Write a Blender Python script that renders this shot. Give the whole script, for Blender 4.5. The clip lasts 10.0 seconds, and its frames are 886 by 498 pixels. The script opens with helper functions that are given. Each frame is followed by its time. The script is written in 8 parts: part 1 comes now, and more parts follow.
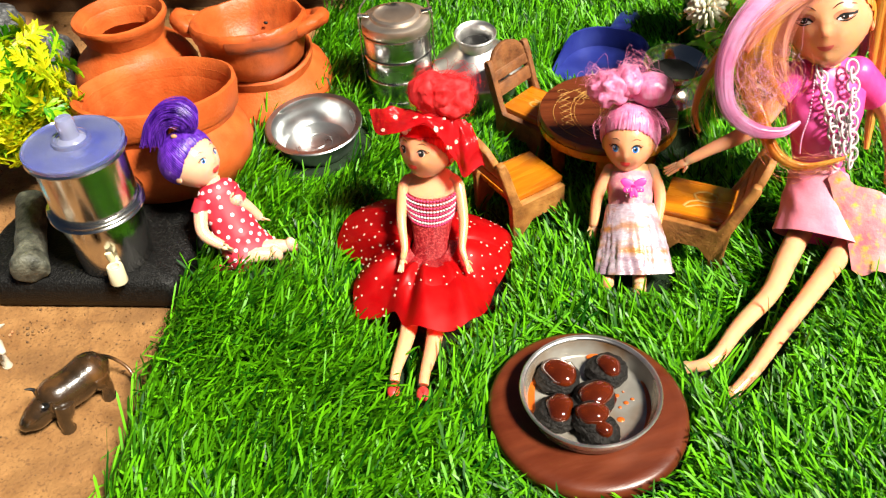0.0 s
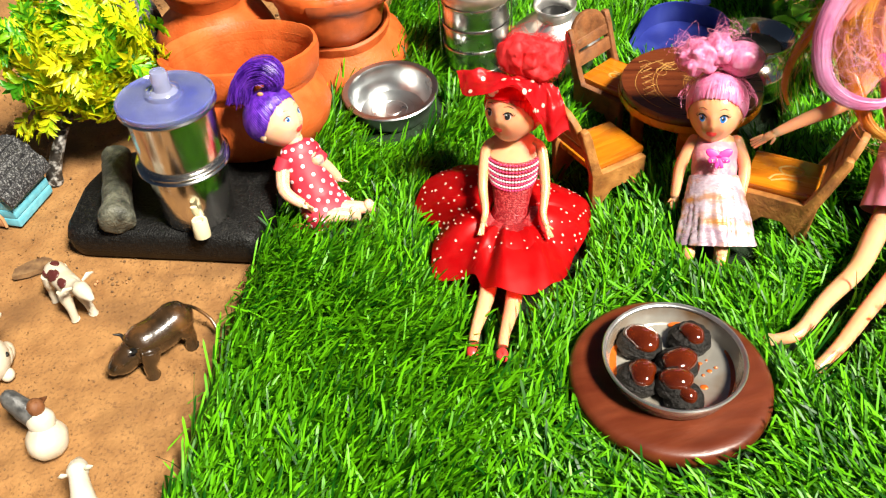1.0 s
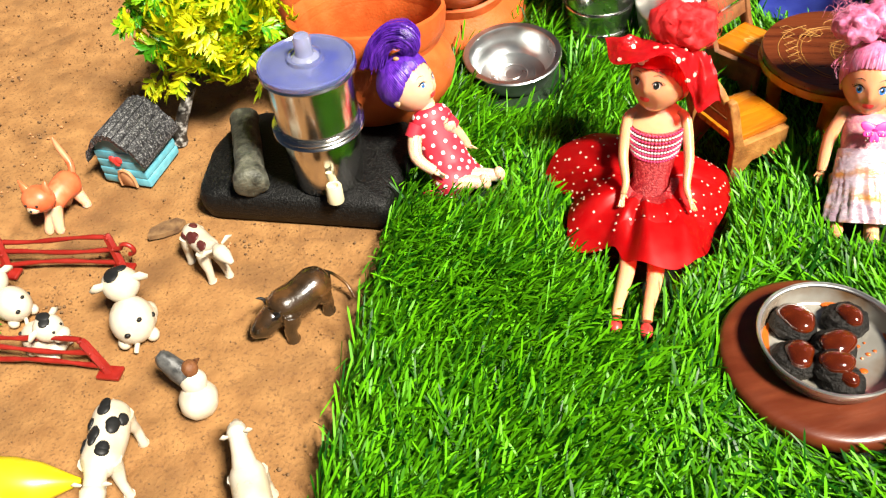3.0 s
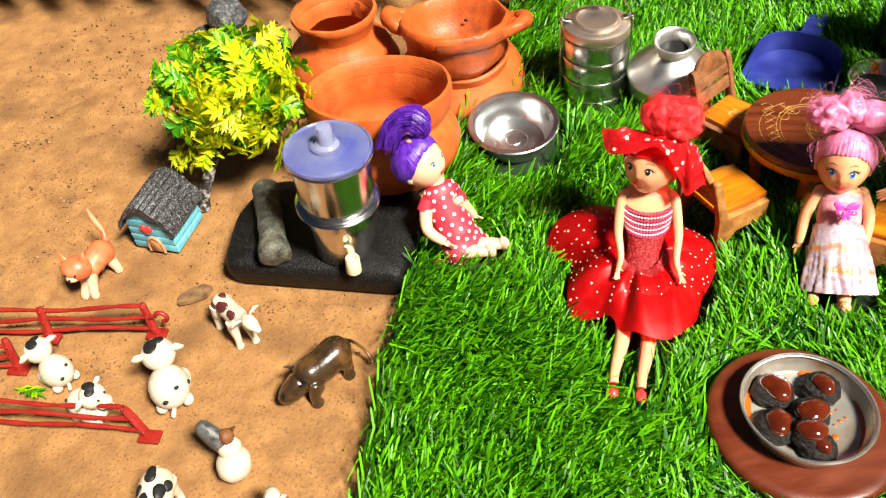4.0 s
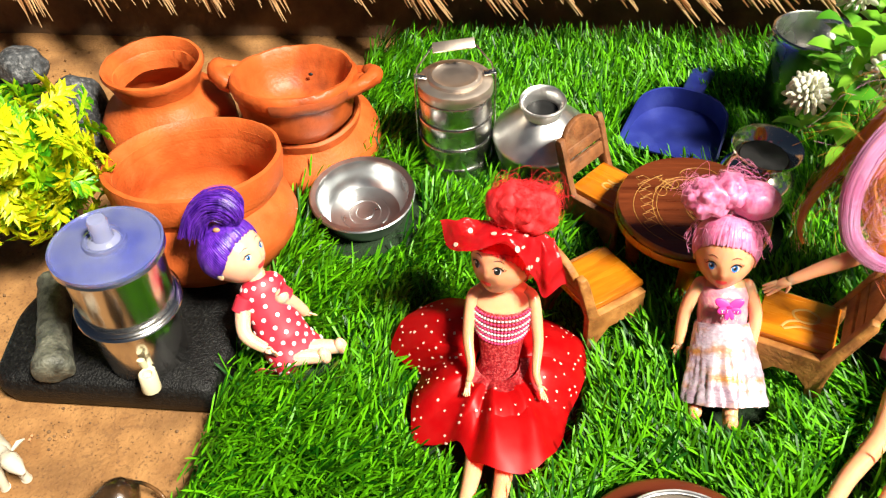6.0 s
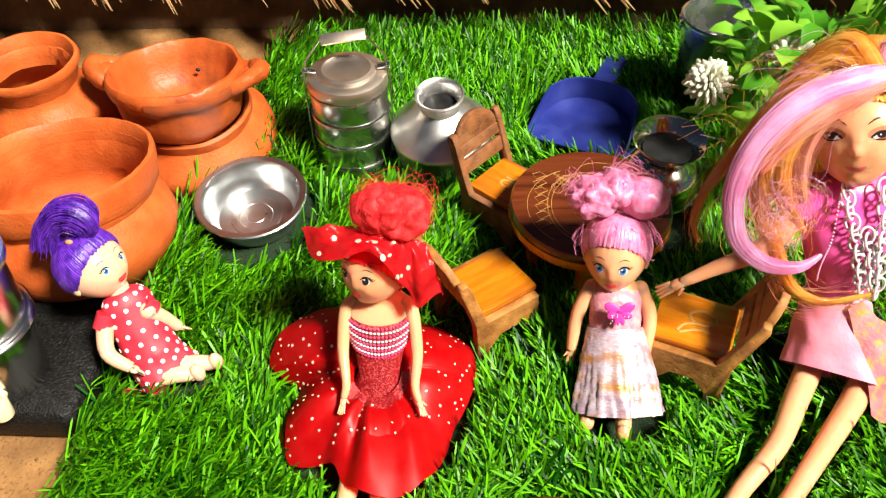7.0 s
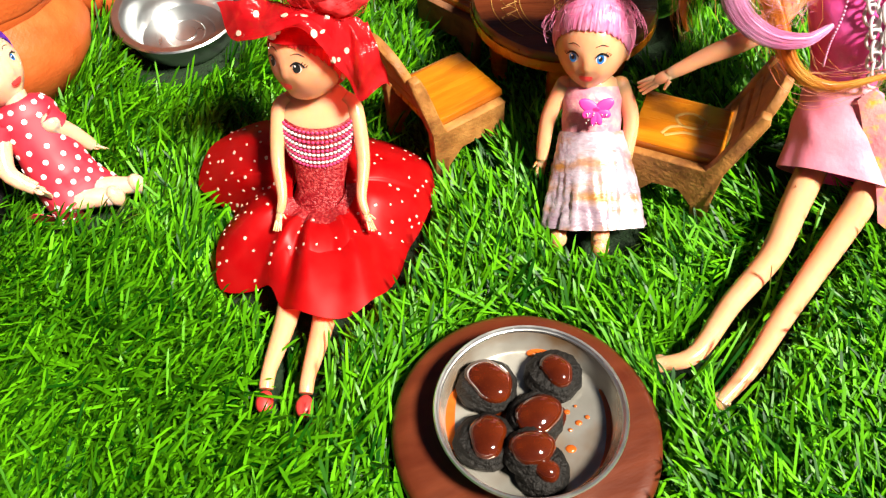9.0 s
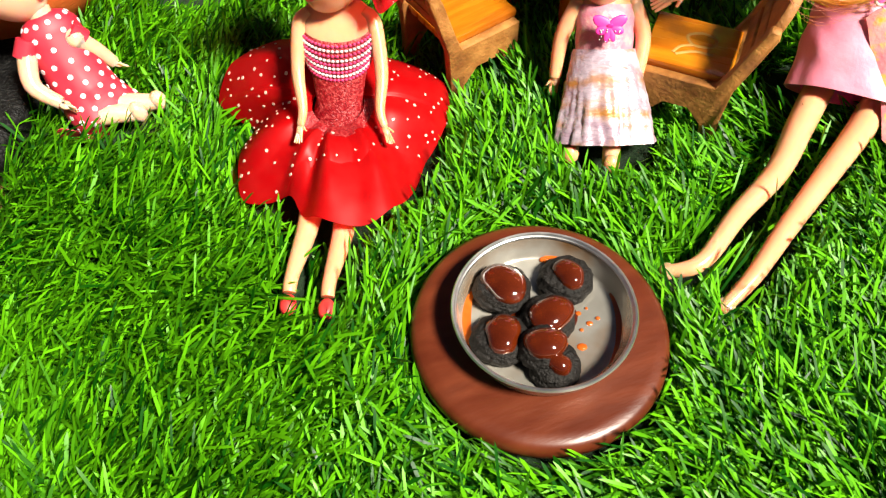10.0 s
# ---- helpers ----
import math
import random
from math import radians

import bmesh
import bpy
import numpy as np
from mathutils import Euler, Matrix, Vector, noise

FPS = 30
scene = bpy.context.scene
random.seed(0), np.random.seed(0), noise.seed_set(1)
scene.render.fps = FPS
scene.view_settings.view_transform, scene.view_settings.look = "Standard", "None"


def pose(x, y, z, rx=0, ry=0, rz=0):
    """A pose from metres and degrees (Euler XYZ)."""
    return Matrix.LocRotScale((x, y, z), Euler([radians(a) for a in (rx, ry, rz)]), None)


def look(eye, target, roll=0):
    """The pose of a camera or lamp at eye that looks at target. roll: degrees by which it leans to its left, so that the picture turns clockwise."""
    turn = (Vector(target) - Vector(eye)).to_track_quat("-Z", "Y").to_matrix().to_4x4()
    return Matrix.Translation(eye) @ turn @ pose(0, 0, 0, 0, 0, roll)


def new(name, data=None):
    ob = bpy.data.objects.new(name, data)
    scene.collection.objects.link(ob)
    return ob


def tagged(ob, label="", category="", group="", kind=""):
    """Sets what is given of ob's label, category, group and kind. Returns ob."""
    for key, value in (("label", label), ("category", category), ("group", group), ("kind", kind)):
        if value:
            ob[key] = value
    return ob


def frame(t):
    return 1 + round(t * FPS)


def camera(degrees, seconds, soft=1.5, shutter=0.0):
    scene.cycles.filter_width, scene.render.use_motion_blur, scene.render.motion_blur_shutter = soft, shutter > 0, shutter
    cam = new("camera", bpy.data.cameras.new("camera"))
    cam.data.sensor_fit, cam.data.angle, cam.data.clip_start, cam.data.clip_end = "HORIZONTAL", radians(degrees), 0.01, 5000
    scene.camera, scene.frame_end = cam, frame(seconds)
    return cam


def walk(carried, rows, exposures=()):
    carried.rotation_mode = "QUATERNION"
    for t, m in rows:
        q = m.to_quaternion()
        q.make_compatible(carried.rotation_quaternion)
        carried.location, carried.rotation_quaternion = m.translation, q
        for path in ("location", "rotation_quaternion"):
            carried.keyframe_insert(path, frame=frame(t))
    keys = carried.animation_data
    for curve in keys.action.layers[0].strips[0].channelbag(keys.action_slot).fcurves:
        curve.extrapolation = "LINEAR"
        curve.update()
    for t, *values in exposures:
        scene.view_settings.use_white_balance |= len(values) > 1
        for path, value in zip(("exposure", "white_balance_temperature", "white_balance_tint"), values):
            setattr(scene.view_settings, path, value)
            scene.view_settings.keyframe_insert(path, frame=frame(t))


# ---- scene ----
cam = camera(56.7, 10.0, soft=1.25)
PATH = [
    (0, (0.049, 0.028, 0.322), (-0.057, 1.499, -1.03), -3.7),
    (0.5, (0.04, 0.021, 0.32), (-0.115, 1.483, -1.036), -4.0),
    (1, (0.028, 0.017, 0.314), (-0.172, 1.464, -1.052), -4.2),
    (1.5, (0.019, 0.015, 0.31), (-0.217, 1.445, -1.069), -4.5),
    (2, (0.016, 0.014, 0.31), (-0.248, 1.421, -1.087), -5.1),
    (2.5, (0.006, 0.019, 0.317), (-0.291, 1.398, -1.101), -5.9),
    (2.7, (-0.007, 0.02, 0.314), (-0.321, 1.384, -1.114), -6.4),
    (3.8, (-0.022, 0.018, 0.363), (-0.339, 1.37, -1.075), -7.0),
    (4, (-0.022, 0.019, 0.373), (-0.322, 1.383, -1.058), -6.5),
    (4.5, (-0.02, 0.041, 0.38), (-0.281, 1.436, -1.029), -5.3),
    (5, (-0.016, 0.068, 0.365), (-0.242, 1.477, -1.037), -4.5),
    (5.5, (0.004, 0.095, 0.351), (-0.182, 1.508, -1.052), -3.6),
    (5.7, (0.008, 0.099, 0.346), (-0.148, 1.523, -1.05), -2.8),
    (6.8, (0.047, 0.129, 0.335), (-0.011, 1.54, -1.082), -1.5),
    (7, (0.057, 0.131, 0.329), (0.009, 1.54, -1.09), -1.4),
    (7.5, (0.07, 0.133, 0.317), (0.054, 1.527, -1.117), -0.9),
    (8, (0.067, 0.135, 0.298), (0.063, 1.488, -1.175), -0.9),
    (8.5, (0.067, 0.135, 0.28), (0.067, 1.433, -1.242), -0.9),
    (9, (0.067, 0.134, 0.268), (0.064, 1.359, -1.313), -1.1),
    (9.5, (0.066, 0.132, 0.254), (0.066, 1.295, -1.373), -0.9),
    (10, (0.061, 0.114, 0.266), (0.055, 1.255, -1.376), -0.9),
]
walk(cam, [(t, look(eye, target, roll)) for t, eye, target, roll in PATH],
     exposures=[(0, 1.24), (1, 1.32), (1.5, 1.41), (2, 1.39), (5, 1.41), (5.7, 1.38), (7, 1.23), (8, 1.22), (9, 1.30), (10, 1.27)])

# ---- light and sky ----
SUN_AZ, SUN_EL = 34.0, 53.0          # degrees from +x towards -y, and above the ground
sun_dir = Vector((math.cos(radians(SUN_EL)) * math.cos(radians(SUN_AZ)), -math.cos(radians(SUN_EL)) * math.sin(radians(SUN_AZ)), math.sin(radians(SUN_EL))))
world = bpy.data.worlds.new("world")
scene.world = world
world.use_nodes = True
wn = world.node_tree.nodes
sky = wn.new("ShaderNodeTexSky")
sky.sky_type, sky.sun_disc = "NISHITA", False
sky.sun_elevation, sky.sun_rotation = radians(SUN_EL), radians(90 + SUN_AZ)
wn["Background"].inputs["Strength"].default_value = 0.007
world.node_tree.links.new(sky.outputs["Color"], wn["Background"].inputs["Color"])
sun = bpy.data.lights.new("sun", "SUN")
sun.energy, sun.angle, sun.color = 5.0, radians(11), (1.0, 0.93, 0.80)
new("sun", sun).matrix_world = look(sun_dir * 3, (0, 0, 0))


# ---- materials ----
PAINT = 0.74          # all colours below are given against white paper; this is the reflectance of that white


def mat(name, base, alt=None, scale=120.0, rough=0.5, metal=0.0, bump=0.0, bscale=500.0, rvar=0.12, stain=None, stain_scale=25.0,
        stretch=(1, 1, 1), trans=0.0, coat=0.0, island=False, spec=0.5, translucent=0.0, deep=0.0, sheer=0.0, low=0.32, high=0.68):
    """Colour from base to alt by fine noise, larger stains over it, roughness and relief that vary."""
    alt = alt or [min(1, c * 1.18 + 0.01) for c in base]
    if not metal:
        base, alt, stain = [c * PAINT for c in base], [c * PAINT for c in alt], [c * PAINT for c in stain] if stain else None
    m = bpy.data.materials.new(name)
    m.use_nodes = True
    nt = m.node_tree
    n, ln = nt.nodes, nt.links
    p = n["Principled BSDF"]
    tc = n.new("ShaderNodeTexCoord")
    mp = n.new("ShaderNodeMapping")
    mp.inputs["Scale"].default_value = stretch
    ln.new(tc.outputs["Object"], mp.inputs["Vector"])
    nz = n.new("ShaderNodeTexNoise")
    nz.inputs["Scale"].default_value, nz.inputs["Detail"].default_value = scale, 6
    ln.new(mp.outputs["Vector"], nz.inputs["Vector"])
    ramp = n.new("ShaderNodeValToRGB")
    ramp.color_ramp.elements[0].position, ramp.color_ramp.elements[1].position = low, high
    ramp.color_ramp.elements[0].color = (*base, 1)
    ramp.color_ramp.elements[1].color = (*alt, 1)
    if island:
        geo = n.new("ShaderNodeNewGeometry")
        ln.new(geo.outputs["Random Per Island"], ramp.inputs["Fac"])
    else:
        ln.new(nz.outputs["Fac"], ramp.inputs["Fac"])
    col = ramp.outputs["Color"]
    if stain:
        n2 = n.new("ShaderNodeTexNoise")
        n2.inputs["Scale"].default_value, n2.inputs["Detail"].default_value = stain_scale, 4
        ln.new(mp.outputs["Vector"], n2.inputs["Vector"])
        r2 = n.new("ShaderNodeValToRGB")
        r2.color_ramp.elements[0].position, r2.color_ramp.elements[1].position = 0.5, 0.72
        ln.new(n2.outputs["Fac"], r2.inputs["Fac"])
        mx = n.new("ShaderNodeMix")
        mx.data_type = "RGBA"
        ln.new(r2.outputs["Color"], mx.inputs["Factor"])
        ln.new(col, mx.inputs["A"])
        mx.inputs["B"].default_value = (*stain, 1)
        col = mx.outputs["Result"]
    ln.new(col, p.inputs["Base Color"])
    p.inputs["Metallic"].default_value = metal
    mr = n.new("ShaderNodeMapRange")
    mr.inputs["To Min"].default_value, mr.inputs["To Max"].default_value = max(0.02, rough - rvar), min(1, rough + rvar)
    ln.new(nz.outputs["Fac"], mr.inputs["Value"])
    ln.new(mr.outputs["Result"], p.inputs["Roughness"])
    p.inputs["Transmission Weight"].default_value = trans
    p.inputs["Coat Weight"].default_value = coat
    p.inputs["Coat Roughness"].default_value = 0.08
    p.inputs["Specular IOR Level"].default_value = spec
    if deep:
        p.inputs["Subsurface Weight"].default_value = deep
        p.inputs["Subsurface Radius"].default_value = (1.0, 0.35, 0.15)
        p.inputs["Subsurface Scale"].default_value = 0.004
    if bump:
        nb = n.new("ShaderNodeTexNoise")
        nb.inputs["Scale"].default_value, nb.inputs["Detail"].default_value = bscale, 5
        ln.new(mp.outputs["Vector"], nb.inputs["Vector"])
        b = n.new("ShaderNodeBump")
        b.inputs["Strength"].default_value, b.inputs["Distance"].default_value = 0.8, bump
        ln.new(nb.outputs["Fac"], b.inputs["Height"])
        ln.new(b.outputs["Normal"], p.inputs["Normal"])
    if translucent:
        t = n.new("ShaderNodeBsdfTranslucent")
        ln.new(col, t.inputs["Color"])
        ms = n.new("ShaderNodeMixShader")
        ms.inputs["Fac"].default_value = translucent
        ln.new(p.outputs["BSDF"], ms.inputs[1])
        ln.new(t.outputs["BSDF"], ms.inputs[2])
        ln.new(ms.outputs["Shader"], n["Material Output"].inputs["Surface"])
        if sheer:
            tr = n.new("ShaderNodeBsdfTransparent")
            tr.inputs["Color"].default_value = (1.0, 0.30, 0.22, 1)
            m2 = n.new("ShaderNodeMixShader")
            m2.inputs["Fac"].default_value = sheer
            ln.new(ms.outputs["Shader"], m2.inputs[1])
            ln.new(tr.outputs["BSDF"], m2.inputs[2])
            ln.new(m2.outputs["Shader"], n["Material Output"].inputs["Surface"])
    return m


M_MUD = mat("packed_mud", (0.270, 0.122, 0.033), (0.400, 0.200, 0.062), 70, 0.85, bump=0.0008, bscale=500, stain=(0.165, 0.074, 0.020), stain_scale=22)


def crazed(m, cell, dark):
    """Lays fine broken cracks and dark crumbs over a material's colour."""
    n, ln = m.node_tree.nodes, m.node_tree.links
    p = n["Principled BSDF"]
    col = p.inputs["Base Color"].links[0].from_socket
    tc = n.new("ShaderNodeTexCoord")
    warp = n.new("ShaderNodeTexNoise")
    warp.inputs["Scale"].default_value, warp.inputs["Detail"].default_value = 60, 5
    ln.new(tc.outputs["Object"], warp.inputs["Vector"])
    off = n.new("ShaderNodeVectorMath")
    off.operation = "MULTIPLY_ADD"
    off.inputs[1].default_value = (0.03, 0.03, 0.0)
    ln.new(warp.outputs["Color"], off.inputs[0])
    ln.new(tc.outputs["Object"], off.inputs[2])
    vor = n.new("ShaderNodeTexVoronoi")
    vor.feature = "DISTANCE_TO_EDGE"
    vor.inputs["Scale"].default_value = cell
    ln.new(off.outputs["Vector"], vor.inputs["Vector"])
    line = n.new("ShaderNodeMapRange")
    line.inputs["From Min"].default_value, line.inputs["From Max"].default_value = 0.006, 0.026
    line.inputs["To Min"].default_value, line.inputs["To Max"].default_value = 1, 0
    ln.new(vor.outputs["Distance"], line.inputs["Value"])
    area = n.new("ShaderNodeTexNoise")
    area.inputs["Scale"].default_value, area.inputs["Detail"].default_value = 26, 3
    ln.new(tc.outputs["Object"], area.inputs["Vector"])
    where = n.new("ShaderNodeMapRange")
    where.inputs["From Min"].default_value, where.inputs["From Max"].default_value, where.inputs["To Max"].default_value = 0.54, 0.64, 0.5
    ln.new(area.outputs["Fac"], where.inputs["Value"])
    crack = n.new("ShaderNodeMath")
    crack.operation = "MULTIPLY"
    ln.new(line.outputs["Result"], crack.inputs[0])
    ln.new(where.outputs["Result"], crack.inputs[1])
    crumb = n.new("ShaderNodeTexNoise")
    crumb.inputs["Scale"].default_value, crumb.inputs["Detail"].default_value = 620, 3
    ln.new(tc.outputs["Object"], crumb.inputs["Vector"])
    speck = n.new("ShaderNodeMapRange")
    speck.inputs["From Min"].default_value, speck.inputs["From Max"].default_value, speck.inputs["To Max"].default_value = 0.56, 0.66, 0.75
    ln.new(crumb.outputs["Fac"], speck.inputs["Value"])
    both = n.new("ShaderNodeMath")
    both.operation = "MAXIMUM"
    ln.new(crack.outputs["Value"], both.inputs[0])
    ln.new(speck.outputs["Result"], both.inputs[1])
    mx = n.new("ShaderNodeMix")
    mx.data_type = "RGBA"
    ln.new(both.outputs["Value"], mx.inputs["Factor"])
    ln.new(col, mx.inputs["A"])
    mx.inputs["B"].default_value = (*dark, 1)
    ln.new(mx.outputs["Result"], p.inputs["Base Color"])


crazed(M_MUD, 34, (0.13, 0.058, 0.018))
M_WALL = mat("mud_wall", (0.15, 0.075, 0.030), (0.27, 0.145, 0.060), 50, 0.9, bump=0.002, bscale=120, stain=(0.08, 0.04, 0.017), stain_scale=18)
M_GRASS = mat("turf_blade", (0.006, 0.085, 0.001), (0.19, 0.66, 0.006), 90, 0.42, island=True, translucent=0.20, spec=0.24, low=0.12, high=1.0)
M_TURF = mat("turf_backing", (0.003, 0.018, 0.002), (0.006, 0.035, 0.003), 400, 0.9, bump=0.002, bscale=900)
M_CLAY = mat("terracotta", (0.54, 0.094, 0.017), (0.69, 0.145, 0.029), 60, 0.5, bump=0.0004, bscale=600, stain=(0.68, 0.15, 0.036), stain_scale=70, spec=0.25)
M_CLAY_USED = mat("sooty_terracotta", (0.52, 0.085, 0.014), (0.68, 0.14, 0.028), 40, 0.45, bump=0.0004, bscale=420, stain=(0.28, 0.055, 0.014), stain_scale=34, spec=0.3)
M_SOOT = mat("soot_on_clay", (0.26, 0.062, 0.018), (0.50, 0.095, 0.020), 60, 0.55, bump=0.0003, bscale=500, stain=(0.09, 0.035, 0.018), stain_scale=75)
M_STEEL = mat("stainless_steel", (0.56, 0.55, 0.52), (0.74, 0.72, 0.69), 30, 0.19, 1.0, bump=0.00006, bscale=500, rvar=0.08)
M_STEEL_DULL = mat("worn_steel", (0.54, 0.54, 0.51), (0.74, 0.73, 0.70), 60, 0.25, 1.0, bump=0.0001, bscale=500, rvar=0.12)
M_BOWL = mat("brushed_steel", (0.45, 0.47, 0.475), (0.62, 0.64, 0.645), 60, 0.30, 1.0, bump=0.00008, bscale=500, rvar=0.10)
# slightly coppery: pinkish reflections of the toys around are put into this colour
M_URN = mat("polished_steel_reflection_tint", (0.66, 0.58, 0.50), (0.84, 0.76, 0.68), 30, 0.13, 1.0, rvar=0.05)
M_PLATE = mat("sauce_smeared_steel", (0.52, 0.49, 0.42), (0.74, 0.70, 0.62), 45, 0.22, 0.72, stain=(0.40, 0.20, 0.07), stain_scale=34, bump=0.00005, bscale=600, rvar=0.1)
M_ALU = mat("aluminium", (0.74, 0.73, 0.71), (0.86, 0.85, 0.83), 90, 0.38, 1.0, bump=0.00004, bscale=900)
# warm tint puts the reflection of the thatch into the steel's colour
M_LID = mat("steel_warm_reflection_tint", (0.62, 0.51, 0.42), (0.82, 0.70, 0.59), 40, 0.44, 1.0, bump=0.00008, bscale=500)
M_STONE = mat("black_stone", (0.002, 0.002, 0.002), (0.007, 0.007, 0.007), 500, 0.5, bump=0.0010, bscale=800, stain=(0.020, 0.020, 0.018), stain_scale=620, spec=0.22)
M_PESTLE = mat("grey_green_stone", (0.03, 0.032, 0.024), (0.19, 0.19, 0.14), 200, 0.6, bump=0.0012, bscale=500, stain=(0.04, 0.045, 0.035), stain_scale=90)
M_ROCK = mat("grey_pebble", (0.022, 0.024, 0.026), (0.075, 0.08, 0.085), 380, 0.6, bump=0.0008, bscale=900, stain=(0.22, 0.22, 0.22), stain_scale=420)
M_BLUE_LID = mat("blue_plastic", (0.25, 0.30, 0.98), (0.58, 0.64, 1.0), 60, 0.12, rvar=0.05, trans=0.72, coat=1.0, bump=0.0003, bscale=110)
M_KNOB = mat("pale_blue_plastic", (0.55, 0.60, 0.98), (0.70, 0.74, 1.0), 60, 0.16, rvar=0.05, trans=0.6, coat=1.0)
M_SPOUT = mat("cream_plastic", (0.80, 0.70, 0.42), (0.86, 0.78, 0.52), 80, 0.4)
M_WOOD_DARK = mat("dark_rosewood", (0.098, 0.017, 0.006), (0.165, 0.034, 0.011), 50, 0.32, bump=0.00012, bscale=300, stretch=(0.6, 2.2, 1.0), stain=(0.085, 0.016, 0.006), stain_scale=30)
M_WOOD_TABLE = mat("stained_table_wood", (0.085, 0.016, 0.004), (0.175, 0.037, 0.009), 90, 0.30, stretch=(0.25, 2.5, 1), bump=0.0002, bscale=400, coat=0.2)
M_WOOD_ORANGE = mat("orange_varnished_wood", (0.54, 0.145, 0.004), (0.74, 0.27, 0.009), 70, 0.28, stretch=(0.3, 2.5, 1), bump=0.0002, bscale=400, coat=0.3, stain=(0.34, 0.07, 0.004), stain_scale=40)
M_WOOD_RAW = mat("raw_cut_wood", (0.36, 0.135, 0.024), (0.58, 0.26, 0.058), 150, 0.65, bump=0.0005, bscale=700, stain=(0.22, 0.075, 0.016), stain_scale=90)
M_WOOD_BROWN = mat("brown_sawn_wood", (0.15, 0.048, 0.011), (0.31, 0.11, 0.027), 150, 0.7, bump=0.0007, bscale=700, stain=(0.28, 0.12, 0.04), stain_scale=90)
M_CARVE = mat("pale_carving", (0.50, 0.25, 0.045), (0.60, 0.34, 0.08), 200, 0.7)
M_PAN = mat("blue_dustpan_plastic", (0.015, 0.025, 0.22), (0.025, 0.040, 0.29), 60, 0.45, stain=(0.035, 0.055, 0.31), stain_scale=60, bump=0.0001, bscale=900)
M_CAKE = mat("dark_chocolate_cake", (0.005, 0.004, 0.003), (0.020, 0.017, 0.015), 700, 0.62, bump=0.0018, bscale=800, spec=0.25)
M_SAUCE = mat("chocolate_sauce", (0.050, 0.006, 0.0015), (0.150, 0.021, 0.003), 70, 0.06, rvar=0.04, coat=1.0)
M_SAUCE_THIN = mat("thin_orange_sauce", (0.50, 0.085, 0.008), (0.62, 0.15, 0.020), 120, 0.12, rvar=0.05, coat=0.6)
M_LEAF_Y = mat("yellow_green_leaf", (0.46, 0.76, 0.010), (1.0, 0.94, 0.012), 60, 0.42, island=True, translucent=0.45, low=0.0, high=0.7)
M_LEAF_G = mat("green_leaf", (0.08, 0.42, 0.010), (0.50, 0.88, 0.012), 60, 0.4, island=True, translucent=0.45)
M_LEAF_PLANT = mat("fresh_leaf", (0.09, 0.36, 0.018), (0.32, 0.70, 0.05), 60, 0.35, island=True, translucent=0.3)
M_TRUNK = mat("painted_trunk", (0.012, 0.010, 0.009), (0.05, 0.04, 0.03), 300, 0.6, bump=0.001, bscale=500, stain=(0.78, 0.76, 0.72), stain_scale=220)
M_PETAL = mat("white_petal", (1.0, 1.0, 0.74), (1.0, 1.0, 0.90), 120, 0.45, translucent=0.2)
M_ROOF = mat("charcoal_shingle", (0.010, 0.010, 0.012), (0.030, 0.030, 0.034), 300, 0.5, bump=0.0008, bscale=500, stain=(0.30, 0.30, 0.30), stain_scale=900)
M_HOUSE = mat("sky_blue_paint", (0.10, 0.44, 0.58), (0.20, 0.58, 0.70), 160, 0.5, bump=0.0003, bscale=500, stain=(0.13, 0.40, 0.50), stain_scale=120)
M_DOOR = mat("tan_paint", (0.50, 0.22, 0.09), (0.62, 0.32, 0.15), 260, 0.55)
M_RED_PAINT = mat("red_paint", (0.90, 0.05, 0.045), None, 100, 0.35)
M_FENCE = mat("red_plastic", (0.24, 0.010, 0.006), (0.34, 0.018, 0.010), 120, 0.4, bump=0.0003, bscale=400)
M_IVORY = mat("ivory_toy_plastic", (0.62, 0.55, 0.42), (0.74, 0.68, 0.56), 90, 0.3, bump=0.0001, bscale=500, stain=(0.60, 0.50, 0.35), stain_scale=70)
M_BLACK = mat("black_paint", (0.008, 0.008, 0.008), None, 100, 0.5, spec=0.25)
M_MAROON = mat("maroon_paint", (0.085, 0.014, 0.012), None, 100, 0.4)
M_BULL = mat("brown_rubber", (0.014, 0.009, 0.004), (0.055, 0.028, 0.011), 90, 0.24, bump=0.0004, bscale=260, stain=(0.19, 0.080, 0.022), stain_scale=50, coat=0.8)
M_CAT = mat("orange_cat_paint", (0.80, 0.10, 0.030), (0.86, 0.21, 0.08), 70, 0.42, stain=(0.86, 0.38, 0.20), stain_scale=60)
M_BIRD = mat("grey_bird_paint", (0.035, 0.036, 0.036), (0.16, 0.16, 0.155), 260, 0.5, bump=0.0006, bscale=400)
M_YELLOW = mat("yellow_plastic", (0.80, 0.62, 0.008), None, 60, 0.35)
M_STRAW = mat("dry_palm_straw", (0.40, 0.18, 0.06), (0.92, 0.60, 0.29), 90, 0.7, island=True)
M_THATCH = mat("old_thatch", (0.10, 0.05, 0.02), (0.19, 0.10, 0.045), 120, 0.9, stretch=(3, 0.4, 0.4), bump=0.001, bscale=300)
M_CHIP = mat("dry_leaf_chip", (0.11, 0.052, 0.02), (0.27, 0.15, 0.06), 200, 0.85, bump=0.0006, bscale=500)
M_SKIN = mat("doll_skin", (1.0, 0.445, 0.235), (1.0, 0.50, 0.275), 40, 0.26, rvar=0.05, deep=0.6)
M_SKIN_PALE = mat("pale_doll_skin", (1.0, 0.55, 0.37), (1.0, 0.61, 0.42), 40, 0.26, rvar=0.05, deep=0.6)
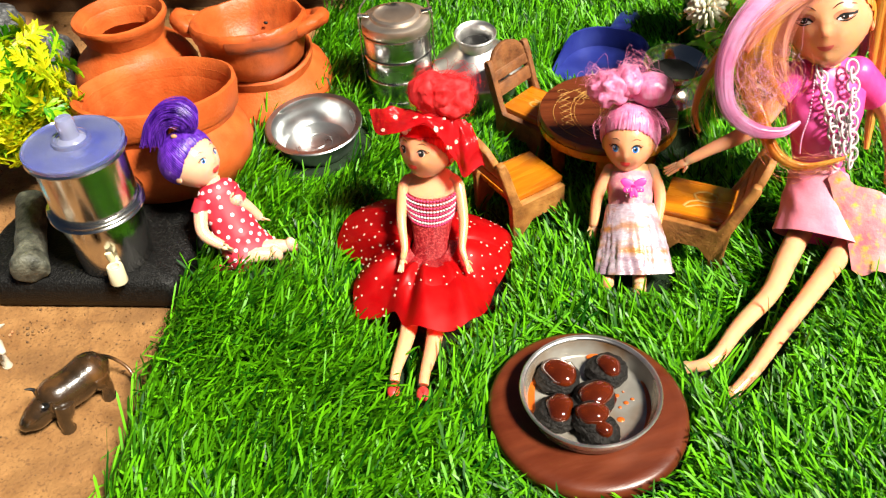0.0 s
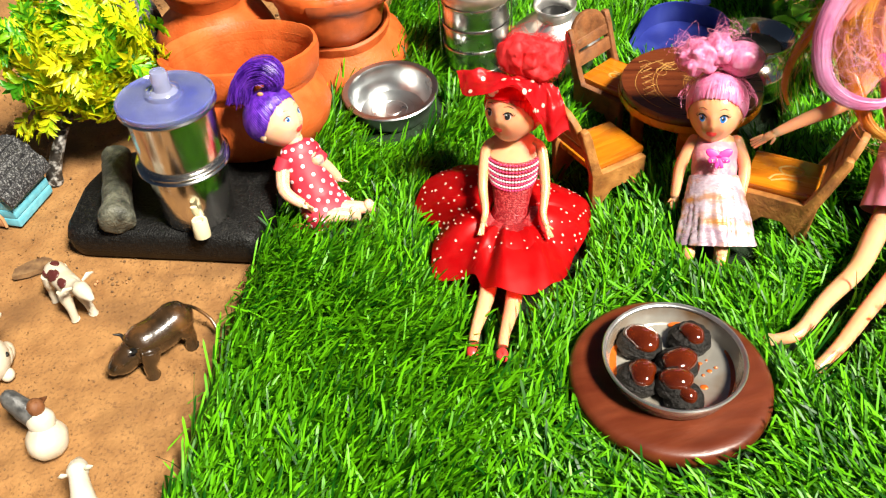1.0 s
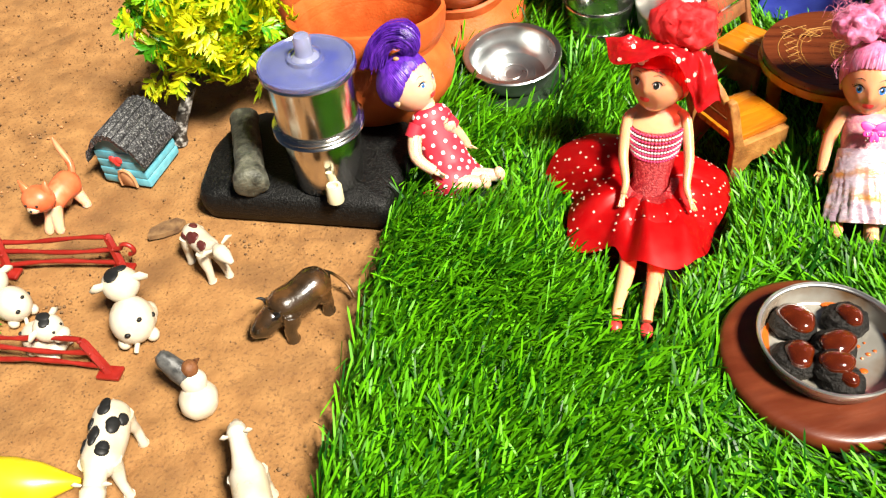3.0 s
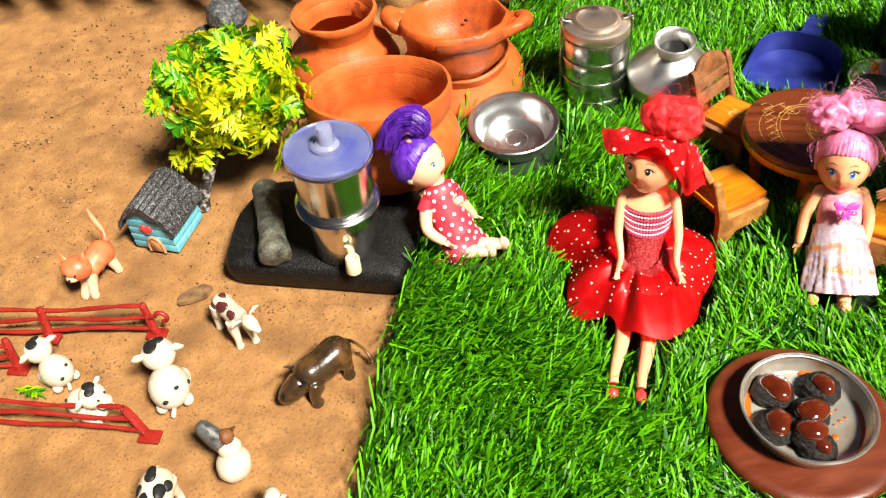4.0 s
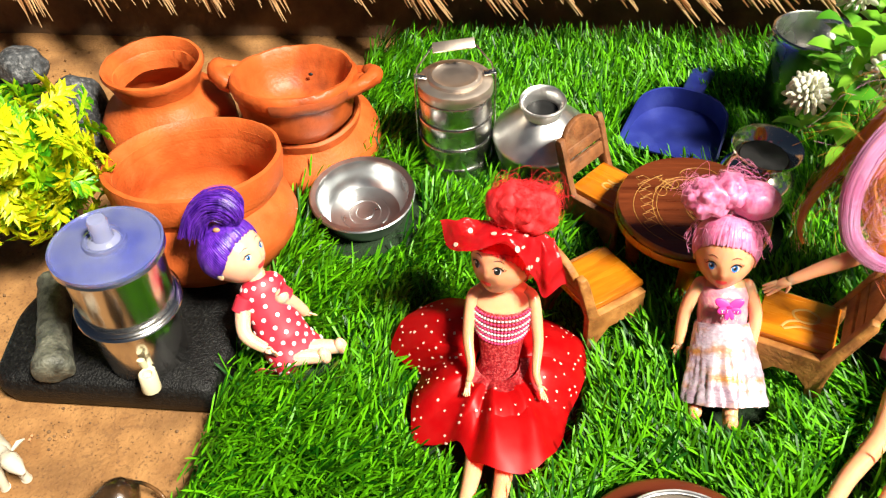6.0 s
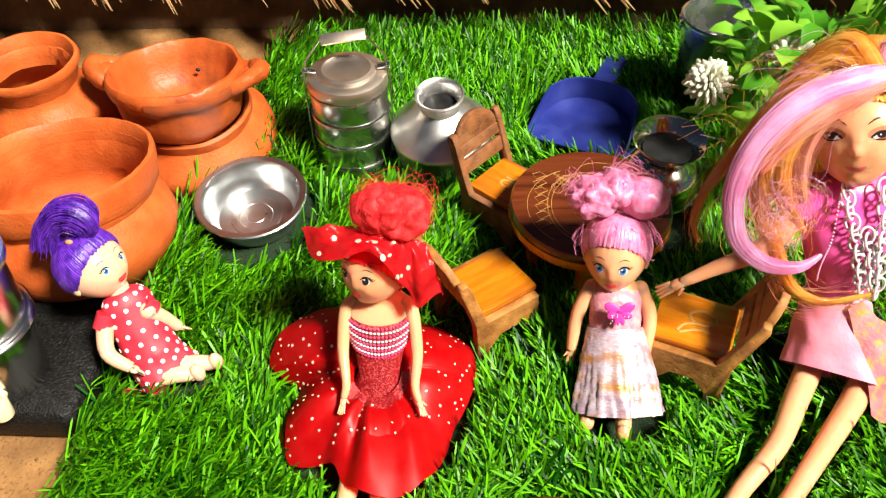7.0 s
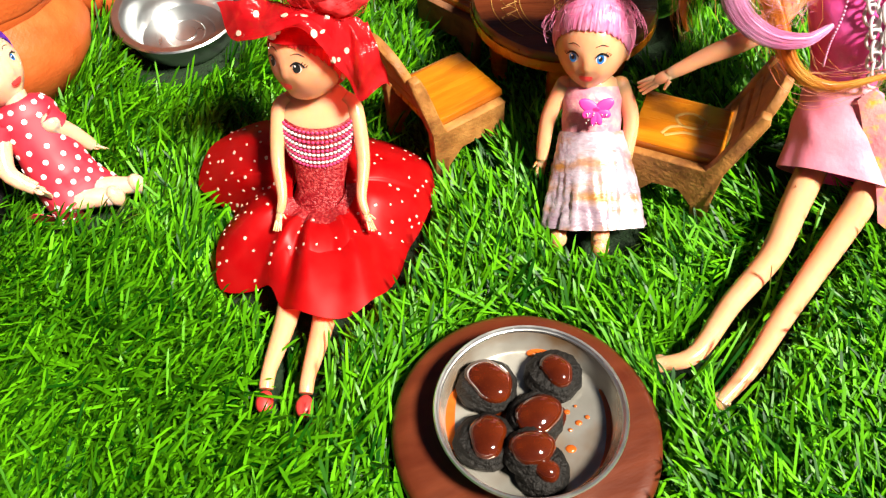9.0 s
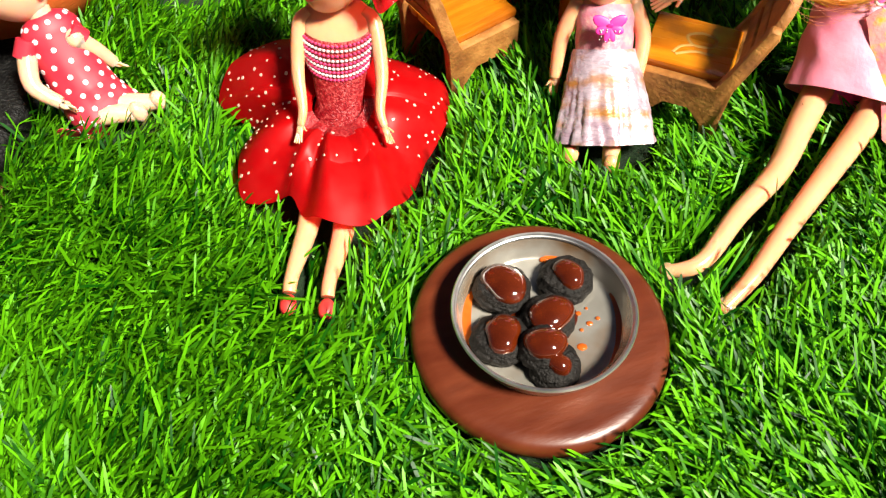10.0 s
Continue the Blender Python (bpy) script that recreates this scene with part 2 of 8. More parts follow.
M_RED_CLOTH = mat("red_organza", (0.96, 0.007, 0.012), (1.0, 0.020, 0.022), 140, 0.40, translucent=0.62, sheer=0.30)
M_RED_SEQUIN = mat("dark_red_lace", (0.26, 0.004, 0.010), (0.46, 0.014, 0.02), 900, 0.35, bump=0.0008, bscale=1400, stain=(0.62, 0.10, 0.09), stain_scale=900)
M_RED_HAIR = mat("red_hair", (1.0, 0.018, 0.026), (1.0, 0.062, 0.066), 300, 0.6, stretch=(1, 1, 0.25), bump=0.0002, bscale=300, translucent=0.15, spec=0.3)
M_DOT = mat("cream_dot", (0.88, 0.56, 0.44), None, 100, 0.5)
M_WHITE = mat("white_thread", (0.86, 0.80, 0.80), None, 100, 0.5)
M_PINK_THREAD = mat("pink_thread", (0.86, 0.05, 0.19), None, 100, 0.5)
M_PURPLE_HAIR = mat("purple_hair", (0.045, 0.006, 0.24), (0.17, 0.034, 0.58), 420, 0.36, stretch=(1, 1, 0.2), bump=0.0004, bscale=900, spec=0.45)
M_PINK_HAIR = mat("pink_hair", (1.0, 0.19, 0.44), (1.0, 0.42, 0.66), 420, 0.34, stretch=(1, 1, 0.25), bump=0.0002, bscale=900, translucent=0.12)
M_ORANGE_HAIR = mat("strawberry_hair", (1.0, 0.27, 0.025), (1.0, 0.56, 0.11), 90, 0.30, stretch=(1, 1, 0.3), bump=0.00008, bscale=900, translucent=0.2, spec=0.5)
M_LILAC_HAIR = mat("lilac_pink_hair", (1.0, 0.30, 0.62), (1.0, 0.58, 0.90), 60, 0.28, bump=0.00008, bscale=900, translucent=0.12, spec=0.6)
M_SALMON_HAIR = mat("salmon_hair", (1.0, 0.28, 0.20), (1.0, 0.48, 0.38), 90, 0.34, stretch=(1, 1, 0.3), bump=0.00008, bscale=900, translucent=0.2, spec=0.5)
M_DRESS_RED = mat("crimson_cotton", (0.60, 0.015, 0.04), (0.70, 0.03, 0.06), 120, 0.55)
M_PINK_SATIN = mat("pink_satin", (0.98, 0.05, 0.33), (1.0, 0.13, 0.50), 60, 0.35, bump=0.0006, bscale=120)
M_PINK_SKIRT = mat("salmon_pink_cloth", (0.98, 0.25, 0.38), (1.0, 0.36, 0.48), 80, 0.5, bump=0.0002, bscale=500)
M_GOLD_LACE = mat("gold_pink_lace", (0.84, 0.20, 0.26), (0.90, 0.42, 0.40), 110, 0.35, bump=0.0003, bscale=700, stain=(0.92, 0.54, 0.06), stain_scale=240, metal=0.15)
M_SHEER = mat("silver_pink_brocade", (0.33, 0.225, 0.285), (0.57, 0.475, 0.54), 150, 0.32, bump=0.0006, bscale=600, stain=(0.42, 0.18, 0.05), stain_scale=120, stretch=(0.35, 1.4, 1.4), metal=0.25)
M_PINK_TOP = mat("glitter_pink_bodice", (0.80, 0.22, 0.32), (0.88, 0.38, 0.44), 200, 0.35, bump=0.0004, bscale=700, stain=(0.86, 0.50, 0.44), stain_scale=300)
M_BOW = mat("magenta_print", (0.76, 0.03, 0.32), None, 100, 0.4)
M_CHAIN = mat("pearl_white_plastic", (0.95, 0.84, 0.88), (1.0, 0.95, 0.97), 300, 0.12, trans=0.25)
M_HAT = mat("glossy_red_organza", (1.0, 0.014, 0.026), (1.0, 0.045, 0.06), 140, 0.20, rvar=0.08, translucent=0.50, sheer=0.42, bump=0.0035, bscale=95, spec=0.7)
M_EYE_BROWN = mat("brown_eye_paint", (0.10, 0.035, 0.015), None, 100, 0.2)
M_EYE_SHADE = mat("tan_eye_shadow", (0.62, 0.20, 0.10), (0.72, 0.27, 0.15), 200, 0.4)
M_EYE_BLUE = mat("blue_eye_paint", (0.03, 0.20, 0.60), None, 100, 0.2)
M_LIP_ROSE = mat("rose_lip_paint", (0.78, 0.13, 0.13), None, 100, 0.3)
M_LIPS = mat("lip_paint", (1.0, 0.05, 0.05), None, 100, 0.3)


# ---- mesh helpers ----
def worn(shape, amount, scale):
    """Uneven hand-made surface."""
    shape.v = [tuple(Vector(p) + amount * noise.noise_vector(Vector(p) * scale) + amount * 0.5 * noise.noise_vector(Vector(p) * scale * 3.1)) for p in shape.v]
    return shape


class Shape:
    """Collects pieces, each with its material slot, for one mesh."""

    def __init__(self):
        self.v, self.f, self.m = [], [], []

    def add(self, verts, faces, mi=0, M=None):
        k = len(self.v)
        self.v += [tuple(M @ Vector(p)) if M is not None else tuple(p) for p in verts]
        self.f += [tuple(i + k for i in f) for f in faces]
        self.m += [mi] * len(faces)
        return self

    def rings(self, rings, mi=0, M=None, cap=(True, True), wrap=False):
        n = len(rings[0])
        verts = [p for r in rings for p in r]
        faces = []
        last = len(rings) if wrap else len(rings) - 1
        for j in range(last):
            a, b = j * n, ((j + 1) % len(rings)) * n
            faces += [(a + i, a + (i + 1) % n, b + (i + 1) % n, b + i) for i in range(n)]
        if cap[0] and not wrap:
            faces.append(tuple(range(n - 1, -1, -1)))
        if cap[1] and not wrap:
            faces.append(tuple(range(len(verts) - n, len(verts))))
        return self.add(verts, faces, mi, M)

    def tube(self, pts, radii, mi=0, n=10, M=None, flat=1.0, side=None, wrap=False):
        pts = [Vector(p) for p in pts]
        if not hasattr(radii, "__len__"):
            radii = [radii] * len(pts)
        rings, u = [], None
        for i, p in enumerate(pts):
            if wrap:
                d = (pts[(i + 1) % len(pts)] - pts[i - 1]).normalized()
            else:
                d = (pts[min(i + 1, len(pts) - 1)] - pts[max(i - 1, 0)]).normalized()
            if u is None:
                u = Vector(side) if side else (Vector((0, 0, 1)) if abs(d.z) < 0.9 else Vector((1, 0, 0)))
            u = (u - d * u.dot(d)).normalized()
            w = d.cross(u)
            r = float(radii[i])
            rings.append([p + r * (u * math.cos(a) + w * flat * math.sin(a)) for a in (2 * math.pi * k / n for k in range(n))])
        return self.rings(rings, mi, M, wrap=wrap)

    def ball(self, c, r, mi=0, n=16, M=None, wob=0.0, seed=0):
        r = (r, r, r) if not hasattr(r, "__len__") else r
        T = Matrix.Translation(c) @ (M.to_4x4() if M is not None else Matrix())
        h = n // 2
        verts = []
        for j in range(h + 1):
            for i in range(n):
                a, b = 2 * math.pi * i / n, math.pi * j / h
                d = Vector((math.sin(b) * math.cos(a), math.sin(b) * math.sin(a), math.cos(b)))
                s = 1 + wob * noise.noise(d * 1.7 + Vector((seed * 3.1, seed, 0)))
                verts.append((d.x * r[0] * s, d.y * r[1] * s, d.z * r[2] * s))
        faces = [(j * n + i, (j + 1) * n + i, (j + 1) * n + (i + 1) % n, j * n + (i + 1) % n) for j in range(h) for i in range(n)]
        return self.add(verts, faces, mi, T)

    def lathe(self, prof, mi=0, n=56, M=None, wob=0.0):
        rings = []
        for r, z in prof:
            rings.append([(max(r, 1e-5) * (1 + wob * math.sin(2 * a + z * 90)) * math.cos(a), max(r, 1e-5) * math.sin(a), z) for a in (2 * math.pi * k / n for k in range(n))])
        return self.rings(rings, mi, M)

    def hoop(self, prof, mi=0, n=72, M=None, wob=0.0):
        """A closed ring round the z axis."""
        rings = [[(r * (1 + wob * math.sin(2 * a + z * 90)) * math.cos(a), r * math.sin(a), z) for a in (2 * math.pi * k / n for k in range(n))] for r, z in prof]
        return self.rings(rings, mi, M, wrap=True)

    def box(self, size, M=None, mi=0, bevel=0.0006):
        bm = bmesh.new()
        bmesh.ops.create_cube(bm, size=1, matrix=Matrix.Diagonal((*size, 1)))
        if bevel:
            bmesh.ops.bevel(bm, geom=bm.edges[:], offset=bevel, segments=2, profile=0.5, affect="EDGES")
        bm.verts.index_update()
        self.add([v.co.copy() for v in bm.verts], [[v.index for v in f.verts] for f in bm.faces], mi, M)
        bm.free()
        return self

    def prism(self, outline, depth, M=None, mi=0, bevel=0.0005):
        """A flat outline in x and z, thick along y from -depth/2 to depth/2, its edges rounded."""
        bm = bmesh.new()
        vs = [bm.verts.new((x, -depth / 2, z)) for x, z in outline]
        face = bm.faces.new(vs)
        g = bmesh.ops.extrude_face_region(bm, geom=[face])
        bmesh.ops.translate(bm, verts=[e for e in g["geom"] if isinstance(e, bmesh.types.BMVert)], vec=(0, depth, 0))
        bmesh.ops.recalc_face_normals(bm, faces=bm.faces[:])
        if bevel:
            edges = [e for e in bm.edges if len(e.link_faces) == 2 and e.calc_face_angle(0) > 0.6]
            bmesh.ops.bevel(bm, geom=edges, offset=bevel, segments=1, affect="EDGES")
        bm.verts.index_update()
        self.add([v.co.copy() for v in bm.verts], [[v.index for v in f.verts] for f in bm.faces], mi, M)
        bm.free()
        return self

    def sheet(self, fn, nu, nv, mi=0, thick=0.0004, wrap=False, split=None):
        """A cloth from fn(u, v), two faces with thickness between; split(u, v) may give another slot."""
        cu = nu if wrap else nu + 1
        P = [[Vector(fn(i / nu, j / nv)) for i in range(cu)] for j in range(nv + 1)]
        N = []
        for j in range(nv + 1):
            row = []
            for i in range(cu):
                a = P[j][(i + 1) % cu] if wrap else P[j][min(i + 1, cu - 1)]
                b = P[j][i - 1] if wrap else P[j][max(i - 1, 0)]
                d = (a - b).cross(P[min(j + 1, nv)][i] - P[max(j - 1, 0)][i])
                row.append(d.normalized() if d.length > 1e-12 else Vector((0, 0, 1)))
            N.append(row)
        k = len(self.v)
        for s in (0.5, -0.5):
            self.v += [tuple(P[j][i] + N[j][i] * thick * s) for j in range(nv + 1) for i in range(cu)]
        half = (nv + 1) * cu
        for j in range(nv):
            for i in range(nu):
                i2 = (i + 1) % cu
                a, b, c, d = j * cu + i, j * cu + i2, (j + 1) * cu + i2, (j + 1) * cu + i
                slot = split(i / nu, j / nv) if split else mi
                self.f += [(k + a, k + b, k + c, k + d), (k + half + d, k + half + c, k + half + b, k + half + a)]
                self.m += [slot, slot]
        for j, flip in ((0, 1), (nv, 0)):
            for i in range(nu):
                a, b = j * cu + i, j * cu + (i + 1) % cu
                q = (k + a, k + half + a, k + half + b, k + b)
                self.f.append(q if flip else q[::-1])
                self.m.append(mi)
        return P, N

    def disc(self, c, normal, r, mi=0, n=8, lift=0.0002, stretch=1.0):
        q = Vector(normal).to_track_quat("Z", "Y").to_matrix()
        c = Vector(c) + Vector(normal).normalized() * lift
        top = [c + q @ Vector((r * math.cos(a), r * stretch * math.sin(a), 0)) for a in (2 * math.pi * i / n for i in range(n))]
        low = [p - Vector(normal).normalized() * lift * 2 for p in top]
        return self.rings([low, top], mi)

    def mesh(self, name, mats, sharp=45):
        me = bpy.data.meshes.new(name)
        me.from_pydata(self.v, [], self.f)
        for m in mats:
            me.materials.append(m)
        me.polygons.foreach_set("material_index", self.m)
        bm = bmesh.new()
        bm.from_mesh(me)
        bmesh.ops.recalc_face_normals(bm, faces=bm.faces[:])
        bm.to_mesh(me)
        bm.free()
        me.polygons.foreach_set("use_smooth", [True] * len(me.polygons))
        me.set_sharp_from_angle(angle=radians(sharp))
        return me


def part(name, shape, mats, parent, label="", M=None, sharp=45):
    mats = mats if isinstance(mats, (list, tuple)) else [mats]
    ob = new(name, shape.mesh(name, mats, sharp) if isinstance(shape, Shape) else shape)
    ob.parent = parent
    if M is not None:
        ob.matrix_local = M
    return tagged(ob, label) if label else ob


def thing(name, label, category, M=None, group="", kind=""):
    ob = new(name)
    ob.empty_display_size = 0.01
    ob.matrix_world = M if M is not None else Matrix()
    return tagged(ob, label, category, group, kind)


def single(name, shape, mats, label, category, M=None, group="", kind="", sharp=45):
    ob = new(name, shape.mesh(name, mats if isinstance(mats, (list, tuple)) else [mats], sharp))
    if M is not None:
        ob.matrix_world = M
    return tagged(ob, label, category, group, kind)


def smooth_path(pts, steps=6):
    """A curve through the points."""
    pts = [Vector(p) for p in pts]
    out = []
    for i in range(len(pts) - 1):
        p0, p1, p2, p3 = pts[max(i - 1, 0)], pts[i], pts[i + 1], pts[min(i + 2, len(pts) - 1)]
        for k in range(steps):
            t = k / steps
            out.append(0.5 * ((2 * p1) + (p2 - p0) * t + (2 * p0 - 5 * p1 + 4 * p2 - p3) * t * t + (3 * p1 - p0 - 3 * p2 + p3) * t ** 3))
    out.append(pts[-1])
    return out


def blend(a, b, t):
    return a + (b - a) * t


# ---- setting ----
def ground():
    xs = np.concatenate([[-30, -8, -3, -1.5, -0.9], np.arange(-0.60, -0.07, 0.0032), np.arange(-0.066, 0.5, 0.02), [0.7, 1.2, 3, 8, 30]])
    ys = np.concatenate([[-30, -8, -3, -1, -0.3, -0.05], np.arange(0.06, 0.72, 0.0034), [0.9, 1.5, 3, 8, 30]])
    verts = []
    for y in ys:
        for x in xs:
            p = Vector((x, y, 0))
            z = 0.0010 * noise.noise(p * 9) + 0.0004 * noise.noise(p * 45) - 0.0012
            c = abs(noise.noise(p * 22 + Vector((3, 1, 5))))
            if c < 0.022 and noise.noise(p * 9) > -0.05:
                z -= 0.0022 * (1 - c / 0.022)
            z += 0.0003 * noise.noise(p * 190) + 0.0003 * noise.noise(p * 95 + Vector((1, 6, 2))) + 0.0007 * max(0, noise.noise(p * 34 + Vector((7, 2, 1))) - 0.2)
            verts.append((x, y, z))
    n = len(xs)
    faces = [(j * n + i, j * n + i + 1, (j + 1) * n + i + 1, (j + 1) * n + i) for j in range(len(ys) - 1) for i in range(n - 1)]
    s = Shape().add(verts, faces)
    single("ground", s, M_MUD, "packed brown mud ground with fine cracks and grit", "ground", kind="structure", sharp=180)
    # loose grit
    rng = random.Random(4)
    g = Shape()
    for _ in range(12000):
        x, y = rng.uniform(-0.5, -0.12), rng.uniform(0.1, 0.68)
        if noise.noise(Vector((x, y, 3)) * 20) < rng.uniform(-0.5, 0.45):
            continue
        r = rng.uniform(0.00015, 0.0005) if rng.random() < 0.96 else rng.uniform(0.0006, 0.0011)
        g.ball((x, y, 0.0002), (r, r * rng.uniform(0.6, 1.2), r * 0.7), (0 if rng.random() < 0.45 else 1), 6)
    for _ in range(700):
        x, y = rng.uniform(-0.48, -0.16), rng.uniform(0.47, 0.68)
        if noise.noise(Vector((x, y, 8)) * 14) < rng.uniform(-0.5, 0.35):
            continue
        r = rng.uniform(0.0005, 0.0013)
        g.ball((x, y, 0.0002), (r, r * rng.uniform(0.6, 1.2), r * 0.8), (0 if rng.random() < 0.12 else 1), 6)
    for _ in range(46):
        cx, cy = rng.uniform(-0.46, -0.13), rng.uniform(0.14, 0.66)
        for _ in range(rng.randrange(5, 16)):
            r = rng.uniform(0.0004, 0.0012)
            g.ball((cx + rng.gauss(0, 0.006), cy + rng.gauss(0, 0.003), 0.0001), (r * rng.uniform(0.7, 1.6), r, r * 0.7), rng.choice((0, 0, 1, 2)), 6)
    single("grit", g, [M_CHIP, M_MUD, M_DOOR], "loose sand grains on the mud", "grit", kind="stuff")


ground()

wall = Shape()
wv = []
for k in range(61):
    x = -1.1 + k * 0.03
    for z, y in ((-0.01, 0.70), (0.006, 0.70), (0.02, 0.708), (0.05, 0.712), (0.12, 0.714)):
        wv.append((x, y + 0.004 * noise.noise(Vector((x * 9, z * 30, 0))), z))
    wv += [(x, 0.76, 0.12), (x, 0.76, -0.01)]
wall.rings([wv[i * 7:(i + 1) * 7] for i in range(61)])
single("wall_back", wall, M_WALL, "low rough brown mud wall under a thatched eave", "wall", kind="structure", sharp=60)


def eave():
    e = thing("thatched_roof", "dry palm thatch roof with ragged hanging straw tips", "roof", kind="structure")
    rng = random.Random(11)
    s = Shape()
    # unseen board behind the straw tips, placed so that it shades the wall
    s.box((1.8, 0.30, 0.012), Matrix.Translation((-0.2, 0.800, 0.143)) @ Matrix.Rotation(radians(27), 4, "X"))
    part("roof_shade_board", s, M_THATCH, e)
    x = -1.0
    while x < 0.62:
        b = Shape()
        lift, reach, turn = rng.uniform(-0.003, 0.003), rng.uniform(0.94, 1.12), rng.uniform(0.058, 0.074)
        for k in range(36):
            o = (k - 17.5) / 17.5 * 0.0125 + rng.gauss(0, 0.0006)
            L = reach * rng.uniform(0.76, 1.06) * (1 - 0.12 * abs(o) / 0.0125)
            p0 = Vector((x - 0.045 + o * 0.9, 0.712, 0.113 + lift + 0.10 * abs(o)))
            p2 = p0 + Vector((turn + o * 0.5, -0.081, -0.051 + rng.uniform(-0.003, 0.002))) * L
            p1 = p0.lerp(p2, 0.6) + Vector((o * 0.1, 0, 0.003))
            p2 += Vector((rng.uniform(-0.003, 0.004), -0.001, rng.uniform(-0.001, 0.003)))
            b.tube(smooth_path([p0, p1, p2], 3), [0.0022, 0.0022, 0.0022, 0.0022, 0.0019, 0.0013, 0.0004], 0, 4, flat=0.5)
        part("straw_bundle", b, M_STRAW, e)
        x += rng.uniform(0.040, 0.052)


eave()

# ---- artificial grass ----
TURF_LEFT = [(0.04, -0.113), (0.18, -0.117), (0.335, -0.120), (0.45, -0.108), (0.66, -0.078)]
TURF_BACK, TURF_RIGHT, TURF_FRONT = 0.662, 0.46, 0.04


def turf_left(y):
    return float(np.interp(y, [p[0] for p in TURF_LEFT], [p[1] for p in TURF_LEFT]))


KEEP_OFF = [(0.093, 0.253, 0.046), (-0.063, 0.479, 0.037), (-0.009, 0.533, 0.0215), (0.042, 0.521, 0.017), (0.1655, 0.484, 0.025), (0.213, 0.577, 0.02),
            (-0.108, 0.543, 0.036), (0.016, 0.345, 0.022), (0.225, 0.372, 0.026), (0.128, 0.355, 0.012), (-0.093, 0.36, 0.014), (-0.147, 0.449, 0.036),
            (0.134, 0.558, 0.030), (0.113, 0.555, 0.02), (0.158, 0.606, 0.008), (0.148, 0.545, 0.022), (0.128, 0.575, 0.02)]

LEGS = [[(0.2032, 0.3405), (0.1904, 0.3199), (0.1710, 0.2999), (0.1545, 0.2805), (0.1415, 0.2785)], [(0.2268, 0.3386), (0.2093, 0.3182), (0.1882, 0.2937), (0.1724, 0.2745), (0.1600, 0.2630)]]
TIPS_OFF = [(-0.064, 0.450, 0.013), (-0.016, 0.338, 0.008), (-0.016, 0.328, 0.008), (-0.010, 0.318, 0.008), (-0.001, 0.315, 0.007), (-0.027, 0.367, 0.008), (0.046, 0.318, 0.007), (0.050, 0.332, 0.007), (0.093, 0.253, 0.0445), (-0.063, 0.479, 0.031), (0.136, 0.556, 0.029), (0.124, 0.545, 0.022), (0.146, 0.540, 0.018), (0.018, 0.346, 0.036), (0.042, 0.348, 0.020), (-0.012, 0.376, 0.018), (0.020, 0.315, 0.020), (-0.004, 0.330, 0.014), (-0.067, 0.362, 0.011), (-0.085, 0.360, 0.012), (0.127, 0.346, 0.022), (0.166, 0.468, 0.020), (0.163, 0.452, 0.014)]
PRESSED = [(-0.064, 0.444, 0.022), (0.1655, 0.462, 0.024), (-0.009, 0.524, 0.030), (-0.010, 0.508, 0.020), (0.043, 0.522, 0.031), (0.043, 0.503, 0.018), (0.121, 0.4375, 0.040), (-0.064, 0.452, 0.008)]
PRESSED += [(x + dx, y + dy, 0.012) for x, y in ((0.068, 0.3985), (0.0825, 0.4715), (0.165, 0.3735)) for dx in (-0.012, 0.0, 0.012) for dy in (-0.026, -0.014, 0.0, 0.012)]
for leg in LEGS:
    for (x0, y0), (x1, y1) in zip(leg, leg[1:]):
        TIPS_OFF += [(blend(x0, x1, k / 5), blend(y0, y1, k / 5), 0.0043) for k in range(5)]
        PRESSED += [(blend(x0, x1, k / 5), blend(y0, y1, k / 5) - 0.003, 0.0025) for k in range(5)]
for x0, x1 in ((0.004, 0.0095), (0.018, 0.0235)):
    TIPS_OFF += [(blend(x0, x1, k / 8), blend(0.264, 0.31, k / 8), 0.0034) for k in range(9)]
    PRESSED += [(blend(x0, x1, k / 8), blend(0.260, 0.31, k / 8), 0.0030) for k in range(9)]


